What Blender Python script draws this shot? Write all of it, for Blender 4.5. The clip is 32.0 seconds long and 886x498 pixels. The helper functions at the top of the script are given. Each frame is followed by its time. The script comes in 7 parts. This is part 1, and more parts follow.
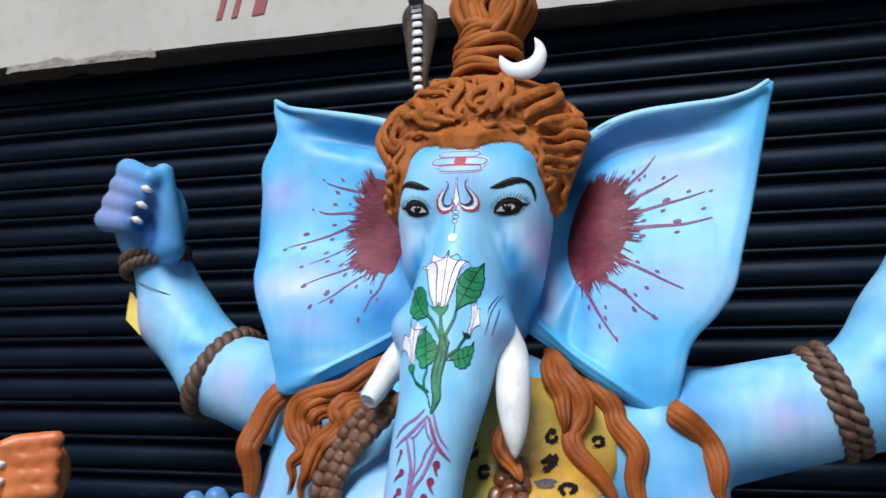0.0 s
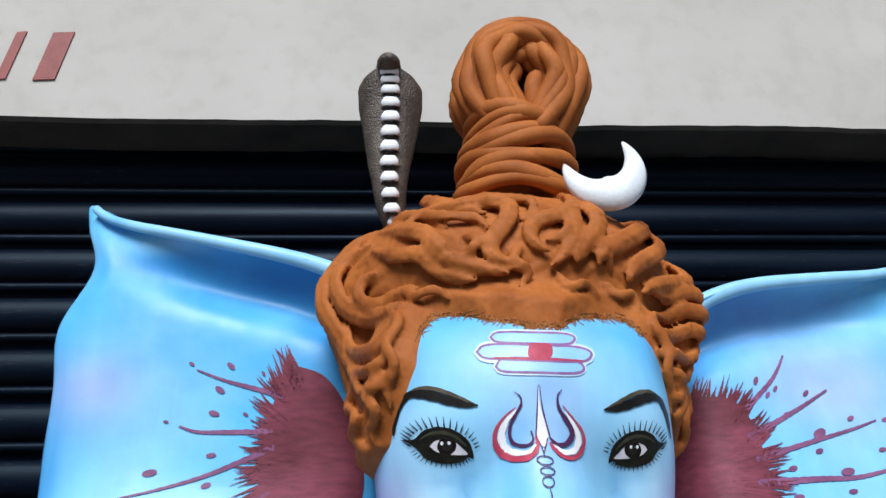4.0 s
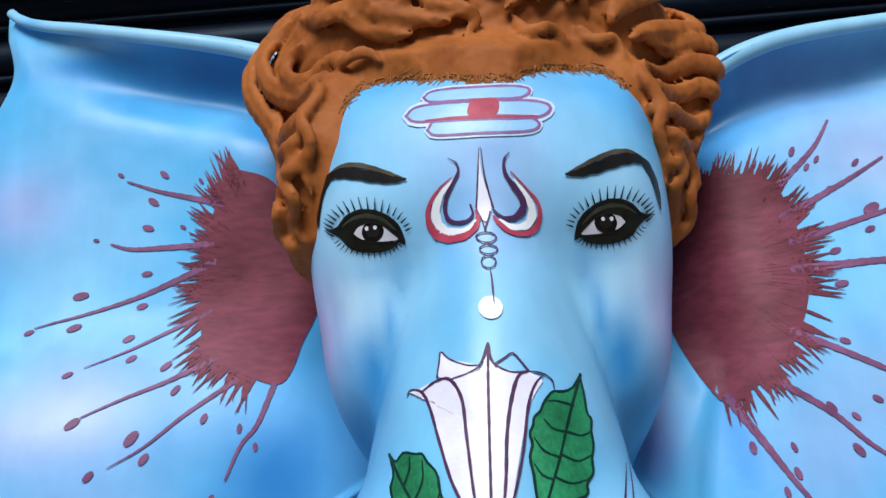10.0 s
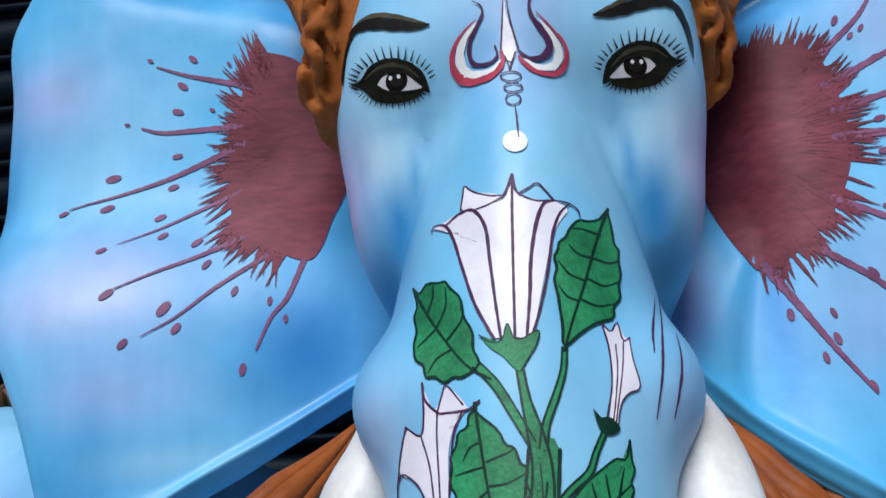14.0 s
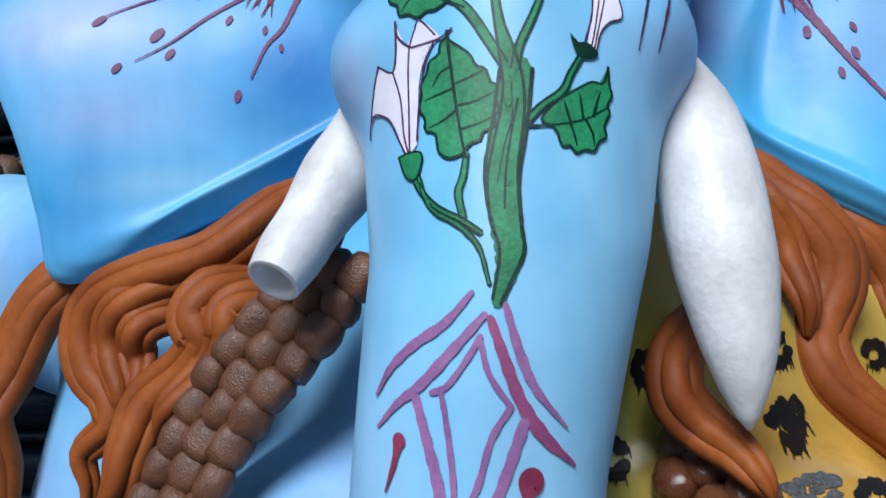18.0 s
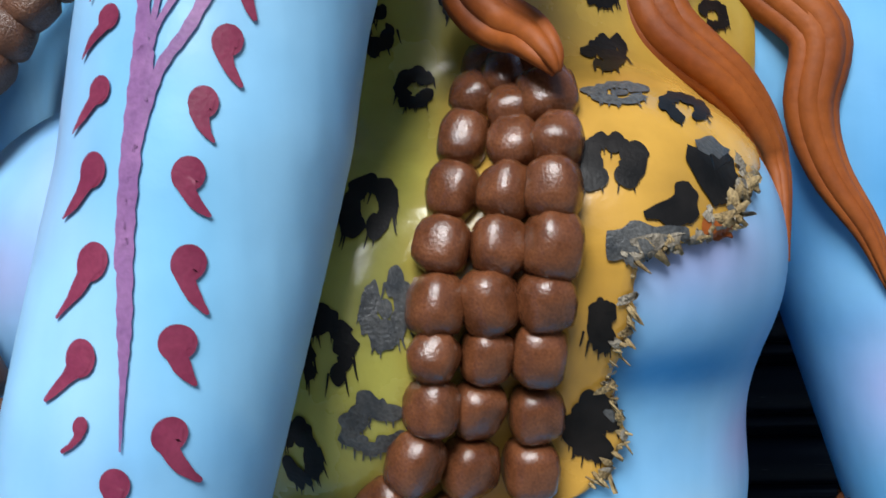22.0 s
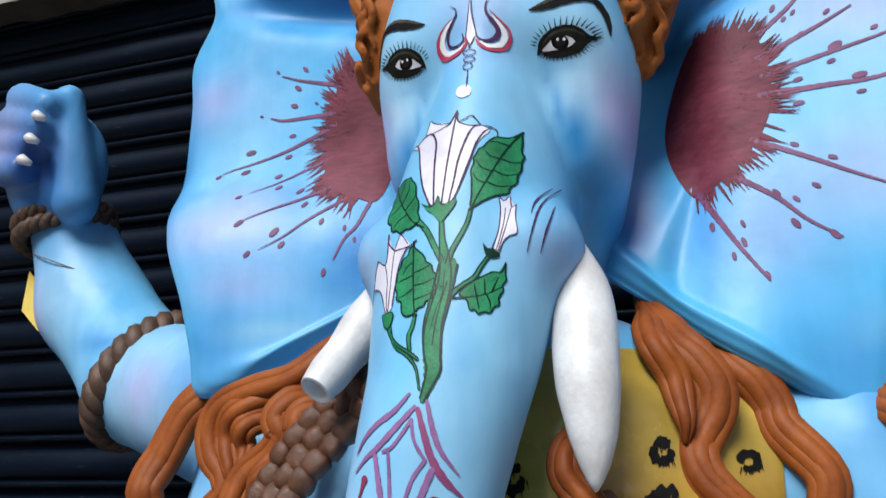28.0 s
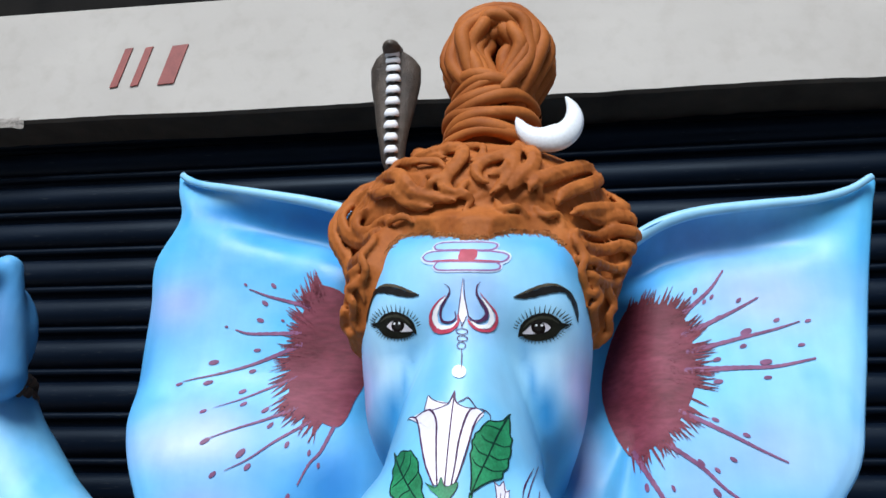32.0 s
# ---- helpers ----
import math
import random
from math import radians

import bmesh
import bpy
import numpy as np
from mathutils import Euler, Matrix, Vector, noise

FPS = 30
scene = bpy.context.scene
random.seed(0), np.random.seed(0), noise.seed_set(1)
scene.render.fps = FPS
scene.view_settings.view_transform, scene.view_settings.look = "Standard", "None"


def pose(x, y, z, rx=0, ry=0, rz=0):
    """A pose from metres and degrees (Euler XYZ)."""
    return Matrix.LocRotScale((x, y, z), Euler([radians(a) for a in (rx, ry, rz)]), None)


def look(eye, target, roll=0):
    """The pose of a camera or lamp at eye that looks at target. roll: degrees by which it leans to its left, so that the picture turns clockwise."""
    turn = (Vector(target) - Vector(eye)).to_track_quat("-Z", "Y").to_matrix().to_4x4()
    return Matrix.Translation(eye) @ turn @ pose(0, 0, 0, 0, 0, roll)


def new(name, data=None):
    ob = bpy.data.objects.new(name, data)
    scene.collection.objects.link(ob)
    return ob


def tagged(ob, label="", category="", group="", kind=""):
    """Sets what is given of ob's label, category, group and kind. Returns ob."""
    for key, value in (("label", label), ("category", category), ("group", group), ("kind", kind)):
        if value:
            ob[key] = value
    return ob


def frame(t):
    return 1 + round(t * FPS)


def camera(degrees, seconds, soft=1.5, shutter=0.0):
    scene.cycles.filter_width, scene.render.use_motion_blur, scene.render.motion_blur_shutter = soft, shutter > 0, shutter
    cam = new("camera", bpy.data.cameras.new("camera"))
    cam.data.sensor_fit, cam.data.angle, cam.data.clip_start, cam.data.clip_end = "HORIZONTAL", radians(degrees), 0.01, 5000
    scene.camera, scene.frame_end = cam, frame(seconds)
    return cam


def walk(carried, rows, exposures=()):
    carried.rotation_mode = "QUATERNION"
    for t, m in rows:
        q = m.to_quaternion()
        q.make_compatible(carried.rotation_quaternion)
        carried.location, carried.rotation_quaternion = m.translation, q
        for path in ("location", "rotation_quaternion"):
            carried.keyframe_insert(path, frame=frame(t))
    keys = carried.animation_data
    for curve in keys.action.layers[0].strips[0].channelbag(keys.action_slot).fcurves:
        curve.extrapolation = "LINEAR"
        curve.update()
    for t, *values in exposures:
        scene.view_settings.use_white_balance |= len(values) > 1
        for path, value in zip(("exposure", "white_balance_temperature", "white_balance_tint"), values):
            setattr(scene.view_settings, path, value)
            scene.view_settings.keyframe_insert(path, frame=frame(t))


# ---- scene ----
cam = camera(54.9, 32.0, shutter=0.5)
METRES, EYE, TILT, LEAN, TURN = 2.2, 1.35, 12.16, -0.88, 15.31
ROWS = [
    (0.0, 0.0, 0.0, 0.0, -0.0, 0.0, 0.0),
    (0.5, -0.0072, 0.0445, 0.0015, -2.42, 0.84, -0.54),
    (1.0, -0.0483, 0.0999, 0.0117, -5.4, 3.63, -0.02),
    (1.5, -0.0751, 0.1424, 0.0101, -7.31, 4.47, -1.14),
    (2.0, -0.0736, 0.1968, 0.0094, -8.25, 7.13, -0.64),
    (2.5, -0.0778, 0.2604, 0.0129, -10.27, 9.85, -2.59),
    (3.0, -0.1008, 0.313, 0.0177, -16.07, 10.1, -2.09),
    (3.5, -0.116, 0.3367, 0.0285, -18.28, 11.47, -2.13),
    (5.5, -0.1241, 0.3402, 0.0544, -19.96, 8.17, -0.27),
    (6.0, -0.1152, 0.3506, 0.0499, -19.28, 7.39, -0.23),
    (6.5, -0.0996, 0.3621, 0.0438, -17.05, 6.54, -0.34),
    (7.0, -0.0907, 0.3672, 0.0399, -14.92, 5.69, 0.36),
    (7.5, -0.0785, 0.3711, 0.0366, -13.09, 5.31, 1.09),
    (8.0, -0.0707, 0.3765, 0.0312, -12.23, 4.74, 1.36),
    (8.5, -0.0615, 0.3808, 0.0259, -11.28, 4.0, 1.97),
    (9.0, -0.0566, 0.3845, 0.0233, -12.08, 3.47, 1.72),
    (9.5, -0.0543, 0.3853, 0.0209, -12.53, 2.8, 1.56),
    (10.0, -0.0524, 0.388, 0.0157, -12.36, 2.0, 1.56),
    (10.5, -0.0506, 0.3891, 0.0119, -11.88, 2.0, 1.65),
    (11.0, -0.0484, 0.3903, 0.0081, -11.9, 1.6, 1.92),
    (11.5, -0.0472, 0.3864, 0.0044, -11.39, 1.53, 2.2),
    (12.0, -0.047, 0.3906, 0.0, -11.02, 1.63, 2.02),
    (12.5, -0.0476, 0.3916, -0.0046, -10.64, 1.72, 1.94),
    (13.0, -0.0483, 0.3913, -0.0088, -10.69, 1.42, 2.04),
    (13.5, -0.0484, 0.3911, -0.0138, -10.02, 0.62, 2.05),
    (15.5, -0.0457, 0.3923, -0.0321, -9.0, -1.31, 2.19),
    (16.0, -0.0459, 0.393, -0.0395, -8.48, -2.09, 2.23),
    (16.5, -0.0476, 0.3954, -0.0492, -7.82, -4.11, 2.02),
    (17.0, -0.0454, 0.3923, -0.0583, -7.37, -5.06, 1.86),
    (17.5, -0.0404, 0.3927, -0.0665, -6.88, -5.89, 2.11),
    (18.0, -0.0341, 0.3926, -0.0756, -6.56, -6.97, 1.99),
    (18.5, -0.0311, 0.3894, -0.0811, -5.82, -7.18, 2.0),
    (19.0, -0.0289, 0.3862, -0.0916, -6.26, -7.47, 2.38),
    (19.5, -0.0243, 0.3931, -0.1079, -6.73, -8.1, 2.0),
    (20.0, -0.0177, 0.398, -0.1209, -8.26, -9.25, 1.45),
    (20.5, -0.0134, 0.3955, -0.1276, -8.58, -9.97, 1.45),
    (21.0, -0.0081, 0.3965, -0.1353, -9.15, -10.75, 1.66),
    (21.5, -0.0028, 0.3962, -0.1429, -9.5, -11.6, 1.35),
    (22.0, 0.0022, 0.394, -0.1489, -9.49, -12.36, 1.33),
    (22.5, 0.0046, 0.39, -0.1528, -9.26, -12.62, 1.55),
    (23.0, 0.0046, 0.3866, -0.1595, -8.93, -13.53, 1.68),
    (23.5, 0.0067, 0.3807, -0.161, -8.4, -13.47, 1.73),
    (24.0, 0.0028, 0.3701, -0.1583, -7.48, -12.4, 2.27),
    (24.5, -0.0084, 0.3433, -0.1452, -7.68, -11.75, 1.85),
    (25.0, -0.0155, 0.308, -0.1279, -5.27, -9.74, 2.14),
    (25.5, -0.0155, 0.276, -0.1072, -4.3, -7.02, 1.17),
    (26.0, -0.0033, 0.2756, -0.0998, 0.54, -3.61, 1.88),
    (26.5, 0.0178, 0.2791, -0.0935, 3.51, -0.9, 1.89),
    (28.5, 0.0162, 0.266, -0.0678, 3.77, 4.82, 1.65),
    (29.0, 0.004, 0.2609, -0.061, 2.16, 5.62, 0.23),
    (29.5, -0.0069, 0.2572, -0.0554, 0.18, 5.9, -0.26),
    (30.0, -0.0216, 0.251, -0.0487, -2.09, 6.46, -0.79),
    (30.5, -0.0357, 0.2478, -0.039, -4.8, 7.01, -1.51),
    (31.0, -0.0412, 0.2437, -0.0292, -5.75, 7.34, -1.34),
    (31.5, -0.0461, 0.233, -0.0132, -6.61, 9.09, -1.67),
    (32.0, -0.0488, 0.2232, -0.0063, -7.35, 10.28, -1.94),
]
walk(cam, [(t, pose(0, 0, EYE, TILT, LEAN, TURN) @ pose(METRES * x, METRES * y, METRES * z, 90 + pitch, roll, yaw)) for t, x, y, z, yaw, pitch, roll in ROWS],
     exposures=[(0.0, 0.04, 6450, 10), (2.0, 0.12, 6500, 10), (5.0, 0.2, 6250, 10), (6.0, 0.22, 6100, 10), (8.0, 0.18, 5980, 10), (9.0, -0.04, 6300, 10), (10.0, -0.1, 6450, 10), (13.0, -0.28, 6500, 10),
                (17.0, -0.2, 6250, 10), (19.0, -0.1, 6100, 10), (20.5, -0.04, 6300, 10), (22.5, 0.14, 6600, 10), (24.5, 0.28, 6900, 10), (26.5, 0.12, 6900, 10), (28.5, -0.08, 6550, 10),
                (30.0, -0.08, 6500, 10), (31.0, 0.0, 6400, 10), (32.0, 0.16, 6350, 10)])

# ---- light ----
world = bpy.data.worlds.new("sky")
scene.world = world
world.use_nodes = True
wn = world.node_tree.nodes
sky = wn.new("ShaderNodeTexSky")
sky.sky_type, sky.sun_disc = "NISHITA", False
sky.sun_elevation, sky.sun_rotation = radians(46), radians(180)
wn["Background"].inputs["Strength"].default_value = 0.055
world.node_tree.links.new(sky.outputs[0], wn["Background"].inputs["Color"])
sun = new("sun", bpy.data.lights.new("sun", "SUN"))
sun.data.energy, sun.data.angle, sun.data.color = 4.4, radians(30), (0.95, 0.98, 1.0)
sun.matrix_world = look((-0.95, -2.7, 5.5), (-0.3, 1.3, 1.3))

from mathutils import Quaternion
from mathutils.bvhtree import BVHTree

# ---- materials ----


def material(name, rough=0.5, metal=0.0, spec=0.5, coat=0.0):
    m = bpy.data.materials.new(name)
    m.use_nodes = True
    b = m.node_tree.nodes["Principled BSDF"]
    b.inputs["Roughness"].default_value = rough
    b.inputs["Metallic"].default_value = metal
    b.inputs["Specular IOR Level"].default_value = spec
    b.inputs["Coat Weight"].default_value = coat
    return m, m.node_tree.nodes, m.node_tree.links, b


def noise_node(m, scale, detail=4.0, stretch=(1, 1, 1)):
    n, l = m.node_tree.nodes, m.node_tree.links
    co, mp, nz = n.new("ShaderNodeTexCoord"), n.new("ShaderNodeMapping"), n.new("ShaderNodeTexNoise")
    mp.inputs["Scale"].default_value = stretch
    nz.inputs["Scale"].default_value, nz.inputs["Detail"].default_value = scale, detail
    l.new(co.outputs["Object"], mp.inputs["Vector"])
    l.new(mp.outputs[0], nz.inputs["Vector"])
    return nz


def ramp_node(m, src, stops):
    n, l = m.node_tree.nodes, m.node_tree.links
    r = n.new("ShaderNodeValToRGB")
    r.color_ramp.elements[0].position, r.color_ramp.elements[0].color = stops[0][0], (*stops[0][1], 1)
    r.color_ramp.elements[1].position, r.color_ramp.elements[1].color = stops[-1][0], (*stops[-1][1], 1)
    for p, c in stops[1:-1]:
        e = r.color_ramp.elements.new(p)
        e.color = (*c, 1)
    l.new(src, r.inputs[0])
    return r


def bump_node(m, src, b, strength=0.3, dist=0.002):
    n, l = m.node_tree.nodes, m.node_tree.links
    k = n.new("ShaderNodeBump")
    k.inputs["Strength"].default_value, k.inputs["Distance"].default_value = strength, dist
    l.new(src, k.inputs["Height"])
    l.new(k.outputs[0], b.inputs["Normal"])
    return k


def mix_node(m, a, b2, fac, mode="MIX"):
    n, l = m.node_tree.nodes, m.node_tree.links
    x = n.new("ShaderNodeMix")
    x.data_type, x.blend_type = "RGBA", mode
    for sock, v in ((x.inputs["A"], a), (x.inputs["B"], b2)):
        if isinstance(v, tuple):
            sock.default_value = (*v, 1)
        else:
            l.new(v, sock)
    if isinstance(fac, float):
        x.inputs["Factor"].default_value = fac
    else:
        l.new(fac, x.inputs["Factor"])
    return x.outputs["Result"]


def grainy(name, dark, light, scale, rough=0.5, bump=0.2, dist=0.002, spec=0.5, detail=6.0, coat=0.0, stretch=(1, 1, 1), fine=0.0, metal=0.0):
    """Two tones mixed by noise, with a fine grain and relief."""
    m, n, l, b = material(name, rough, metal, spec, coat)
    big = noise_node(m, scale, detail, stretch)
    r = ramp_node(m, big.outputs["Fac"], [(0.3, dark), (0.7, light)])
    col = r.outputs[0]
    small = noise_node(m, scale * 9, 3.0, stretch)
    if fine:
        g = ramp_node(m, small.outputs["Fac"], [(0.3, (1 - fine,) * 3), (0.7, (1 + fine * 0.5,) * 3)])
        col = mix_node(m, col, g.outputs[0], 1.0, "MULTIPLY")
    l.new(col, b.inputs["Base Color"])
    if bump:
        bump_node(m, small.outputs["Fac"], b, bump, dist)
    return m


def painted(name, rough=0.4, mottle=0.08, spec=0.5, bump=0.12, bloom=None):
    """Airbrushed enamel: the colour laid on in the attribute 'paint', with cloudy overspray, brush streaks and relief."""
    m, n, l, b = material(name, rough, 0.0, spec)
    at = n.new("ShaderNodeAttribute")
    at.attribute_name = "paint"
    col = at.outputs["Color"]
    if bloom:
        cloud = noise_node(m, 7.0, 3.0, (1, 1, 1.3))
        cl = ramp_node(m, cloud.outputs["Fac"], [(0.47, (0, 0, 0)), (0.72, (0.55, 0.55, 0.55))])
        sep, span = n.new("ShaderNodeSeparateColor"), n.new("ShaderNodeMapRange")
        span.inputs["From Min"].default_value, span.inputs["From Max"].default_value = 0.22, 0.50
        l.new(at.outputs["Color"], sep.inputs[0])
        l.new(sep.outputs["Green"], span.inputs["Value"])

        def thin(src):
            k = n.new("ShaderNodeMath")
            k.operation = "MULTIPLY"
            l.new(src, k.inputs[0])
            l.new(span.outputs["Result"], k.inputs[1])
            return k.outputs[0]

        col = mix_node(m, col, bloom[0], thin(cl.outputs[0]))
        cloud2 = noise_node(m, 11.0, 2.0, (1.2, 1, 0.8))
        cl2 = ramp_node(m, cloud2.outputs["Fac"], [(0.52, (0, 0, 0)), (0.78, (0.5, 0.5, 0.5))])
        col = mix_node(m, col, bloom[1], thin(cl2.outputs[0]))
    nz = noise_node(m, 22.0, 5.0)
    g = ramp_node(m, nz.outputs["Fac"], [(0.3, (1 - mottle,) * 3), (0.7, (1 + mottle,) * 3)])
    col = mix_node(m, col, g.outputs[0], 1.0, "MULTIPLY")
    streak = noise_node(m, 55.0, 4.0, (1.0, 1.0, 0.12))
    g2 = ramp_node(m, streak.outputs["Fac"], [(0.3, (0.95, 0.96, 0.97)), (0.7, (1.05, 1.04, 1.03))])
    l.new(mix_node(m, col, g2.outputs[0], 1.0, "MULTIPLY"), b.inputs["Base Color"])
    small = noise_node(m, 160.0, 3.0)
    rr = ramp_node(m, nz.outputs["Fac"], [(0.3, (rough - 0.08,) * 3), (0.7, (rough + 0.12,) * 3)])
    l.new(rr.outputs[0], b.inputs["Roughness"])
    k = bump_node(m, small.outputs["Fac"], b, bump, 0.001)
    big = noise_node(m, 14.0, 3.0)
    k2 = n.new("ShaderNodeBump")
    k2.inputs["Strength"].default_value, k2.inputs["Distance"].default_value = 0.25, 0.006
    l.new(big.outputs["Fac"], k2.inputs["Height"])
    l.new(k2.outputs[0], k.inputs["Normal"])
    return m


SKIN = painted("blue_enamel", rough=0.40, mottle=0.06, spec=0.32, bloom=((0.28, 0.54, 0.78), (0.04, 0.33, 0.70)))
HAIR = grainy("orange_hair_paint", (0.27, 0.072, 0.012), (0.42, 0.130, 0.027), 24, rough=0.68, bump=0.22, dist=0.001, spec=0.22, fine=0.10)
# hair orange darkened by the shade on the shoulder locks; bare clay reuses it
SHADED_ORANGE = grainy("shaded_orange_paint", (0.20, 0.044, 0.006), (0.35, 0.092, 0.015), 24, rough=0.58, bump=0.25, dist=0.0012, spec=0.3, fine=0.12)
FRINGE = grainy("dusty_orange_fringe_paint", (0.27, 0.085, 0.020), (0.42, 0.17, 0.055), 70, rough=0.7, bump=0.3, dist=0.001, spec=0.2, fine=0.2)
TUSK = grainy("white_tusk_paint", (0.58, 0.56, 0.55), (0.82, 0.82, 0.82), 26, rough=0.45, bump=0.25, fine=0.06)
MAROON = grainy("maroon_paint", (0.105, 0.016, 0.027), (0.215, 0.046, 0.076), 13, rough=0.55, bump=0.12, fine=0.25, spec=0.2, stretch=(0.5, 1, 1.6))
PLUM = grainy("plum_line_paint", (0.045, 0.014, 0.05), (0.085, 0.028, 0.09), 60, rough=0.45, bump=0.1, spec=0.18)
MAUVE = grainy("mauve_line_paint", (0.20, 0.09, 0.24), (0.33, 0.16, 0.34), 60, rough=0.4, bump=0.1, fine=0.15, spec=0.18)
CRIMSON = grainy("crimson_paint", (0.33, 0.03, 0.06), (0.50, 0.07, 0.12), 50, rough=0.45, bump=0.1, spec=0.18)
PETAL = grainy("petal_paint", (0.64, 0.62, 0.73), (0.80, 0.78, 0.86), 40, rough=0.4, bump=0.1)
LEAF = grainy("leaf_green_paint", (0.010, 0.14, 0.055), (0.025, 0.29, 0.12), 45, rough=0.5, bump=0.15, fine=0.25, spec=0.3)
LEAFLINE = grainy("leaf_line_paint", (0.003, 0.020, 0.014), (0.006, 0.040, 0.026), 60, rough=0.4, bump=0.1, spec=0.18)
INK = grainy("black_paint", (0.006, 0.006, 0.006), (0.016, 0.014, 0.013), 60, rough=0.4, bump=0.1, spec=0.18)
# olive sheen of the kohl lids, held in the paint's colour
LID = grainy("lid_sheen_paint", (0.016, 0.017, 0.012), (0.052, 0.052, 0.036), 90, rough=0.4, bump=0.1, spec=0.18)
KOHL = grainy("kohl_paint", (0.004, 0.004, 0.0025), (0.014, 0.014, 0.008), 120, rough=0.5, bump=0.1, spec=0.18)
BROW = grainy("brow_highlight_paint", (0.045, 0.038, 0.026), (0.10, 0.082, 0.055), 60, rough=0.5, bump=0.1, spec=0.18)
EYEWHITE = grainy("eye_white_paint", (0.56, 0.53, 0.58), (0.76, 0.72, 0.75), 70, rough=0.25, bump=0.0)
IRIS = grainy("iris_paint", (0.006, 0.004, 0.004), (0.014, 0.009, 0.008), 200, rough=0.25, bump=0.0, spec=0.18)
WHITE = grainy("white_paint", (0.74, 0.75, 0.78), (0.82, 0.83, 0.85), 40, rough=0.4, bump=0.1)
MOON = grainy("moon_white_paint", (0.66, 0.70, 0.74), (0.80, 0.83, 0.86), 30, rough=0.45, bump=0.15, fine=0.08)
SNAKE = grainy("snake_brown_paint", (0.045, 0.032, 0.024), (0.11, 0.085, 0.065), 60, rough=0.45, bump=0.6, dist=0.003, fine=0.4)
PELT = painted("leopard_pelt_paint", rough=0.22, spec=0.65, mottle=0.18, bump=0.25)
TORN = grainy("torn_pelt_edge", (0.20, 0.13, 0.05), (0.52, 0.38, 0.18), 90, rough=0.7, bump=0.6, dist=0.004, fine=0.5)
BEAD = grainy("brown_bead_paint", (0.105, 0.033, 0.012), (0.200, 0.070, 0.028), 1.2, rough=0.24, bump=0.14, dist=0.03, fine=0.25, coat=0.35)
DUSTY = grainy("dusty_brown_bead_paint", (0.085, 0.032, 0.014), (0.165, 0.068, 0.033), 1.2, rough=0.42, bump=0.25, dist=0.03, fine=0.25, coat=0.1)
ROPE = grainy("dark_brown_rope_paint", (0.06, 0.03, 0.018), (0.14, 0.075, 0.045), 60, rough=0.5, bump=0.5, dist=0.002, fine=0.3)
TAGPAPER = grainy("yellow_card", (0.66, 0.46, 0.07), (0.80, 0.60, 0.14), 30, rough=0.7, bump=0.1)
THREAD = grainy("grey_thread", (0.12, 0.12, 0.12), (0.22, 0.22, 0.22), 80, rough=0.8)
ORANGE = grainy("orange_skin_paint", (0.48, 0.11, 0.03), (0.70, 0.22, 0.07), 14, rough=0.45, bump=0.1, fine=0.05)
NAIL = grainy("nail_paint", (0.70, 0.68, 0.68), (0.80, 0.78, 0.78), 40, rough=0.35)


def shutter_material():
    m, n, l, b = material("navy_shutter_enamel", 0.36, 0.0, 0.13)
    b.inputs["Specular Tint"].default_value = (0.6, 0.8, 1.0, 1)
    dust = noise_node(m, 5.0, 8.0, (0.6, 1, 5))
    col = ramp_node(m, dust.outputs["Fac"], [(0.3, (0.0012, 0.0028, 0.0070)), (0.62, (0.0022, 0.0052, 0.0125)), (0.85, (0.007, 0.010, 0.016))])
    scr = noise_node(m, 34.0, 8.0, (1.2, 1, 14))
    lines = ramp_node(m, scr.outputs["Fac"], [(0.66, (0, 0, 0)), (0.74, (1, 1, 1))])
    l.new(mix_node(m, col.outputs[0], (0.03, 0.034, 0.038), lines.outputs[0]), b.inputs["Base Color"])
    rr = ramp_node(m, dust.outputs["Fac"], [(0.3, (0.34,) * 3), (0.75, (0.55,) * 3)])
    l.new(rr.outputs[0], b.inputs["Roughness"])
    bump_node(m, scr.outputs["Fac"], b, 0.15, 0.001)
    return m


def beam_material():
    m, n, l, b = material("cream_wall_paint", 0.75, 0.0, 0.3)
    a = noise_node(m, 2.2, 8.0, (1, 1, 1.6))
    col = ramp_node(m, a.outputs["Fac"], [(0.3, (0.40, 0.375, 0.345)), (0.7, (0.48, 0.455, 0.42))])
    g = noise_node(m, 26.0, 6.0)
    spots = ramp_node(m, g.outputs["Fac"], [(0.25, (0.92, 0.91, 0.90)), (0.5, (1, 1, 1))])
    l.new(mix_node(m, col.outputs[0], spots.outputs[0], 1.0, "MULTIPLY"), b.inputs["Base Color"])
    bump_node(m, g.outputs["Fac"], b, 0.25, 0.003)
    return m


SHUTTER, BEAM = shutter_material(), beam_material()
PLASTER = grainy("grey_cement_plaster", (0.20, 0.18, 0.16), (0.36, 0.33, 0.30), 20, rough=0.9, bump=0.6, dist=0.006, fine=0.3)
CONCRETE = grainy("worn_concrete", (0.22, 0.21, 0.20), (0.34, 0.33, 0.31), 6, rough=0.85, bump=0.4, dist=0.004, fine=0.2)
ASPHALT = grainy("street_asphalt", (0.04, 0.04, 0.042), (0.065, 0.063, 0.06), 5, rough=0.9, bump=0.5, dist=0.006, fine=0.3)
SOFFIT = grainy("dark_brown_soffit", (0.035, 0.03, 0.026), (0.07, 0.06, 0.05), 12, rough=0.9, bump=0.4)
# one even near-black for the recessed wall above the lintel
DARKWALL = grainy("near_black_wall_paint", (0.005, 0.005, 0.005), (0.012, 0.011, 0.010), 8, rough=0.95, bump=0.4, spec=0.1)
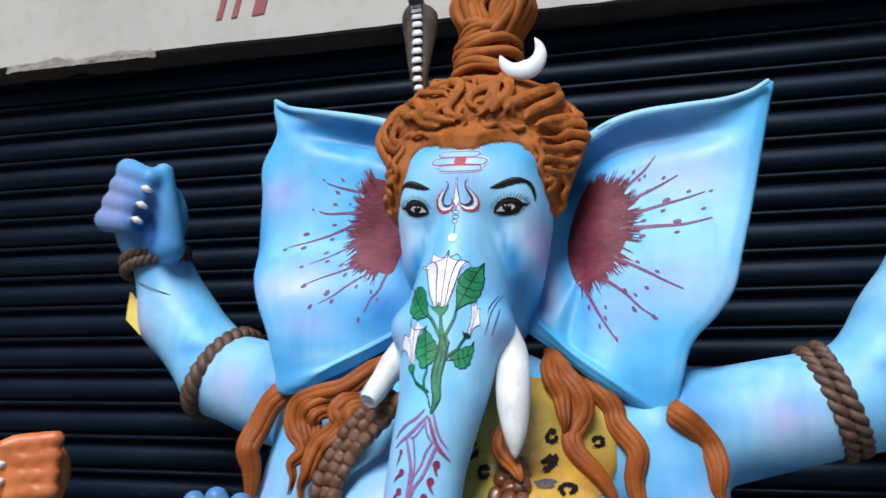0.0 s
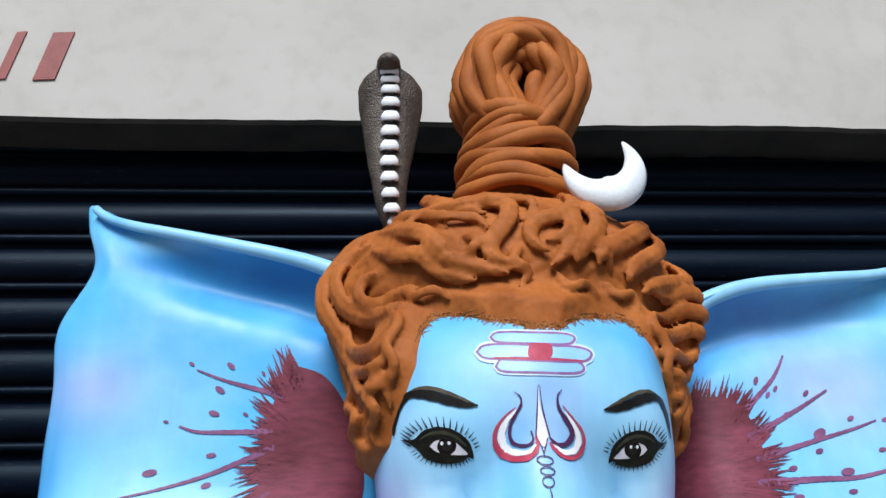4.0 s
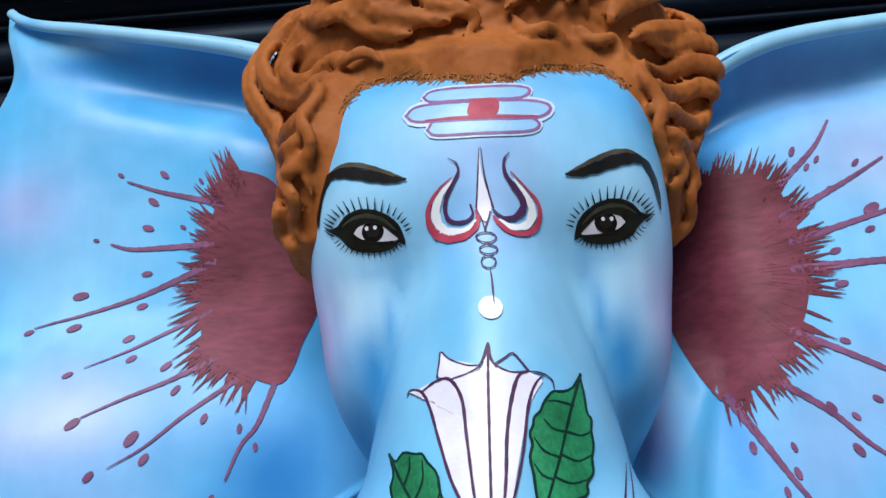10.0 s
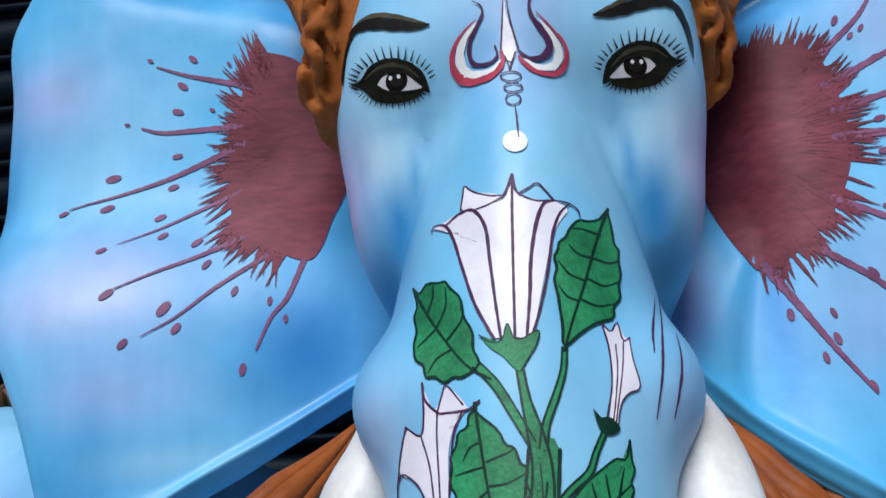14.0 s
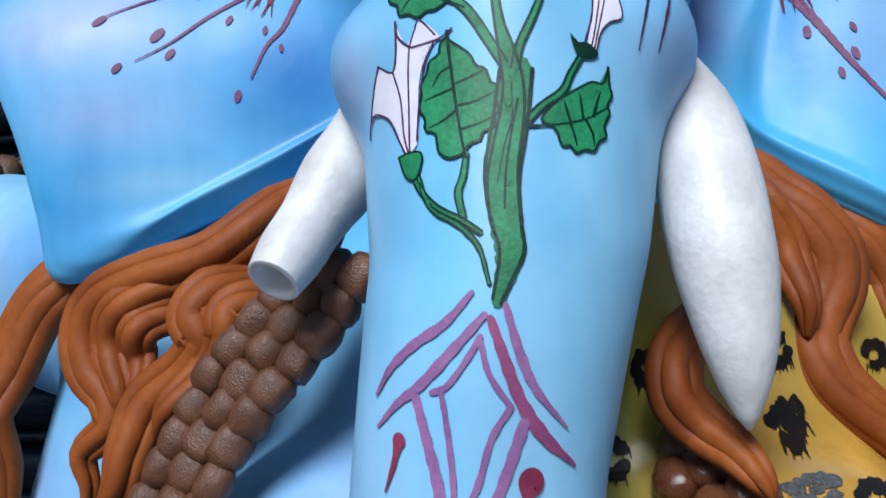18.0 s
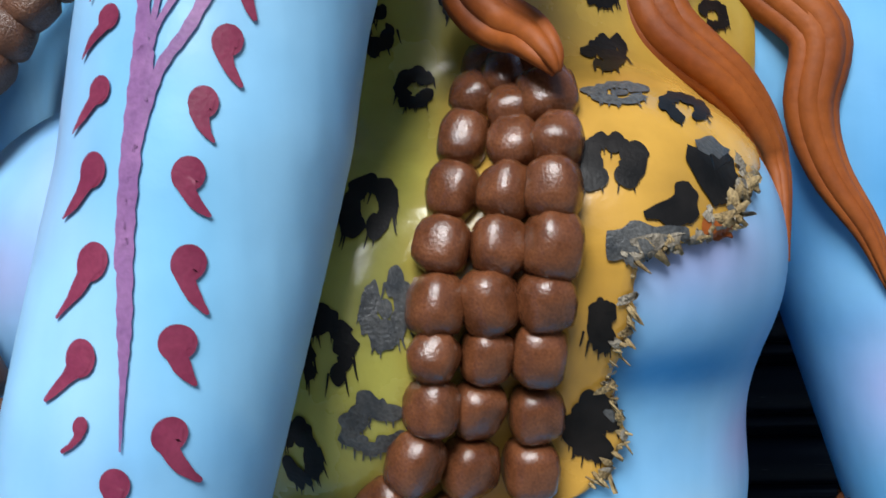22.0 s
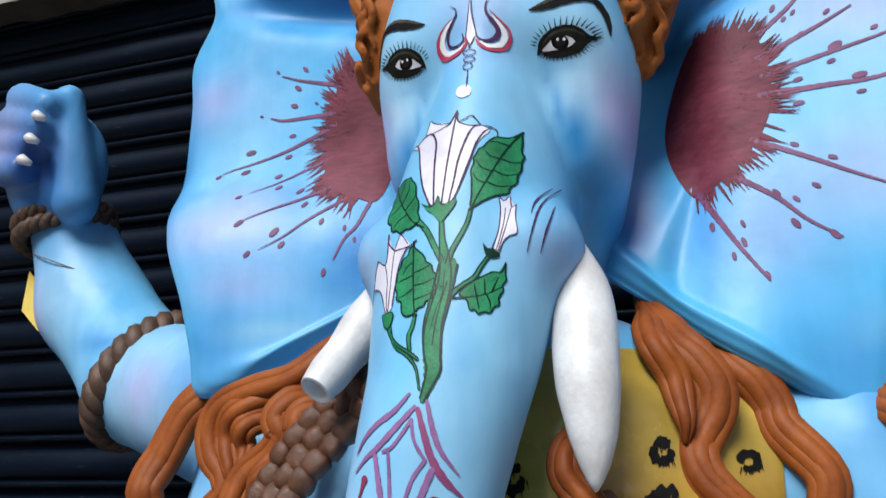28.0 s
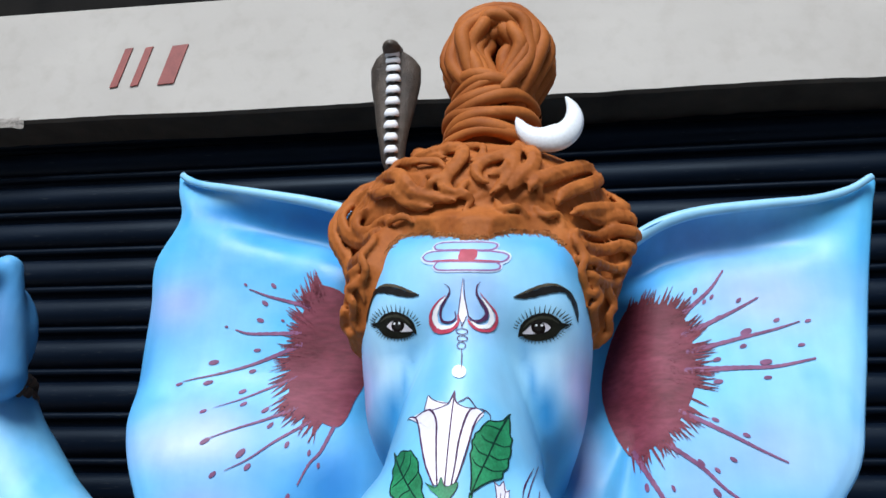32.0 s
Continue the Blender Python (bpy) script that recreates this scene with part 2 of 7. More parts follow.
SIGNRED = grainy("red_brown_sign_paint", (0.20, 0.035, 0.03), (0.29, 0.06, 0.05), 30, rough=0.6, bump=0.1, fine=0.2)
FACADE = grainy("opposite_facade", (0.30, 0.28, 0.25), (0.42, 0.39, 0.35), 3, rough=0.9, bump=0.3)

# ---- mesh helpers ----


def mesh_object(name, verts, faces, mats, parent=None, label="", smooth=True, mat_ids=None):
    me = bpy.data.meshes.new(name)
    me.from_pydata([tuple(v) for v in verts], [], [tuple(f) for f in faces])
    for mt in mats if isinstance(mats, (list, tuple)) else [mats]:
        me.materials.append(mt)
    if mat_ids is not None:
        me.polygons.foreach_set("material_index", np.asarray(mat_ids, dtype=np.int32))
    me.polygons.foreach_set("use_smooth", np.full(len(me.polygons), smooth))
    me.update()
    ob = new(name, me)
    if parent is not None:
        ob.parent = parent
    if label:
        ob["label"] = label
    return ob


def part(name, bm, mat, parent=None, label="", smooth=False):
    me = bpy.data.meshes.new(name)
    bm.to_mesh(me)
    bm.free()
    me.materials.append(mat)
    me.polygons.foreach_set("use_smooth", np.full(len(me.polygons), smooth))
    ob = new(name, me)
    if parent is not None:
        ob.parent = parent
    if label:
        ob["label"] = label
    return ob


def box_bm(lo, hi, bevel=0.0):
    bm = bmesh.new()
    bmesh.ops.create_cube(bm, size=1.0)
    lo, hi = Vector(lo), Vector(hi)
    for v in bm.verts:
        v.co = Vector((lo[i] + (v.co[i] + 0.5) * (hi[i] - lo[i]) for i in range(3)))
    if bevel:
        bmesh.ops.bevel(bm, geom=bm.edges[:], offset=bevel, segments=2, profile=0.5, affect="EDGES")
    return bm


def spline(pts, n):
    """Catmull-Rom through the points, n samples."""
    p = np.asarray(pts, float)
    p = np.vstack([2 * p[0] - p[1], p, 2 * p[-1] - p[-2]])
    seg = len(p) - 3
    out = []
    for u in np.linspace(0, seg - 1e-9, n):
        i, f = int(u), u - int(u)
        a, b, c, d = p[i:i + 4]
        out.append(0.5 * (2 * b + (c - a) * f + (2 * a - 5 * b + 4 * c - d) * f * f + (3 * b - a - 3 * c + d) * f**3))
    return np.array(out)


def tube(path, radii, sides=8, flat=1.0, up=(0, -1, 0), caps=True):
    """A swept tube: verts and faces. flat squeezes it along up."""
    path = np.asarray(path, float)
    n = len(path)
    radii = np.broadcast_to(np.asarray(radii, float), (n,))
    tan = np.gradient(path, axis=0)
    tan /= np.linalg.norm(tan, axis=1)[:, None] + 1e-12
    up = np.broadcast_to(np.asarray(up, float), (n, 3))
    side = np.cross(tan, up)
    ln = np.linalg.norm(side, axis=1)[:, None]
    side = np.where(ln > 1e-3, side / (ln + 1e-12), np.array([1.0, 0, 0]))
    nor = np.cross(side, tan)
    ang = np.arange(sides) * 2 * np.pi / sides
    v = path[:, None] + radii[:, None, None] * (np.cos(ang)[None, :, None] * side[:, None] + flat * np.sin(ang)[None, :, None] * nor[:, None])
    v = v.reshape(-1, 3)
    f = []
    for i in range(n - 1):
        for j in range(sides):
            k = (j + 1) % sides
            f.append((i * sides + j, i * sides + k, (i + 1) * sides + k, (i + 1) * sides + j))
    if caps:
        f.append(tuple(range(sides))[::-1])
        f.append(tuple((n - 1) * sides + j for j in range(sides)))
    return v, f


# ---- sculpting by distance ----


def ell(P, c, r):
    q = (P - np.array(c)) / np.array(r)
    k0 = np.sqrt((q * q).sum(-1))
    k1 = np.sqrt(((q / np.array(r)) ** 2).sum(-1)) + 1e-9
    return k0 * (k0 - 1) / k1


def cone(P, a, b, ra, rb):
    a, b = np.array(a, float), np.array(b, float)
    ab = b - a
    t = np.clip(((P - a) @ ab) / (ab @ ab), 0, 1)
    return np.linalg.norm(P - a - t[..., None] * ab, axis=-1) - (ra + (rb - ra) * t)


def smin(a, b, k):
    h = np.clip(0.5 + 0.5 * (b - a) / k, 0, 1)
    return b + (a - b) * h - k * h * (1 - h)


def smax(a, b, k):
    return -smin(-a, -b, k)


def field(fn, lo, hi, step):
    """fn sampled on a grid over a box."""
    lo, hi = np.array(lo, float), np.array(hi, float)
    n = np.ceil((hi - lo) / step).astype(int) + 1
    ax = [lo[i] + step * np.arange(n[i]) for i in range(3)]
    d = np.empty(n)
    for i0 in range(0, n[0], 24):
        g = np.stack(np.meshgrid(ax[0][i0:i0 + 24], ax[1], ax[2], indexing="ij"), -1)
        d[i0:i0 + 24] = fn(g)
    return d


def surface(fn, lo, hi, step):
    return net(field(fn, lo, hi, step), lo, step)


def net(d, lo, step):
    """The zero surface of a sampled field, by surface nets: verts and quads."""
    lo, n = np.array(lo, float), np.array(d.shape)
    s = d < 0
    corner = [(i, j, k) for i in (0, 1) for j in (0, 1) for k in (0, 1)]
    cut = lambda arr, o: arr[o[0]:n[0] - 1 + o[0], o[1]:n[1] - 1 + o[1], o[2]:n[2] - 1 + o[2]]  # noqa: E731
    cnt = sum(cut(s, o).astype(int) for o in corner)
    act = (cnt > 0) & (cnt < 8)
    idx = -np.ones(act.shape, int)
    idx[act] = np.arange(act.sum())
    pos, wt = np.zeros((act.sum(), 3)), np.zeros(act.sum())
    cells = np.argwhere(act)
    for o in corner:
        for axis in range(3):
            if o[axis]:
                continue
            o2 = tuple(o[a] + (a == axis) for a in range(3))
            d0, d1 = cut(d, o)[act], cut(d, o2)[act]
            x = (d0 < 0) != (d1 < 0)
            t = np.where(x, d0 / np.where(x, d0 - d1, 1), 0)
            p = np.tile(np.array(o, float), (len(t), 1))
            p[:, axis] += t
            pos[x] += p[x]
            wt[x] += 1
    verts = lo + step * (cells + pos / wt[:, None])
    faces = []
    for axis in range(3):
        b, c = (axis + 1) % 3, (axis + 2) % 3
        sl0 = [slice(1, n[i] - 1) for i in range(3)]
        sl1 = list(sl0)
        sl0[axis], sl1[axis] = slice(0, n[axis] - 1), slice(1, n[axis])
        s0, s1 = s[tuple(sl0)], s[tuple(sl1)]
        e = np.argwhere(s0 != s1)
        inside = s0[tuple(e.T)]
        base = e.copy()
        base[:, b] += 1
        base[:, c] += 1
        q = []
        for db, dc in ((1, 1), (0, 1), (0, 0), (1, 0)):
            m = base.copy()
            m[:, b] -= db
            m[:, c] -= dc
            q.append(idx[tuple(m.T)])
        q = np.stack(q, 1)
        q[~inside] = q[~inside][:, ::-1]
        faces.append(q)
    return verts, np.concatenate(faces)



def canvas(v, f):
    return BVHTree.FromPolygons([tuple(p) for p in v], [tuple(int(k) for k in q) for q in f])


# ---- the shop front ----
SHUT_Y, PITCH, EDGE = 1.90, 0.0825, 2.2146


def slat_mesh():
    """One pressed lath: a rounded belly under a sharp lip, a groove and a rolled bead where it hooks into the next."""
    prof = [(0.0, 0.006), (-0.0005, -0.003), (-0.004, -0.0085), (-0.012, -0.0135), (-0.024, -0.0165), (-0.036, -0.0160),
            (-0.046, -0.0115), (-0.053, -0.003), (-0.0555, 0.002)]
    for i in range(7):
        a = math.pi * i / 6
        prof.append((-0.0635 + 0.0075 * math.cos(a), 0.0 - 0.0095 * math.sin(a)))
    prof += [(-0.0725, 0.004), (-PITCH - 0.001, 0.006)]
    xs = np.linspace(-2.9, 2.1, 26)
    v, f = [], []
    for x in xs:
        for z, y in prof:
            v.append((x, y + 0.0008 * math.sin(3.1 * x + 40 * z), z + 0.0006 * math.sin(2.3 * x)))
    m = len(prof)
    for i in range(len(xs) - 1):
        for j in range(m - 1):
            f.append((i * m + j, i * m + j + 1, (i + 1) * m + j + 1, (i + 1) * m + j))
    return v, f


shutter = tagged(new("roller_shutter"), "closed navy-black enamelled roller shutter of ribbed steel slats", "shutter")
shutter.location = (0, SHUT_Y, 0)
sv, sf = slat_mesh()
first = mesh_object("slat", sv, sf, SHUTTER, shutter)
first.location = (0, 0, EDGE + 3 * PITCH)
for i in range(1, 30):
    s = first.copy()
    scene.collection.objects.link(s)
    s.location = (0, 0.001 * math.sin(i * 2.1), EDGE + (3 - i) * PITCH)
part("bottom_bar", box_bm((-2.9, -0.02, 0.02), (2.1, 0.015, EDGE - 26 * PITCH - 0.003), 0.004), SHUTTER, shutter)


def lintel():
    """The cream concrete beam over the shutter, its lower edge worn and uneven."""
    xs = np.linspace(-4.0, 3.2, 361)
    v, f = [], []
    rng = random.Random(5)
    for x in xs:
        w = 0.004 * noise.noise(Vector((x * 3.0, 0, 0))) + 0.002 * noise.noise(Vector((x * 17.0, 3, 0))) - 0.0045 * (x + 0.5)
        chip = 0.016 * max(0.0, noise.noise(Vector((x * 11, 7, 0)))) if -1.75 < x < -1.28 else 0.0
        zb = 2.309 + w + chip
        for y, z in ((2.02, zb + 0.004), (1.806, zb - 0.001), (1.8, zb + 0.005), (1.799, 2.45), (1.8, 2.582), (1.806, 2.588), (2.02, 2.588)):
            v.append((x, y, z))
    for i in range(len(xs) - 1):
        for j in range(7):
            k = (j + 1) % 7
            f.append((i * 7 + j, i * 7 + k, (i + 1) * 7 + k, (i + 1) * 7 + j))
    # underside and lower bevel in dark brown, the other faces cream
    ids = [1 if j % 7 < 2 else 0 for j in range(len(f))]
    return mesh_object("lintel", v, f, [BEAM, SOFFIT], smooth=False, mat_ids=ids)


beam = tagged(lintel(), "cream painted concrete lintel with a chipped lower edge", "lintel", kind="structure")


def plaster_patch():
    bm = bmesh.new()
    bmesh.ops.create_grid(bm, x_segments=48, y_segments=7, size=0.5)
    for v in bm.verts:
        u, w = v.co.x + 0.5, v.co.y + 0.5
        x = -1.76 + u * 0.47
        n = noise.noise(Vector((x * 22, w * 3, 1))) * 0.5 + noise.noise(Vector((x * 60, w * 8, 2))) * 0.3
        top = 2.326 + 0.010 * noise.noise(Vector((x * 9, 0, 4))) + 0.006 * noise.noise(Vector((x * 31, 0, 4)))
        v.co = Vector((x, 1.797 - 0.007 * max(0, n + 0.25) + (0.006 if w > 0.9 or u < 0.03 or u > 0.97 else 0), 2.300 + w * (top - 2.300)))
    return part("plaster_patch", bm, PLASTER, beam, "broken grey plaster edge", smooth=True)


plaster_patch()


def number_strokes():
    """The painted shop number, shown as slanted plain bars."""
    sign = tagged(new("painted_number"), "red-brown hand-painted number marks on the cream lintel", "painted sign")
    for x in (-1.112, -1.068, -1.010):
        bm = bmesh.new()
        wd = 0.016 if x < -1.05 else 0.034
        pts = [(x - 0.005, 2.382), (x - 0.005 + wd, 2.384), (x + 0.014 + wd, 2.476), (x + 0.014, 2.474)]
        vs = [bm.verts.new((a, 1.7965, b)) for a, b in pts] + [bm.verts.new((a, 1.7990, b)) for a, b in pts]
        bm.faces.new(vs[:4])
        bm.faces.new(vs[4:][::-1])
        for i in range(4):
            bm.faces.new((vs[i], vs[i + 4], vs[(i + 1) % 4 + 4], vs[(i + 1) % 4]))
        part("bar", bm, SIGNRED, sign)


number_strokes()

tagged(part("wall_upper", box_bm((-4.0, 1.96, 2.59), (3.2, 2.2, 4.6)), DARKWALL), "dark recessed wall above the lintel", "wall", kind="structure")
tagged(part("wall_west", box_bm((-4.0, 1.82, 0.0), (-2.88, 2.2, 2.305)), BEAM), "cream plastered pillar beside the shutter", "wall", kind="structure")
tagged(part("wall_east", box_bm((2.08, 1.82, 0.0), (3.2, 2.2, 2.29)), BEAM), "cream plastered pillar beside the shutter", "wall", kind="structure")
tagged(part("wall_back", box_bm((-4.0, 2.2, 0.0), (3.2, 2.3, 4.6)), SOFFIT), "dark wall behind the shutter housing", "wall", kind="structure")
tagged(part("pavement", box_bm((-12, -1.2, -0.15), (12, 2.3, 0.0), 0.01), CONCRETE), "worn grey concrete pavement in front of the shop", "pavement", kind="structure")
tagged(part("ground", box_bm((-300, -300, -0.5), (300, 300, -0.15)), ASPHALT), "dark asphalt street", "ground", kind="structure")
tagged(part("wall_opposite", box_bm((-30, -13.0, -0.15), (30, -12.6, 3.4)), FACADE), "plain plastered facade across the street", "wall", kind="structure")

# ---- the statue ----
X0 = -0.328  # its middle
LIGHT, DEEP, LILAC = np.array((0.092, 0.44, 0.77)), np.array((0.014, 0.17, 0.50)), np.array((0.46, 0.43, 0.72))
PALE = np.array((0.27, 0.56, 0.79))
CHEEK = np.array((0.025, 0.26, 0.60))
ASH = np.array((0.24, 0.52, 0.72))

TRUNK_Z = np.array([0.98, 1.087, 1.15, 1.215, 1.25, 1.30, 1.36, 1.40, 1.45, 1.485, 1.516, 1.565, 1.617, 1.688, 1.74])
TRUNK_C = np.array([-0.405, -0.390, -0.380, -0.368, -0.360, -0.3555, -0.346, -0.339, -0.337, -0.336, -0.3355, -0.333, -0.332, -0.329, -0.328])
TRUNK_W = np.array([0.040, 0.046, 0.052, 0.055, 0.0555, 0.0575, 0.063, 0.067, 0.0745, 0.081, 0.086, 0.080, 0.071, 0.055, 0.040])
TRUNK_F = np.array([1.131, 1.132, 1.136, 1.148, 1.152, 1.161, 1.169, 1.176, 1.188, 1.197, 1.205, 1.217, 1.235, 1.260, 1.275])


def trunk(P):
    x, y, z = P[..., 0], P[..., 1], P[..., 2]
    c, w, f = (np.interp(z, TRUNK_Z, a) for a in (TRUNK_C, TRUNK_W, TRUNK_F))
    d = w * 0.95 + np.clip(z - 1.45, 0, 0.3) * 0.25
    q = np.sqrt(((x - c) / w) ** 2 + ((y - f - d) / d) ** 2)
    s = (q - 1) * np.minimum(w, d)
    s = smax(s, np.maximum(0.99 - z, z - 1.75), 0.03)
    return s


def trunk_tip(P):
    """The end of the trunk, curled towards the street."""
    d = cone(P, (-0.405, 1.18, 0.985), (-0.398, 1.085, 1.008), 0.044, 0.042)
    return smin(d, cone(P, (-0.394, 1.066, 1.026), (-0.380, 1.040, 1.104), 0.040, 0.024), 0.01)


def head(P):
    d = ell(P, (X0, 1.424, 1.735), (0.127, 0.143, 0.156))
    for sx in (-1, 1):
        d = smin(d, ell(P, (X0 + sx * 0.072, 1.386, 1.655), (0.053, 0.078, 0.092)), 0.03)
        d = smin(d, ell(P, (X0 + sx * 0.078, 1.377, 1.728), (0.048, 0.080, 0.072)), 0.03)
        d = smin(d, ell(P, (X0 + sx * 0.082, 1.388, 1.785), (0.044, 0.078, 0.060)), 0.03)
    d = smin(d, ell(P, (X0, 1.45, 1.58), (0.10, 0.10, 0.10)), 0.04)
    d = smin(d, ell(P, (X0, 1.314, 1.752), (0.075, 0.036, 0.050)), 0.05)
    for sx in (-1, 1):
        d = smax(d, -ell(P, (X0 + sx * 0.088, 1.262, 1.606), (0.024, 0.046, 0.044)), 0.022)
    d = smin(d, trunk(P), 0.009)
    for sx in (-1, 1):
        d = smin(d, ell(P, (-0.3355 + sx * 0.066, 1.270, 1.507), (0.028, 0.044, 0.030)), 0.03)
    return d


def torso(P):
    d = ell(P, (-0.335, 1.47, 1.28), (0.235, 0.15, 0.22))
    for sx in (-1, 1):
        d = smin(d, ell(P, (-0.335 + sx * 0.118, 1.372, 1.205), (0.114, 0.118, 0.104)), 0.025)
        d = smin(d, ell(P, (-0.335 + sx * 0.112, 1.392, 1.085), (0.100, 0.112, 0.105)), 0.040)
        d = smin(d, ell(P, (-0.335 + sx * 0.285, 1.53, 1.37), (0.12, 0.10, 0.11)), 0.08)
        d = smin(d, cone(P, (-0.335 + sx * 0.30, 1.49, 1.34), (-0.335 + sx * 0.385, 1.44, 0.98), 0.085, 0.078), 0.03)
    d = smin(d, ell(P, (-0.322, 1.370, 1.165), (0.095, 0.132, 0.118)), 0.03)
    d = smin(d, ell(P, (-0.335, 1.46, 0.90), (0.20, 0.25, 0.24)), 0.04)
    return d




def fist(P, c, sx):
    """A raised fist, its curled fingers towards the street."""
    c = np.array(c)
    d = ell(P, c + (0.0, 0.015, -0.010), (0.085, 0.055, 0.100))
    for k in range(4):
        a = c + (-sx * (0.036 + 0.014 * k), -0.030, 0.096 - 0.036 * k)
        b = c + (sx * (0.040 - 0.008 * k), -0.058, 0.064 - 0.033 * k)
        d = smin(d, cone(P, a, b, 0.027, 0.0215), 0.007)
    d = smin(d, cone(P, c + (sx * 0.066, -0.010, -0.075), c + (sx * 0.052, -0.030, 0.085), 0.034, 0.021), 0.014)
    return smax(d, -ell(P, c + (sx * 0.035, -0.075, -0.045), (0.022, 0.04, 0.05)), 0.012)


WEST_ARM = ((-0.745, 1.550, 1.415), (-0.929, 1.625, 1.465), (-1.052, 1.638, 1.587), (-1.092, 1.620, 1.700), (-1.103, 1.566, 1.802))
EAST_ARM = ((0.050, 1.530, 1.365), (0.295, 1.570, 1.420), (0.375, 1.580, 1.545), (0.425, 1.595, 1.665), (0.475, 1.600, 1.790))


def arm(P, sx):
    """An upper arm held out sideways, the forearm raised and the fist closed. sx: -1 towards the west."""
    sh, el_, mid, wr, hand = WEST_ARM if sx < 0 else EAST_ARM
    d = cone(P, sh, el_, 0.098, 0.088)
    d = smin(d, cone(P, el_, mid, 0.086, 0.078), 0.02)
    d = smin(d, cone(P, mid, wr, 0.078, 0.062), 0.03)
    return smin(d, fist(P, hand, -sx), 0.015)


def body(P):
    d = smin(head(P), torso(P), 0.012)
    x = P[..., 0]
    if x.min() < -0.55:
        d = smin(d, arm(P, -1), 0.03)
    if x.max() > -0.12:
        d = smin(d, arm(P, 1), 0.03)
    return d


def blessing_hand(P):
    """The lower hand raised with the palm to the street."""
    d = ell(P, (-0.598, 1.160, 1.105), (0.052, 0.028, 0.070))
    tips = [(-0.716, 1.160, 1.222), (-0.690, 1.152, 1.246), (-0.652, 1.148, 1.253), (-0.612, 1.146, 1.246)]
    roots = [(-0.640, 1.160, 1.120), (-0.620, 1.156, 1.140), (-0.598, 1.154, 1.150), (-0.572, 1.154, 1.150)]
    for a, b in zip(roots, tips):
        d = smin(d, cone(P, a, b, 0.0195, 0.0165), 0.006)
    d = smin(d, cone(P, (-0.570, 1.140, 1.075), (-0.596, 1.118, 1.165), 0.022, 0.0145), 0.008)
    d = smin(d, cone(P, (-0.598, 1.175, 1.05), (-0.630, 1.30, 0.92), 0.040, 0.055), 0.03)
    return smin(d, cone(P, (-0.630, 1.30, 0.92), (-0.70, 1.44, 0.98), 0.06, 0.078), 0.03)


def seat(P):
    """The crossed legs and seat that carry it to the ground."""
    d = ell(P, (-0.335, 1.42, 0.55), (0.36, 0.30, 0.30))
    for sx in (-1, 1):
        d = smin(d, cone(P, (-0.335 + sx * 0.15, 1.45, 0.50), (-0.335 + sx * 0.46, 1.22, 0.40), 0.14, 0.11), 0.06)
        d = smin(d, cone(P, (-0.335 + sx * 0.46, 1.22, 0.40), (-0.335 - sx * 0.12, 1.12, 0.34), 0.10, 0.07), 0.05)
    q = np.abs(P - np.array((-0.335, 1.40, 0.13))) - np.array((0.50, 0.34, 0.11))
    base = np.linalg.norm(np.maximum(q, 0), axis=-1) + np.minimum(q.max(-1), 0) - 0.02
    return smin(d, base, 0.03)


# ears: between a root line at the head and a rim, each a few points (x, z)
EAR_W = dict(rim=[(-0.470, 1.905), (-0.520, 1.927), (-0.567, 1.941), (-0.635, 1.957), (-0.705, 1.974), (-0.751, 1.993), (-0.783, 2.020), (-0.775, 1.985), (-0.758, 1.930), (-0.785, 1.865),
                  (-0.780, 1.800), (-0.778, 1.725), (-0.766, 1.655), (-0.742, 1.595), (-0.710, 1.525), (-0.690, 1.460), (-0.680, 1.418), (-0.650, 1.416), (-0.607, 1.438),
                  (-0.556, 1.464), (-0.510, 1.491), (-0.461, 1.519), (-0.423, 1.532)],
             root=[(-0.470, 1.900), (-0.440, 1.80), (-0.425, 1.70), (-0.420, 1.62), (-0.405, 1.56)])
EAR_E = dict(rim=[(-0.140, 1.875), (-0.095, 1.900), (-0.045, 1.914), (0.030, 1.921), (0.095, 1.926), (0.140, 1.938), (0.175, 1.956), (0.168, 1.918), (0.153, 1.850),
                  (0.140, 1.790), (0.124, 1.720), (0.106, 1.650), (0.090, 1.590), (0.060, 1.545), (0.020, 1.500), (0.002, 1.440), (-0.015, 1.372), (-0.040, 1.376), (-0.090, 1.408),
                  (-0.140, 1.440), (-0.190, 1.480), (-0.228, 1.508), (-0.250, 1.525)],
             root=[(-0.175, 1.860), (-0.215, 1.78), (-0.232, 1.70), (-0.238, 1.62), (-0.250, 1.56)])


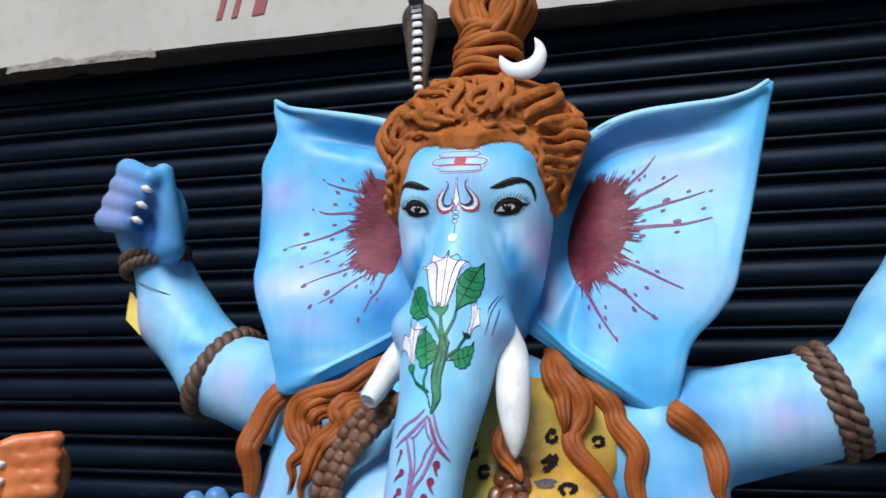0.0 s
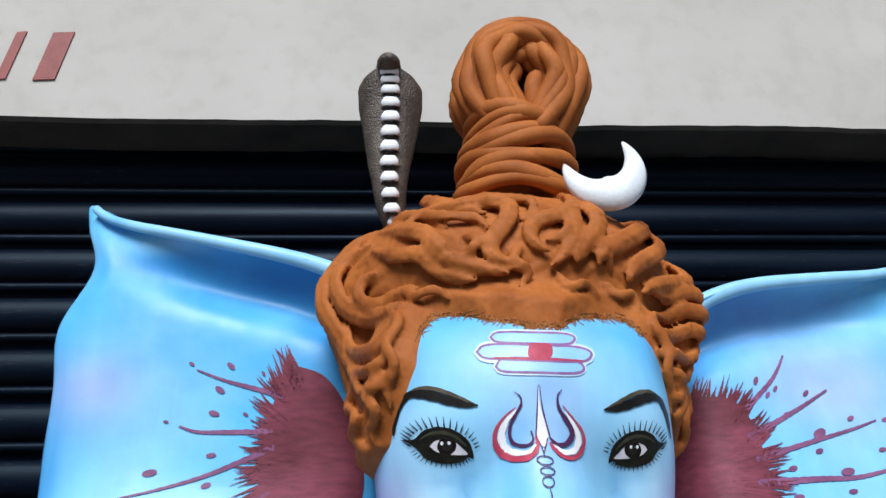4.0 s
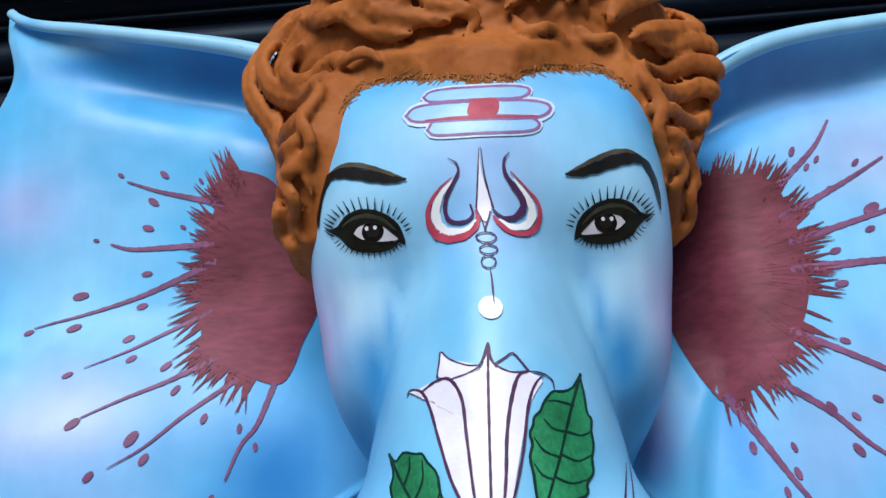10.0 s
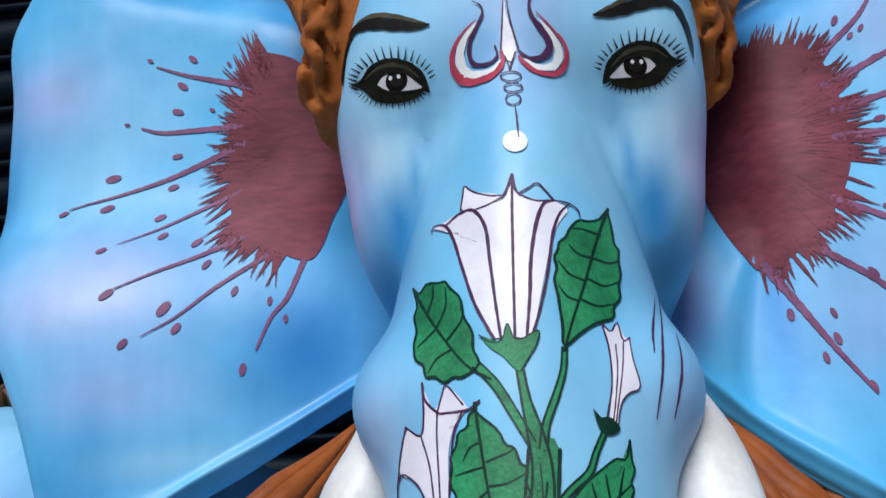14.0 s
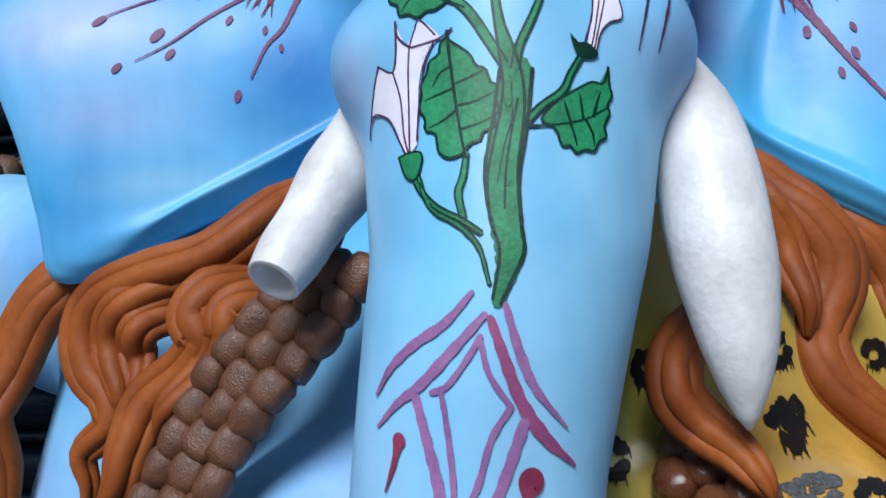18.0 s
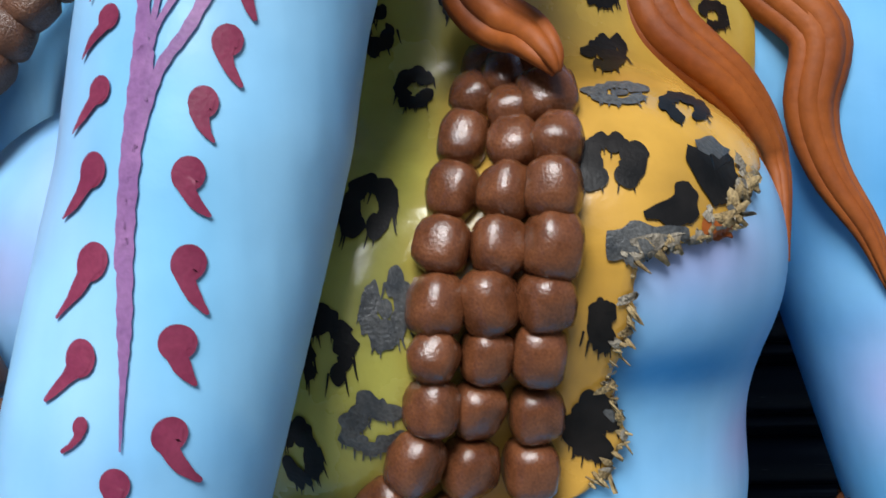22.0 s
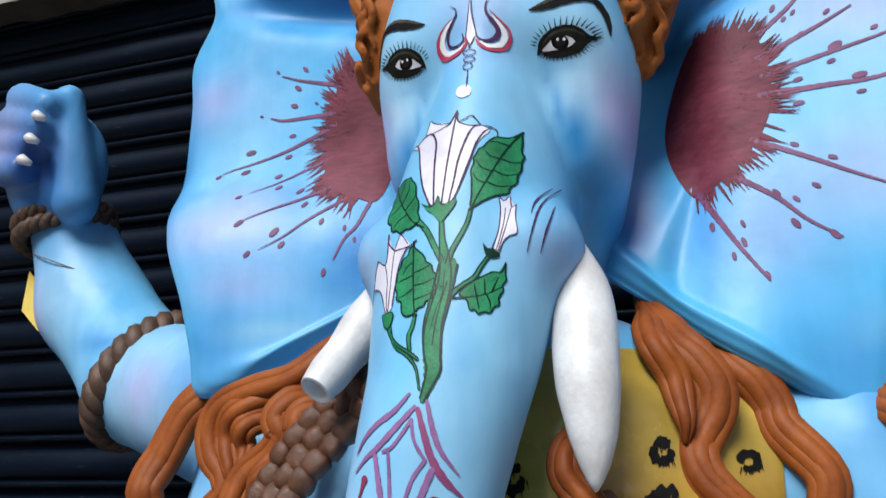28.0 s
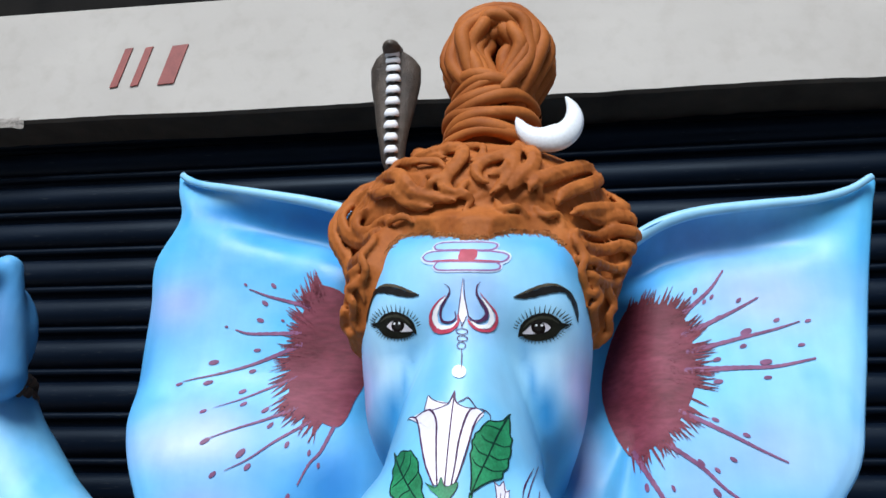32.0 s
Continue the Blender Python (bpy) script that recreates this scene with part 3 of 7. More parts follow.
def ear_depth(x, z, east):
    if east:
        ridge = np.interp(z, (1.47, 1.487, 1.519, 1.542, 1.573, 1.604, 1.629, 1.656, 1.68), (-0.178, -0.181, -0.185, -0.181, -0.171, -0.161, -0.166, -0.177, -0.188))
        fold = 0.5 - 0.5 * np.tanh((x - ridge) / 0.007)
        y = 1.427 + 0.026 * (1 + np.tanh((z - 1.70) / 0.11)) - 0.014 * fold * np.exp(-(((z - 1.575) / 0.085) ** 4))
        y = y - 0.022 * np.exp(-(((x + 0.12) / 0.06) ** 2 + ((z - 1.42) / 0.07) ** 2))
        return y + 0.045 * np.exp(-(((x + 0.185) / 0.045) ** 2 + ((z - 1.70) / 0.16) ** 2))
    y = 1.393 + 0.030 * (1 + np.tanh((z - 1.645) / 0.05)) + 0.010 * np.logaddexp(0, (z - 1.96) / 0.02)
    y = y + 0.15 * np.maximum(0, -0.69 - x) * (0.5 + 0.5 * np.tanh((z - 1.58) / 0.03))
    return y + 0.30 * (0.03 * np.logaddexp(0, (x + 0.65) / 0.03) - 0.05) * (0.5 - 0.5 * np.tanh((z - 1.66) / 0.03))


TOP_W = (np.array((-0.80, -0.752, -0.700, -0.625, -0.555, -0.500, -0.45)), np.array((2.020, 1.993, 1.973, 1.955, 1.938, 1.918, 1.89)))
TOP_E = (np.array((-0.19, -0.140, -0.095, -0.045, 0.030, 0.095, 0.140, 0.19)), np.array((1.845, 1.875, 1.900, 1.914, 1.921, 1.926, 1.938, 1.96)))


def ear_sheet(shape, east, nu=64, nv=150):
    rim, root = spline(shape["rim"], nv), spline(shape["root"], nv)
    # the rim runs from the top of the head round the tip to the jaw; the root line beside it
    V = np.zeros((nu, nv, 3))
    for i in range(nu):
        u = i / (nu - 1)
        xz = root + (rim - root) * u
        dist = (1 - u) * np.linalg.norm(rim - root, axis=1)
        s = np.linspace(0, 1, nv)
        x = xz[:, 0]
        over = np.interp(x, *TOP_E) if east else np.interp(x, *TOP_W)
        under = (over - xz[:, 1]) * 0.97
        top = np.clip((0.165 - x) / 0.17, 0, 1) if east else np.clip((x + 0.770) / 0.17, 0, 1)
        top = top * top * (3 - 2 * top)
        bot = np.clip((s - 0.72) / 0.08, 0, 1)
        y = ear_depth(xz[:, 0], xz[:, 1], east)
        y = y - 0.020 * top * np.exp(-(under / 0.013) ** 2) + 0.026 * top * np.exp(-((under - 0.045) / 0.026) ** 2)
        y = y - 0.006 * bot * np.exp(-((dist - 0.05) / 0.02) ** 2) + 0.004 * bot * np.exp(-(dist / 0.03) ** 2)
        y = y + 0.006 * np.exp(-(dist / 0.01) ** 2)
        y = y + 0.004 * np.sin(9 * xz[:, 0] + 4 * xz[:, 1]) + 0.016 * np.exp(-((u * np.linalg.norm(rim - root, axis=1)) / 0.05) ** 2)
        V[i] = np.stack([xz[:, 0], y, xz[:, 1]], -1)
    front = V.reshape(-1, 3)
    back = front + (0, 0.014, 0)
    F = []
    for i in range(nu - 1):
        for j in range(nv - 1):
            a, b, c, d = i * nv + j, i * nv + j + 1, (i + 1) * nv + j + 1, (i + 1) * nv + j
            q = (a, b, c, d) if east else (a, d, c, b)
            F.append(q)
            F.append(tuple(k + nu * nv for k in q[::-1]))
    # a rounded rim closes front and back
    edge = [(nu - 1) * nv + j for j in range(nv)]
    mid = front[edge] + (rim - root)[:, [0, 0, 1]] * (0.004 / (np.linalg.norm(rim - root, axis=1)[:, None] + 1e-9)) * (1, 0, 1) + (0, 0.007, 0)
    base = 2 * nu * nv
    for j in range(nv - 1):
        for lo_, hi_ in (((edge[j], edge[j + 1]), (base + j, base + j + 1)), ((base + j, base + j + 1), (edge[j] + nu * nv, edge[j + 1] + nu * nv))):
            q = (lo_[0], lo_[1], hi_[1], hi_[0])
            F.append(q if east else q[::-1])
    return np.vstack([front, back, mid]), F


class Sculpt:
    """Gathers the pieces of the statue into one mesh."""

    def __init__(self):
        self.v, self.f, self.m, self.c, self.mats = [], [], [], [], []
        self.n = 0

    def slot(self, mat):
        if mat not in self.mats:
            self.mats.append(mat)
        return self.mats.index(mat)

    def add(self, verts, faces, mat, paint=None):
        verts = np.asarray(verts, float)
        self.v.append(verts)
        self.c.append(np.full((len(verts), 3), 0.5) if paint is None else np.broadcast_to(paint, (len(verts), 3)))
        for f in faces:
            self.f.append(tuple(int(k) + self.n for k in f))
        self.m += [self.slot(mat)] * len(faces)
        self.n += len(verts)

    def make(self, name):
        ob = mesh_object(name, np.vstack(self.v), self.f, self.mats, mat_ids=self.m)
        at = ob.data.color_attributes.new("paint", "FLOAT_COLOR", "POINT")
        col = np.hstack([np.vstack(self.c), np.ones((self.n, 1))])
        at.data.foreach_set("color", col.ravel().astype(np.float32))
        return ob


def spray(V, base, spots):
    """Airbrushing: soft spots (x, z, width, height, colour, strength), some standing for light or shade, laid over a
    base colour, seen from the street.
    """
    c = np.tile(np.asarray(base, float), (len(V), 1))
    wob = np.array([noise.noise(Vector(v) * 9.0) for v in V]) * 0.3
    for x, z, rx, rz, col, k in spots:
        d = ((V[:, 0] - x) / rx) ** 2 + ((V[:, 2] - z) / rz) ** 2
        w = np.clip(k * np.exp(-d * (1 + wob)), 0, 1)[:, None]
        c = c * (1 - w) + np.asarray(col) * w
    return c


statue = Sculpt()
FACE_SPOTS = [(X0, 1.70, 0.13, 0.10, np.array((0.22, 0.60, 0.88)), 0.9), (X0, 1.60, 0.075, 0.10, ASH, 0.75), (-0.338, 1.44, 0.085, 0.10, ASH, 0.9), (-0.350, 1.30, 0.075, 0.10, ASH, 0.9), (-0.380, 1.10, 0.075, 0.13, np.array((0.43, 0.64, 0.79)), 0.9), (-0.405, 1.20, 0.018, 0.16, PALE * 1.15, 0.8), (-0.320, 1.20, 0.016, 0.16, PALE * 1.12, 0.8),
              (X0, 1.755, 0.045, 0.045, LILAC, 0.6), (X0, 1.70, 0.03, 0.03, LILAC, 0.4), (X0 - 0.06, 1.775, 0.05, 0.03, PALE, 0.5), (X0 + 0.06, 1.775, 0.05, 0.03, PALE, 0.6)]
FACE_SPOTS += [(-0.362, 1.40, 0.018, 0.17, np.array((0.13, 0.52, 0.84)), 0.8), (-0.405, 1.40, 0.012, 0.2, PALE, 0.6), (-0.285, 1.40, 0.020, 0.16, PALE, 0.7), (-0.352, 1.20, 0.016, 0.07, np.array((0.15, 0.52, 0.82)), 0.6),
              (-0.245, 1.49, 0.03, 0.03, LILAC, 0.45), (-0.415, 1.49, 0.02, 0.03, LILAC, 0.45), (-0.30, 1.56, 0.02, 0.05, LIGHT * 0.9, 0.5)]
for sgn in (-1, 1):
    # blue beside the trunk: airbrush with the shade of the cheek crease mixed in
    FACE_SPOTS += [(X0 + sgn * 0.092, 1.662, 0.033, 0.030, np.array((0.50, 0.75, 0.91)), 0.95), (X0 + sgn * 0.080, 1.617, 0.013, 0.030, CHEEK, 1.0), (X0 + sgn * 0.118, 1.655, 0.016, 0.030, np.array((0.46, 0.34, 0.62)), 0.7), (X0 + sgn * 0.092, 1.592, 0.017, 0.026, CHEEK, 0.85), (X0 + sgn * 0.0665, 1.648, 0.005, 0.022, CHEEK, 0.7), (X0 + sgn * 0.058, 1.676, 0.004, 0.016, CHEEK, 0.5), (X0 + sgn * 0.105, 1.80, 0.035, 0.035, np.array((0.05, 0.34, 0.72)), 0.5),
                   (X0 + sgn * 0.120, 1.650, 0.020, 0.050, LILAC, 0.85), (X0 + sgn * 0.09, 1.735, 0.04, 0.010, PALE * 1.1, 0.6), (X0 + sgn * 0.092, 1.712, 0.040, 0.034, np.array((0.42, 0.70, 0.90)), 0.7), (X0 + sgn * 0.072, 1.684, 0.022, 0.006, CHEEK, 0.25),
                   (X0 + sgn * 0.10, 1.555, 0.03, 0.03, CHEEK, 0.8), (X0 + sgn * 0.06, 1.815, 0.05, 0.02, CHEEK, 0.3)]
SKY, MAUVE_SKIN = np.array((0.30, 0.54, 0.77)), np.array((0.37, 0.38, 0.64))
# the last spot puts the weaker light low on the belly into the colour
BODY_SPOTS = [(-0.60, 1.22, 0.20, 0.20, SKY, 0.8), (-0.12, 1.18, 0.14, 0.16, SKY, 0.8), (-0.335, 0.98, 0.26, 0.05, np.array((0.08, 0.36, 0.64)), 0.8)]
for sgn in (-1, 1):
    # airbrushed bands; those under the chest and beside the arms also hold shade
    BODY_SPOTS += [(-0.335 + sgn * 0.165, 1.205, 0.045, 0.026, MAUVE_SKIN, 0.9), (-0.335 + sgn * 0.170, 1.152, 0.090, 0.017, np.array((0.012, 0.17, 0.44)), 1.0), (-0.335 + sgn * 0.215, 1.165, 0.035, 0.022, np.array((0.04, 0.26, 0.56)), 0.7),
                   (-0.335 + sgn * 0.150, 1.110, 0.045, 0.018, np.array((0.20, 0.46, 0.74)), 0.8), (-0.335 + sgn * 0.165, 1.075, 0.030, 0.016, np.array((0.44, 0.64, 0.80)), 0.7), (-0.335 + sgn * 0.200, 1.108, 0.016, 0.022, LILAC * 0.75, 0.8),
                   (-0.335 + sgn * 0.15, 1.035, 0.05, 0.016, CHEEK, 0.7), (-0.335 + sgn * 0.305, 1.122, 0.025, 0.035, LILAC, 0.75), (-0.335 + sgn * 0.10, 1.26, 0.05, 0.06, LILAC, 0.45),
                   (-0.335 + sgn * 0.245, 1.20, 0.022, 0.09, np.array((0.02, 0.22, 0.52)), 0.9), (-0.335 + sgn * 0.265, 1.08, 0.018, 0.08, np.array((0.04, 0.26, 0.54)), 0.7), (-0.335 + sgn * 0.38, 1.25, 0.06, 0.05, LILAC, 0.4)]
ARM_SPOTS = [(-0.030, 1.235, 0.035, 0.065, np.array((0.05, 0.28, 0.58)), 0.75)]
for sgn, pts in ((-1, WEST_ARM), (1, EAST_ARM)):
    (ex, ez), (mx, mz), (hx, hz) = ((pts[i][0], pts[i][2]) for i in (1, 2, 4))
    sx_, sz_ = pts[0][0], pts[0][2]
    # airbrush; spots in the fist hollow and at the shoulder by the ear hold shade
    ARM_SPOTS += [((sx_ + ex) / 2, (sz_ + ez) / 2, 0.14, 0.12, np.array((0.36, 0.60, 0.80)), 0.85), (mx, mz, 0.08, 0.10, np.array((0.34, 0.59, 0.79)), 0.85), ((sx_ + ex) / 2 - sgn * 0.01, (sz_ + ez) / 2 - 0.01, 0.045, 0.04, LILAC, 0.75),
                  (mx + sgn * 0.055, mz - 0.03, 0.03, 0.06, LILAC, 0.75), (ex + sgn * 0.02, ez + 0.045, 0.045, 0.016, DEEP, 0.65), (hx, hz, 0.12, 0.13, np.array((0.08, 0.18, 0.46)), 0.85),
                  (hx + sgn * 0.05, hz + 0.02, 0.06, 0.08, LILAC * 0.62, 0.7), (hx - sgn * 0.03, hz - 0.03, 0.035, 0.05, np.array((0.008, 0.05, 0.22)), 0.9), (hx, hz - 0.085, 0.09, 0.03, np.array((0.02, 0.16, 0.46)), 0.8),
                  ((sx_ + ex) / 2, (sz_ + ez) / 2 - 0.095, 0.14, 0.022, DEEP, 0.8), (sx_ - sgn * 0.03, sz_ + 0.03, 0.06, 0.06, DEEP, 0.7)]
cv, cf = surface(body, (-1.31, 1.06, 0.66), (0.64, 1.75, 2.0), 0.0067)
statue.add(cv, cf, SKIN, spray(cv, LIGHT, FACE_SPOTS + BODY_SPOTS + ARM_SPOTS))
uv_, uf_ = surface(trunk_tip, (-0.48, 0.98, 0.92), (-0.31, 1.25, 1.18), 0.005)
statue.add(uv_, uf_, SKIN, spray(uv_, PALE * 1.05, [(-0.40, 1.07, 0.03, 0.04, LILAC, 0.6)]))
for sgn in (-1, 1):
    hx, hy, hz = (WEST_ARM if sgn < 0 else EAST_ARM)[4]
    for dx, dz in ((0.046, 0.036), (0.038, 0.002), (0.030, -0.030)):
        statue.add(*tube([(hx - sgn * (dx - 0.012), hy - 0.078, hz + dz + 0.005), (hx - sgn * dx, hy - 0.083, hz + dz), (hx - sgn * (dx + 0.012), hy - 0.076, hz + dz - 0.006)], [0.003, 0.008, 0.004], 8), NAIL)
hv, hf = surface(blessing_hand, (-0.80, 1.07, 0.82), (-0.52, 1.54, 1.30), 0.005)
statue.add(hv, hf, SKIN, spray(hv, np.array((0.085, 0.22, 0.48)), [(-0.59, 1.12, 0.03, 0.05, LIGHT, 0.8), (-0.66, 1.20, 0.04, 0.03, LILAC * 0.5, 0.3)]))
bv, bf = surface(seat, (-1.0, 0.9, -0.02), (0.34, 1.82, 0.95), 0.016)
statue.add(bv, bf, SKIN, spray(bv, LIGHT * 0.9, []))

# deep blue under the ear rims: airbrush with the fold's shade mixed in
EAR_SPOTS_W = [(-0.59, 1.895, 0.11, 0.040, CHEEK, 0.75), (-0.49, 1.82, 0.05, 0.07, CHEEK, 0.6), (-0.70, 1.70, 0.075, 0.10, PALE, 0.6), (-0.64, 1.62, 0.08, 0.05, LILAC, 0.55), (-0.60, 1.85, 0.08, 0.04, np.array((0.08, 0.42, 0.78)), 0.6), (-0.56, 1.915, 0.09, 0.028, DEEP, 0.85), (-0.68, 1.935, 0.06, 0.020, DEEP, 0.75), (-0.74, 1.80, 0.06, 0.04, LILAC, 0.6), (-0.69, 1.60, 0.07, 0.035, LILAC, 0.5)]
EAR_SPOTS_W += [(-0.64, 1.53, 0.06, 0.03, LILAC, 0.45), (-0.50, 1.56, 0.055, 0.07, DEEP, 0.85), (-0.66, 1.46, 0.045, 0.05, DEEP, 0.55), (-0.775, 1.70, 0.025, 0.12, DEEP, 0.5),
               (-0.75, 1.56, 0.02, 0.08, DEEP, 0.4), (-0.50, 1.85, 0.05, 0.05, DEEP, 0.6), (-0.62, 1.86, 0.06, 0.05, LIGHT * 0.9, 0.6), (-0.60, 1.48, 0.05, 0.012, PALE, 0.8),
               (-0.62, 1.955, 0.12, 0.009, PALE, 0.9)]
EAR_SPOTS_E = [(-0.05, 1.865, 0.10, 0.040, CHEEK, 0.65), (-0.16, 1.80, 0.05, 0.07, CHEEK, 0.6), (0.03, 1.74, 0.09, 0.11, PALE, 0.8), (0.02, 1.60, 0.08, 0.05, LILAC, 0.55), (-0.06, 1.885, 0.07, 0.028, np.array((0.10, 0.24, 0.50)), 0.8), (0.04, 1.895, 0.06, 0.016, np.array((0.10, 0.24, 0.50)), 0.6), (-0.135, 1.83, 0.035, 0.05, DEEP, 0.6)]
# the narrow strip beside the ridge is its shade put into the colour
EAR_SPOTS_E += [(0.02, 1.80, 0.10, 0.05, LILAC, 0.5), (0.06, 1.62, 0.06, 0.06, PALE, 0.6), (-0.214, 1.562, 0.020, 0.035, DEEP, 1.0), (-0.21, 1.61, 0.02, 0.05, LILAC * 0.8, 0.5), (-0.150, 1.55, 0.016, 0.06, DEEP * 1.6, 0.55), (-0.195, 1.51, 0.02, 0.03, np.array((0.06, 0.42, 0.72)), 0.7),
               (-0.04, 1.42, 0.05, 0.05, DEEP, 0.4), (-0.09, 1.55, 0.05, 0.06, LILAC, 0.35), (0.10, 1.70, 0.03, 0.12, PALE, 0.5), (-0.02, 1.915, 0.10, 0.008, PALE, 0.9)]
ear_meshes = []
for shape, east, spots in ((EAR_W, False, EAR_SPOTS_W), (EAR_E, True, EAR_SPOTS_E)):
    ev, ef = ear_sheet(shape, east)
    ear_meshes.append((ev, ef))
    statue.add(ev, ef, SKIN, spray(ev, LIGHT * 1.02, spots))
    # light on the upturned lip is put into its paler blue
    top = spline(shape["rim"], 150)[: 40 if east else 38]
    lip = np.stack([top[:, 0], ear_depth(top[:, 0], top[:, 1], east) - 0.008, top[:, 1] - 0.004], -1)
    lv_, lf_ = tube(lip, np.linspace(0.0100, 0.0045, len(lip)), 10, 0.8)
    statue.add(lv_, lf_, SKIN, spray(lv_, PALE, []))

# tusks: one broken short, one whole
pa = spline([(-0.398, 1.312, 1.510), (-0.424, 1.290, 1.469), (-0.445, 1.264, 1.427), (-0.4575, 1.238, 1.395)], 16)
tv, tf = tube(pa, np.linspace(0.0275, 0.0150, 16) * (1 + 0.05 * np.sin(np.arange(16) * 1.1)), 20)
statue.add(tv, [f for f in tf if len(f) == 4], TUSK)
ring = tv[-20:]
cen = ring.mean(0)
nrm = pa[-1] - pa[-2]
nrm /= np.linalg.norm(nrm)
inner = cen + (ring - cen) * 0.62 - nrm * 0.003
inn2 = cen + (ring - cen) * 0.45 - nrm * 0.010
rv = np.vstack([ring, cen + (ring - cen) * 0.84 + nrm * 0.001, inner, inn2, [cen - nrm * 0.011]])
rf = [(a * 20 + j, a * 20 + (j + 1) % 20, (a + 1) * 20 + (j + 1) % 20, (a + 1) * 20 + j) for a in range(3) for j in range(20)] + [(60 + j, 60 + (j + 1) % 20, 80) for j in range(20)]
statue.add(rv, rf, TUSK)
pb = spline([(-0.262, 1.305, 1.510), (-0.243, 1.280, 1.463), (-0.2375, 1.256, 1.405), (-0.2335, 1.247, 1.355), (-0.2325, 1.243, 1.315)], 26)
statue.add(*tube(pb, np.interp(np.linspace(0, 1, 26), (0, 0.2, 0.42, 0.58, 0.75, 0.88, 0.96, 1), (0.021, 0.0245, 0.0262, 0.0245, 0.0185, 0.0115, 0.0055, 0.001)), 20), TUSK)

# hair: a shell over the head with carved wavy locks that stream out from the face
CAP_C = np.array((-0.328, 1.458, 1.880))
FACE_C = (-0.322, 1.715)
LINE_X = np.array((-0.446, -0.434, -0.4246, -0.419, -0.407, -0.385, -0.364, -0.331, -0.305, -0.277, -0.2425, -0.216, -0.204, -0.196))
LINE_Z = np.array((1.715, 1.75, 1.776, 1.808, 1.826, 1.824, 1.813, 1.801, 1.802, 1.819, 1.821, 1.797, 1.757, 1.718))
LINE_A = np.arctan2(LINE_Z - FACE_C[1], LINE_X - FACE_C[0])[::-1]
LINE_R = np.hypot(LINE_Z - FACE_C[1], LINE_X - FACE_C[0])[::-1]


def hairline(P):
    """How far a point lies outside the hairline, and its angle round the face."""
    dx, dz = P[..., 0] - FACE_C[0], P[..., 2] - FACE_C[1]
    a = np.arctan2(dz, dx)
    a = np.where(a < -math.pi / 2, a + 2 * math.pi, a)
    low = np.maximum(0, np.maximum(-a, a - math.pi)) * 0.12
    return np.hypot(dx, dz) - np.interp(a, LINE_A, LINE_R) - low, a


def cap(P):
    far, _ = hairline(P)
    d = head(P) - np.clip(far * 0.55, -0.012, 0.015)
    e = ell(P, CAP_C, (0.174, 0.146, 0.110))
    e = smin(e, ell(P, (-0.326, 1.405, 1.878), (0.118, 0.090, 0.050)), 0.03)
    e = smin(e, cone(P, (-0.482, 1.425, 1.86), (-0.460, 1.400, 1.735), 0.030, 0.011), 0.03)
    e = smin(e, cone(P, (-0.166, 1.425, 1.855), (-0.192, 1.405, 1.725), 0.030, 0.011), 0.03)
    return smin(d, e, 0.012)


def ripple(x, z, k):
    return np.sin(31 * x + 1.3 * k + 2.0 * np.sin(19 * z + k)) * np.sin(27 * z + 2.1 * k + 1.7 * np.sin(23 * x - k))


def carve(verts):
    """Cuts the locks: deep S-shaped partings, curls that swell and sink, fine grooves."""
    x, y, z = verts.T
    far, a = hairline(verts)
    rho = far + 0.55 * (y - 1.30)
    wave = 2 * math.pi * rho / 0.058 + 2.6 * np.sin(2.1 * a + 0.7) + 1.6 * ripple(x, z, 1.0)
    q = a / math.pi * 16.0 + 0.72 * np.sin(wave) + 0.14 * np.sin(2 * wave + 1.0) + 0.6 * ripple(x * 0.8, z * 0.8, 2.0) + 0.8 * np.sin(rho * 21 + 2 * a)
    k, f = np.floor(q), q - np.floor(q)
    f = f ** (1.25 + 0.35 * np.sin(k * 2.3))
    rise = np.sin(math.pi * f) ** 0.6
    swell = 0.5 + 0.5 * np.sin(wave + 1.2 + 1.3 * np.sin(k * 1.9))
    lift = 0.0022 * rise * (0.60 + 0.55 * swell) - 0.001 + 0.0006 * rise * np.cos(2 * math.pi * 2.6 * f + k)
    ease = np.clip((far - 0.006) / 0.034, 0, 1)
    ease = ease * ease * (3 - 2 * ease)
    comb = 0.0007 * np.sin(q * 2 * math.pi * 4) * np.clip(far / 0.01, 0, 1)
    d = verts - CAP_C
    d /= np.linalg.norm(d, axis=1)[:, None]
    return verts + d * (lift * ease + comb * (1 - ease))[:, None]


def settle(v, quads, times):
    """Rounds a mesh a little, as worn plaster is."""
    e = np.vstack([quads[:, [0, 1]], quads[:, [1, 2]], quads[:, [2, 3]], quads[:, [3, 0]]])
    for _ in range(times):
        tot, cnt = np.zeros_like(v), np.zeros(len(v))
        for a, b in ((0, 1), (1, 0)):
            np.add.at(tot, e[:, a], v[e[:, b]])
            np.add.at(cnt, e[:, a], 1)
        v = 0.45 * v + 0.55 * tot / cnt[:, None]
    return v


HAIR_LO, HAIR_HI, HAIR_STEP = (-0.53, 1.25, 1.68), (-0.11, 1.62, 2.01), 0.0027
hair = field(cap, HAIR_LO, HAIR_HI, HAIR_STEP)
crown = canvas(*surface(cap, HAIR_LO, HAIR_HI, 0.006))


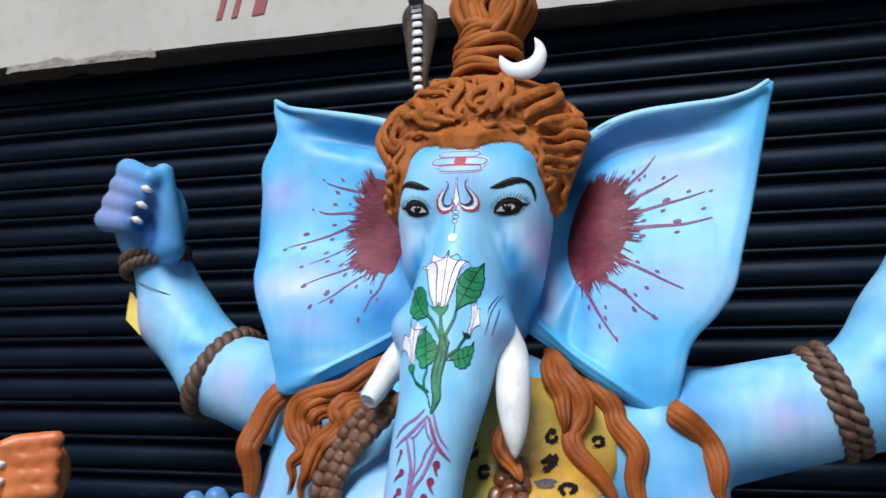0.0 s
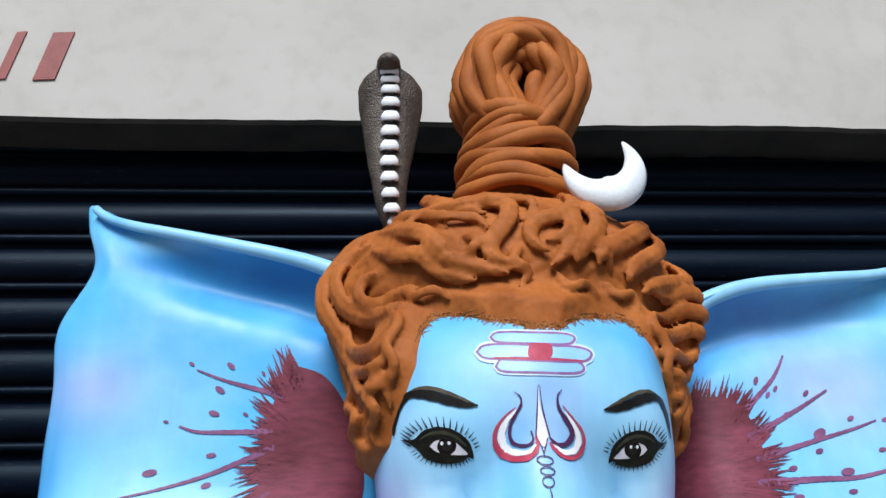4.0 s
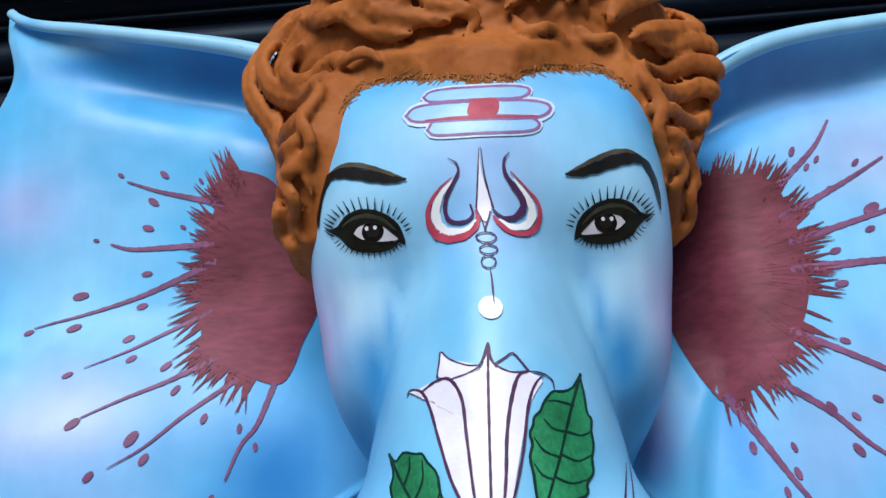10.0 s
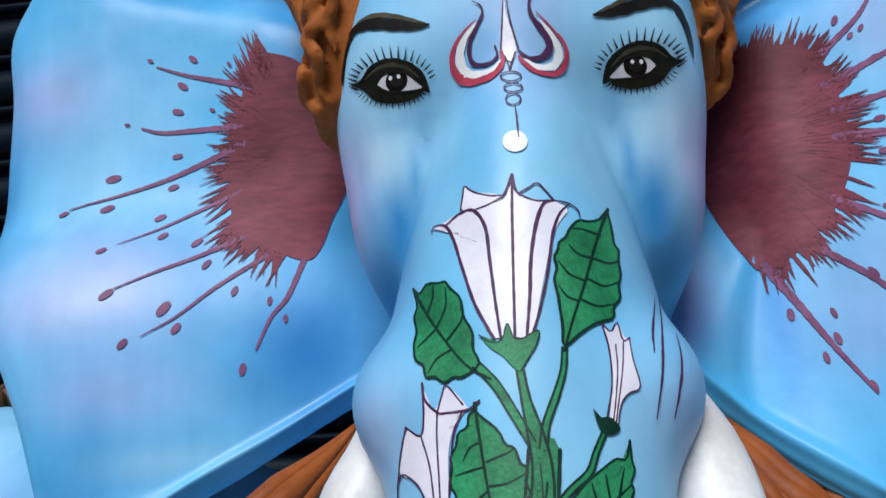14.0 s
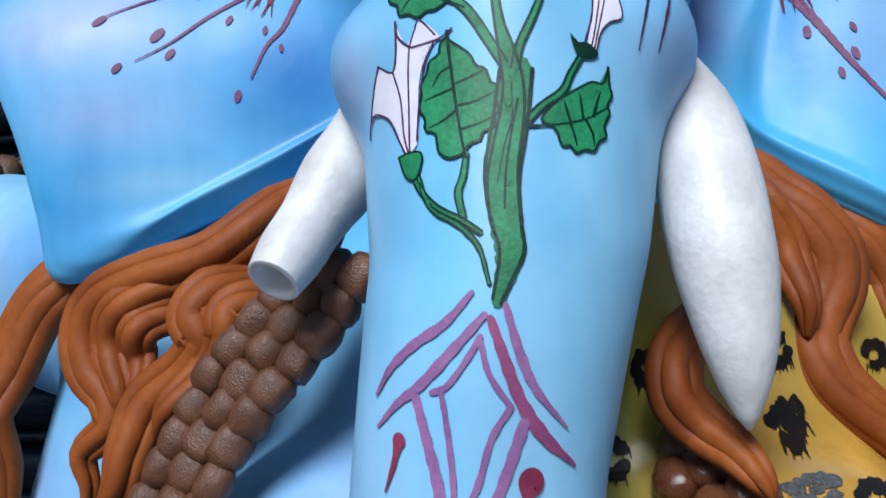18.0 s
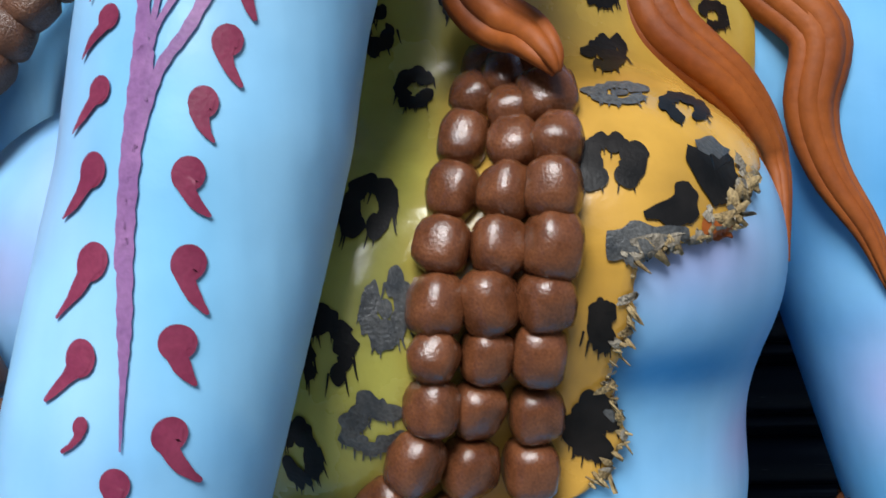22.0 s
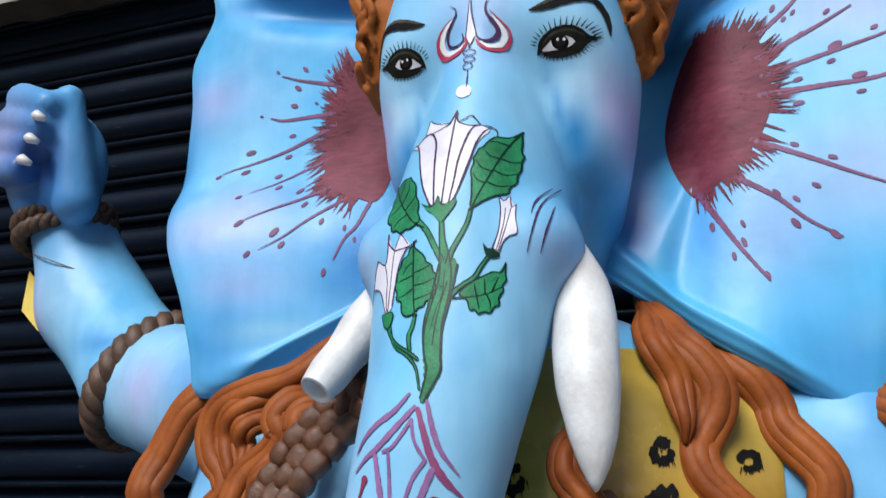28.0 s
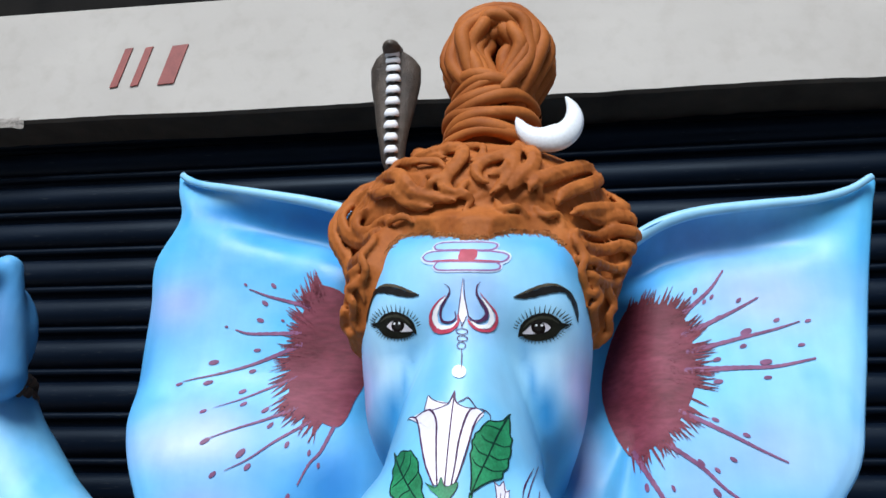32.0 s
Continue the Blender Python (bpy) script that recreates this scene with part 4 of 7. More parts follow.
def press(way, radii, k):
    """Presses one strand of clay onto the hair, softly joined to what lies there."""
    lo = np.floor((way.min(0) - radii.max() - 0.012 - HAIR_LO) / HAIR_STEP).astype(int).clip(0)
    hi = np.ceil((way.max(0) + radii.max() + 0.012 - HAIR_LO) / HAIR_STEP).astype(int)
    box = tuple(slice(p, q) for p, q in zip(lo, hi))
    block = hair[box]
    P = np.stack(np.meshgrid(*(HAIR_LO[i] + HAIR_STEP * (lo[i] + np.arange(block.shape[i])) for i in range(3)), indexing="ij"), -1)
    d = np.full(block.shape, 9.0)
    for i in range(len(way) - 1):
        d = np.minimum(d, cone(P, way[i], way[i + 1], radii[i], radii[i + 1]))
    hair[box] = smin(block, d, k)


def curl(r, strands, *pts):
    """A wavy lock of a few strands that lies on the crown, its way given as x and z seen from the street."""
    n = 26
    way, ups = [], []
    for x, z in spline(pts, n):
        hit, nor, _, _ = crown.ray_cast(Vector((x, 1.0, z)), Vector((0, 1, 0)))
        if hit is None:
            hit, nor, _, _ = crown.find_nearest(Vector((x, 1.40, z)))
        way.append(tuple(hit))
        ups.append(tuple(((hit - Vector(CAP_C)).normalized() + Vector((0, -0.4, 0))).normalized()))
    way, ups = np.array(way), np.array(ups)
    for i in range(3):
        way[:, i] = np.convolve(np.pad(way[:, i], 2, mode="edge"), np.ones(5) / 5, "valid")
    t = np.linspace(0, 1, n)
    tan = np.gradient(way, axis=0)
    side = np.cross(tan, ups)
    side /= np.linalg.norm(side, axis=1)[:, None] + 1e-9
    taper = np.clip(1.25 - t ** 4, 0.35, 1) * np.clip(0.35 + 4 * t, 0, 1)
    lift = r * (0.45 + 0.70 * np.sin(math.pi * t) + 0.35 * np.sin(3 * math.pi * t + 200 * r + strands))
    for k in range(strands):
        o = (k - (strands - 1) / 2) / max(1, (strands - 1) / 2)
        off = side * (o * r * 0.72 * taper)[:, None] + ups * (lift + r * 0.30 * (1 - abs(o)))[:, None]
        press(way + off, r * (0.50 if strands > 2 else 0.62) * taper * (1 + 0.12 * np.sin(5 * t + 2 * k)), 0.0012)


curl(0.0068, 3, (-0.324, 1.968), (-0.282, 1.976), (-0.273, 1.947), (-0.286, 1.921), (-0.310, 1.914), (-0.322, 1.903), (-0.319, 1.884), (-0.304, 1.877))
curl(0.0075, 3, (-0.422, 1.957), (-0.395, 1.935), (-0.363, 1.939), (-0.337, 1.931), (-0.339, 1.910), (-0.354, 1.894), (-0.359, 1.879), (-0.346, 1.868), (-0.330, 1.859))
curl(0.0065, 3, (-0.378, 1.992), (-0.403, 1.989), (-0.407, 1.978), (-0.400, 1.955), (-0.374, 1.932), (-0.355, 1.921))
curl(0.0078, 3, (-0.460, 1.934), (-0.428, 1.915), (-0.408, 1.900), (-0.399, 1.884), (-0.386, 1.871), (-0.363, 1.865), (-0.340, 1.856))
curl(0.0068, 3, (-0.464, 1.910), (-0.439, 1.888), (-0.416, 1.884), (-0.406, 1.871), (-0.386, 1.859), (-0.367, 1.853))
curl(0.0058, 2, (-0.452, 1.970), (-0.423, 1.940), (-0.393, 1.920), (-0.365, 1.917), (-0.357, 1.902))
curl(0.0065, 3, (-0.290, 1.982), (-0.262, 1.972), (-0.281, 1.927), (-0.279, 1.902), (-0.293, 1.877), (-0.309, 1.863))
curl(0.0078, 3, (-0.244, 1.975), (-0.263, 1.936), (-0.258, 1.910), (-0.274, 1.886), (-0.285, 1.867))
curl(0.0085, 3, (-0.221, 1.967), (-0.205, 1.956), (-0.196, 1.939), (-0.231, 1.901), (-0.255, 1.886), (-0.265, 1.867))
curl(0.0075, 3, (-0.197, 1.946), (-0.186, 1.932), (-0.190, 1.907), (-0.212, 1.887), (-0.228, 1.872), (-0.234, 1.858))
curl(0.0075, 3, (-0.177, 1.927), (-0.160, 1.910), (-0.145, 1.894), (-0.176, 1.877), (-0.205, 1.864), (-0.222, 1.851))
curl(0.0068, 3, (-0.131, 1.888), (-0.136, 1.875), (-0.162, 1.871), (-0.184, 1.860), (-0.206, 1.857))
curl(0.0068, 3, (-0.124, 1.869), (-0.140, 1.854), (-0.165, 1.853), (-0.184, 1.843), (-0.216, 1.831))
curl(0.0065, 3, (-0.125, 1.848), (-0.148, 1.834), (-0.167, 1.835), (-0.203, 1.811), (-0.217, 1.815))
curl(0.0061, 2, (-0.135, 1.825), (-0.155, 1.812), (-0.192, 1.800), (-0.207, 1.793), (-0.214, 1.798))
curl(0.0058, 2, (-0.146, 1.804), (-0.186, 1.779), (-0.200, 1.780), (-0.210, 1.774))
curl(0.0051, 2, (-0.182, 1.770), (-0.197, 1.760), (-0.206, 1.761))
curl(0.0085, 3, (-0.445, 1.960), (-0.480, 1.939), (-0.505, 1.909), (-0.506, 1.870), (-0.495, 1.841), (-0.481, 1.815), (-0.473, 1.784), (-0.466, 1.758))
curl(0.0078, 3, (-0.459, 1.917), (-0.486, 1.908), (-0.491, 1.877), (-0.480, 1.852), (-0.458, 1.838), (-0.445, 1.836), (-0.431, 1.845))
curl(0.0065, 3, (-0.456, 1.880), (-0.471, 1.875), (-0.468, 1.857), (-0.451, 1.848), (-0.434, 1.855), (-0.415, 1.855))
curl(0.0068, 3, (-0.489, 1.847), (-0.481, 1.824), (-0.462, 1.797), (-0.449, 1.798), (-0.440, 1.813))
curl(0.0058, 2, (-0.481, 1.804), (-0.466, 1.780), (-0.453, 1.781), (-0.447, 1.792))
curl(0.0051, 2, (-0.473, 1.772), (-0.463, 1.760), (-0.453, 1.765), (-0.446, 1.775))
curl(0.0051, 2, (-0.329, 1.885), (-0.339, 1.871), (-0.326, 1.859), (-0.336, 1.843))
curl(0.0051, 2, (-0.310, 1.890), (-0.291, 1.897), (-0.284, 1.916), (-0.262, 1.951))
curl(0.0054, 2, (-0.381, 1.899), (-0.368, 1.891), (-0.374, 1.879), (-0.370, 1.866))
curl(0.0051, 2, (-0.422, 1.904), (-0.424, 1.922), (-0.413, 1.929), (-0.390, 1.908))
curl(0.0051, 2, (-0.244, 1.918), (-0.234, 1.905), (-0.252, 1.881), (-0.245, 1.864))
curl(0.0054, 2, (-0.349, 1.955), (-0.322, 1.942), (-0.315, 1.924), (-0.331, 1.912))
curl(0.0056, 2, (-0.447, 1.838), (-0.436, 1.818), (-0.448, 1.799), (-0.438, 1.780), (-0.449, 1.761), (-0.443, 1.742))
curl(0.0056, 2, (-0.206, 1.838), (-0.215, 1.818), (-0.204, 1.799), (-0.212, 1.780), (-0.201, 1.761), (-0.204, 1.742))
for a_, b_ in ((0.0, 1), (-0.653, -1)):
    # sideburns: two wavy locks before each ear
    curl(0.0060, 2, *[(a_ + b_ * x, z) for x, z in ((-0.479, 1.795), (-0.470, 1.779), (-0.481, 1.763), (-0.468, 1.747), (-0.476, 1.731), (-0.464, 1.717), (-0.466, 1.702))])
    curl(0.0055, 2, *[(a_ + b_ * x, z) for x, z in ((-0.462, 1.790), (-0.453, 1.775), (-0.464, 1.760), (-0.453, 1.745), (-0.462, 1.730), (-0.454, 1.714))])
curl(0.0050, 2, (-0.432, 1.862), (-0.424, 1.846), (-0.405, 1.850), (-0.392, 1.838))
curl(0.0050, 2, (-0.300, 1.862), (-0.292, 1.846), (-0.275, 1.852), (-0.262, 1.838))
curl(0.0050, 2, (-0.258, 1.858), (-0.246, 1.844), (-0.232, 1.848), (-0.222, 1.832))

kv, kf = net(hair, HAIR_LO, HAIR_STEP)
kv = settle(carve(kv), kf, 1)
statue.add(kv, kf, HAIR)
rng = random.Random(11)
# short combed hairs where the hair meets the brow
scalp = BVHTree.FromPolygons([tuple(p) for p in np.vstack([kv, cv])], [tuple(int(k) for k in q) for q in kf] + [tuple(int(k) + len(kv) for k in q) for q in cf])
for _ in range(420):
    a = rng.uniform(0.75, math.pi - 0.75)
    r0 = float(np.interp(a, LINE_A, LINE_R))
    lean, ln, start = rng.uniform(-0.07, 0.07), rng.uniform(0.002, 0.005), rng.uniform(-0.001, 0.006)
    pts = []
    for u in (0.0, 0.5, 1.0):
        r, b = r0 + start - ln * u, a + lean * u
        hit, nor, _, _ = scalp.ray_cast(Vector((FACE_C[0] + r * math.cos(b), 0.9, FACE_C[1] + r * math.sin(b))), Vector((0, 1, 0)))
        if hit:
            pts.append(hit + Vector((0, -0.0005, 0)))
    if len(pts) == 3:
        statue.add(*tube([tuple(p) for p in pts], [0.0005, 0.0004, 0.0002], 4, 0.4), FRINGE)


def lock(path, r, strands=3, mat=None, up=(0, -1, 0), flat=0.8):
    """One carved lock: a few grooved strands side by side that meet at the tip."""
    path = np.asarray(path, float)
    n = len(path)
    tan = np.gradient(path, axis=0)
    tan /= np.linalg.norm(tan, axis=1)[:, None] + 1e-12
    side = np.cross(tan, np.broadcast_to(np.asarray(up, float), path.shape))
    side /= np.linalg.norm(side, axis=1)[:, None] + 1e-9
    t = np.linspace(0, 1, n)
    taper = np.clip(1.15 - t ** 3, 0.12, 1) * np.clip(0.12 + 7 * t, 0, 1)
    for k in range(strands):
        o = (k - (strands - 1) / 2) / max(1, strands - 1) * 2
        rr = r * taper * (1.0 if strands == 1 else 0.62 * (1.15 - 0.25 * abs(o)))
        ph = rng.uniform(0, 6)
        off = side * (o * r * 0.72 * taper)[:, None] + np.broadcast_to(np.asarray(up, float), path.shape) * ((r * 0.22) * (1 - abs(o)) + 0.0012 * np.sin(9 * t + ph))[:, None]
        statue.add(*tube(path + off, rr, 7, flat, up=up), mat or HAIR)


def topknot():
    """A wound band of hair with a looped bun above it."""
    c = np.array((-0.312, 1.415))
    for k in range(9):
        z, tilt = 1.982 + 0.0105 * k, rng.uniform(-0.012, 0.014) + 0.006 * k / 9
        rx, ry = 0.059 - 0.0011 * k + rng.uniform(-0.0035, 0.0035), 0.054
        pts = []
        for i in range(41):
            a = 2 * math.pi * i / 40
            pts.append((c[0] + rx * math.cos(a), c[1] + ry * math.sin(a), z + tilt * math.cos(a + 0.5) + 0.003 * math.sin(3 * a + k)))
        pts = np.array(pts)
        ups = pts - np.array((c[0], c[1], z))
        statue.add(*tube(pts, 0.0088 * (1 + 0.18 * np.sin(np.arange(41) * 0.4 + 2 * k)), 10, 0.9, up=ups, caps=False), HAIR)
    top = np.array((-0.303, 1.415, 2.114))
    for k in range(8):
        w = k / 7
        hx, hz = 0.014 + 0.054 * w, 0.028 + 0.046 * w
        for layer in (-1, 0, 1):
            pts = []
            for i in range(34):
                a = -0.5 * math.pi + 0.42 + (2 * math.pi - 0.84) * i / 33
                neck = max(0.0, -math.sin(a)) ** 2
                x = top[0] + hx * math.cos(a) * (1 - 0.55 * neck) + 0.003 * math.sin(5 * a + k)
                z = top[2] + hz * math.sin(a) - 0.03 * neck
                y = top[1] - 0.030 * math.cos((w - 0.45) * 2.4) + layer * 0.018 + 0.004 * math.sin(3 * a + 2 * k) + (0.003 if k % 2 else 0)
                if layer > -1:
                    y += 0.012
                pts.append((x, y, z))
            statue.add(*tube(pts, 0.0092 * (1 + 0.16 * np.sin(np.arange(34) * 0.35 + 3 * k)), 9, 1.0), HAIR)
    statue.add(*tube([(-0.325, 1.43, 1.96), (-0.318, 1.43, 2.05), (-0.312, 1.44, 2.10)], [0.055, 0.050, 0.02], 12), HAIR)


topknot()


def crescent():
    c, n = np.array((-0.2370, 1.345, 1.981)), 40
    a0, a1 = radians(-192), radians(58)
    v, f = [], []
    for i in range(n):
        t = i / (n - 1)
        a = a0 + (a1 - a0) * t
        w = 0.0175 * math.sin(math.pi * min(1, max(0, t)) ** 0.9) ** 0.75 + 0.0012
        mid = 0.0408 - w * 0.9
        for j in range(10):
            b = 2 * math.pi * j / 10
            rad = mid + w * math.cos(b)
            v.append((c[0] + rad * math.cos(a), c[1] + 0.55 * w * math.sin(b), c[2] + rad * math.sin(a)))
    for i in range(n - 1):
        for j in range(10):
            k = (j + 1) % 10
            f.append((i * 10 + j, i * 10 + k, (i + 1) * 10 + k, (i + 1) * 10 + j))
    f += [tuple(range(10)), tuple((n - 1) * 10 + j for j in range(10))]
    statue.add(v, f, MOON)


crescent()


def cobra():
    spine = spline([(-0.430, 1.450, 1.945), (-0.444, 1.428, 1.972), (-0.447, 1.421, 2.02), (-0.446, 1.418, 2.07), (-0.446, 1.411, 2.114), (-0.448, 1.404, 2.140)], 30)
    t = np.linspace(0, 1, 30)
    width = np.interp(t, (0, 0.15, 0.35, 0.55, 0.72, 0.85, 0.94, 1), (0.011, 0.013, 0.019, 0.028, 0.035, 0.0355, 0.027, 0.010))
    v, f = [], []
    for i in range(30):
        for j in range(14):
            b = 2 * math.pi * j / 14
            v.append((spine[i][0] + width[i] * math.cos(b), spine[i][1] + min(0.010, width[i]) * math.sin(b) + 0.010 * abs(math.cos(b)) ** 2 * (width[i] - 0.012) / 0.026, spine[i][2]))
    for i in range(29):
        for j in range(14):
            k = (j + 1) % 14
            f.append((i * 14 + j, i * 14 + k, (i + 1) * 14 + k, (i + 1) * 14 + j))
    f += [tuple(range(14)), tuple(29 * 14 + j for j in range(14))]
    statue.add(v, f, SNAKE)
    hd = surface(lambda P: smin(ell(P, (-0.448, 1.393, 2.137), (0.013, 0.018, 0.009)), ell(P, (-0.448, 1.406, 2.142), (0.014, 0.012, 0.009)), 0.006), (-0.475, 1.364, 2.115), (-0.422, 1.434, 2.160), 0.003)
    statue.add(*hd, SNAKE)
    for k in range(13):
        u = 0.07 + 0.85 * k / 12
        p = spine[int(u * 29)] + (spine[min(29, int(u * 29) + 1)] - spine[int(u * 29)]) * (u * 29 - int(u * 29))
        w, h = 0.0046 + 0.0030 * min(1, u * 2.2), 0.0058 + 0.0012 * min(1, u * 2)
        pts = [(p[0] + w * q, p[1] - 0.0128 + 0.003 * q * q, p[2] + 0.0022 * q * q) for q in (-1, -0.9, -0.5, 0, 0.5, 0.9, 1)]
        statue.add(*tube(pts, [h * 0.8, h, h, h, h, h, h * 0.8], 10, 0.55), WHITE)
        seam = [(a, b - 0.0006, d - h * 0.96) for a, b, d in pts]
        statue.add(*tube(seam, [0.0006, 0.0014, 0.0018, 0.0018, 0.0018, 0.0014, 0.0006], 6), INK)


cobra()


# ---- painted motifs on trunk, brow and ears ----
DROP = grainy("maroon_drop_paint", (0.17, 0.02, 0.055), (0.26, 0.045, 0.09), 60, rough=0.42, bump=0.1, fine=0.12, spec=0.18)
ROOTRED = grainy("root_maroon_paint", (0.20, 0.05, 0.14), (0.30, 0.08, 0.19), 60, rough=0.42, bump=0.1, fine=0.12, spec=0.18)
RAY = grainy("ray_purple_paint", (0.15, 0.05, 0.12), (0.25, 0.10, 0.20), 50, rough=0.45, bump=0.1, fine=0.15, spec=0.18)
PALEWHITE = grainy("pale_halo_paint", (0.44, 0.60, 0.80), (0.58, 0.69, 0.85), 40, rough=0.4, bump=0.1)
LILACPAINT = grainy("lilac_bar_paint", (0.22, 0.47, 0.75), (0.30, 0.53, 0.78), 40, rough=0.4, bump=0.1)


class Brush:
    """Thin coats of paint laid on a surface as it is seen from the street; x and z in millimetres from (X0, 1.5)."""

    def __init__(self, tree):
        self.tree, self.last, self.drop = tree, 1.3, 0.0

    def lay(self, u, v, coat):
        x, z = X0 + u / 1000, 1.5 + (v - self.drop) / 1000
        hit, nor, _, _ = self.tree.ray_cast(Vector((x, 0.4, z)), Vector((0, 1, 0)))
        if hit is None:
            return (x, self.last, z)
        self.last = hit.y
        if nor.y > 0:
            nor = -nor
        return tuple(hit + nor * (0.0008 + 0.00014 * coat))

    def line(self, mat, width, *pts, lay=2, flip=1):
        pts = np.array(pts, float)
        pts[:, 0] *= flip
        ln = np.linalg.norm(np.diff(pts, axis=0), axis=1).sum()
        n = int(max(5, min(60, ln / 2.2)))
        c = spline(pts, n)
        w = np.interp(np.linspace(0, 1, n), np.linspace(0, 1, len(width)), width) if isinstance(width, tuple) else np.full(n, float(width))
        w = w * (1 + 0.10 * np.sin(np.arange(n) * 1.7 + pts[0, 0]))
        t = np.gradient(c, axis=0)
        t /= np.linalg.norm(t, axis=1)[:, None] + 1e-9
        s = np.stack([-t[:, 1], t[:, 0]], 1)
        c = np.vstack([c[0] - t[0] * w[0] * 0.4, c, c[-1] + t[-1] * w[-1] * 0.4])
        w = np.r_[w[0] * 0.5, w, w[-1] * 0.5]
        s = np.vstack([s[0], s, s[-1]])
        m = 5 if w.max() > 4 else 3
        V = [self.lay(*(c[i] + s[i] * w[i] * 0.5 * k), lay) for i in range(len(c)) for k in np.linspace(-1, 1, m)]
        F = [(i * m + j, i * m + j + 1, (i + 1) * m + j + 1, (i + 1) * m + j) for i in range(len(c) - 1) for j in range(m - 1)]
        statue.add(V, F, mat)

    def blob(self, mat, *pts, lay=1, flip=1, fine=3):
        p = np.array(pts, float)
        p[:, 0] *= flip
        p = spline(np.vstack([p, p[:1]]), max(24, fine * len(p)))[:-1]
        area = p[:, 0] * np.roll(p[:, 1], -1) - np.roll(p[:, 0], -1) * p[:, 1]
        c = ((p + np.roll(p, -1, 0)) * area[:, None]).sum(0) / (3 * area.sum()) if abs(area.sum()) > 1e-6 else p.mean(0)
        n, rings = len(p), 5
        V = [self.lay(*(c + (p[i] - c) * (1 - r / rings)), lay) for r in range(rings) for i in range(n)] + [self.lay(*c, lay)]
        F = [(r * n + i, r * n + (i + 1) % n, (r + 1) * n + (i + 1) % n, (r + 1) * n + i) for r in range(rings - 1) for i in range(n)]
        F += [((rings - 1) * n + i, (rings - 1) * n + (i + 1) % n, rings * n) for i in range(n)]
        statue.add(V, F, mat)

    def dot(self, mat, c, r, aspect=1.0, turn=0.0, lay=1, flip=1):
        a, pts = radians(turn), []
        for k in range(12):
            b = 2 * math.pi * k / 12
            q = r * (1 + 0.03 * math.sin(2 * b + c[0]))
            u, v = q * math.cos(b), q * aspect * math.sin(b)
            pts.append((c[0] * flip + u * math.cos(a) - v * math.sin(a), c[1] + u * math.sin(a) + v * math.cos(a)))
        self.blob(mat, *pts, lay=lay, fine=2)

    def brushed_edge(self, mat, pts, out, count, length, seed, lay=2):
        """Dry-brush hairs that leave the edge of a patch."""
        r = random.Random(seed)
        p = spline(np.array(pts, float), 200)
        for k in range(count):
            i = r.randrange(2, 198)
            q, d = p[i], p[i] - np.array(out, float)
            d = d / np.linalg.norm(d)
            ln, side = length * r.uniform(0.35, 1.0), r.uniform(-0.25, 0.25)
            e = np.array((d[0] - side * d[1], d[1] + side * d[0]))
            self.line(mat, (0.5, r.uniform(2.5, 5), r.uniform(1.5, 3), 0.4), tuple(q - d * r.uniform(14, 40)), tuple(q - d * 3), tuple(q + e * ln * 0.4), tuple(q + e * ln), lay=lay)


face = Brush(canvas(cv, cf))
# the white trumpet flower
face.blob(PETAL, (-51.7, 101.1), (-45.1, 102.5), (-32.5, 106.7), (-18.3, 107.6), (-9.4, 110.8), (-5.8, 123.7), (-2.8, 111.4), (7.4, 107.8), (15.7, 106.5), (22.2, 102.2), (18.6, 96.5), (14.3, 89.1), (9.8, 75.2), (4.8, 55.5), (-1.6, 33.9), (-10.1, 33.6), (-20.3, 34.1), (-24.5, 43.4), (-29.5, 57.4), (-34.5, 75), (-38.2, 87.8), (-43.6, 98.5), lay=1)
face.blob(PETAL, (-31.7, 121.4), (-26.9, 117), (-10.7, 111.4), (-18.3, 107.6), (-33, 106.9), lay=1)
face.line(PLUM, (0.7, 1.7, 1.7, 1.5), (-52.7, 99.3), (-50.5, 102.3), (-43.6, 100.4), (-39, 91.1), (-34.5, 73.6), (-28.9, 53.3), (-23.4, 40.8), (-19.9, 33.5), lay=2)
face.line(PLUM, (1, 2, 1.7, 1.5), (-43.6, 100.4), (-35.2, 105.3), (-27.3, 105.4), (-21.3, 94.3), (-19.7, 74.3), (-17.9, 50), (-16.4, 33.6), lay=2)
face.line(PLUM, 1, (-34.4, 107.4), (-32.9, 116.2), (-31.7, 121.9), (-26.9, 117), (-18.1, 112.7), (-10.6, 111.7), lay=2)
face.line(PLUM, (0.8, 2, 0.8, 2, 0.8), (-11.7, 110.7), (-7.9, 116.6), (-5.5, 124.9), (-4.8, 116.1), (-1.9, 110.1), lay=2)
face.line(PLUM, 1.5, (-5.7, 122.2), (-7.1, 94.5), (-8.3, 64.4), (-9.6, 32.8), lay=2)
face.line(PLUM, 1, (-27.3, 105.4), (-18.3, 107.6), (-10.7, 111.1), lay=2)
face.line(PLUM, (1.3, 1, 0.8), (-2.8, 112), (1.4, 108.9), (7.3, 106.9), (14.6, 107.1), (23.1, 105.8), (27.6, 102), (28.2, 97.6), lay=2)
face.line(PLUM, 1, (-2, 112.5), (3.1, 115.4), (7.3, 117.9), (11.4, 113.2), (15.3, 107.1), lay=2)
face.line(PLUM, (1.2, 2.2, 1.9, 1.5), (15.3, 107.1), (9.6, 104.8), (5.1, 93.4), (1.1, 74.2), (-1, 53.3), (-3.8, 33.5), lay=2)
face.line(PLUM, (0.7, 1.7, 1.4, 1.2), (23, 105.2), (17.6, 99.2), (13.1, 87.6), (9.3, 68.4), (4.6, 50.4), (-1.1, 33.8), lay=2)
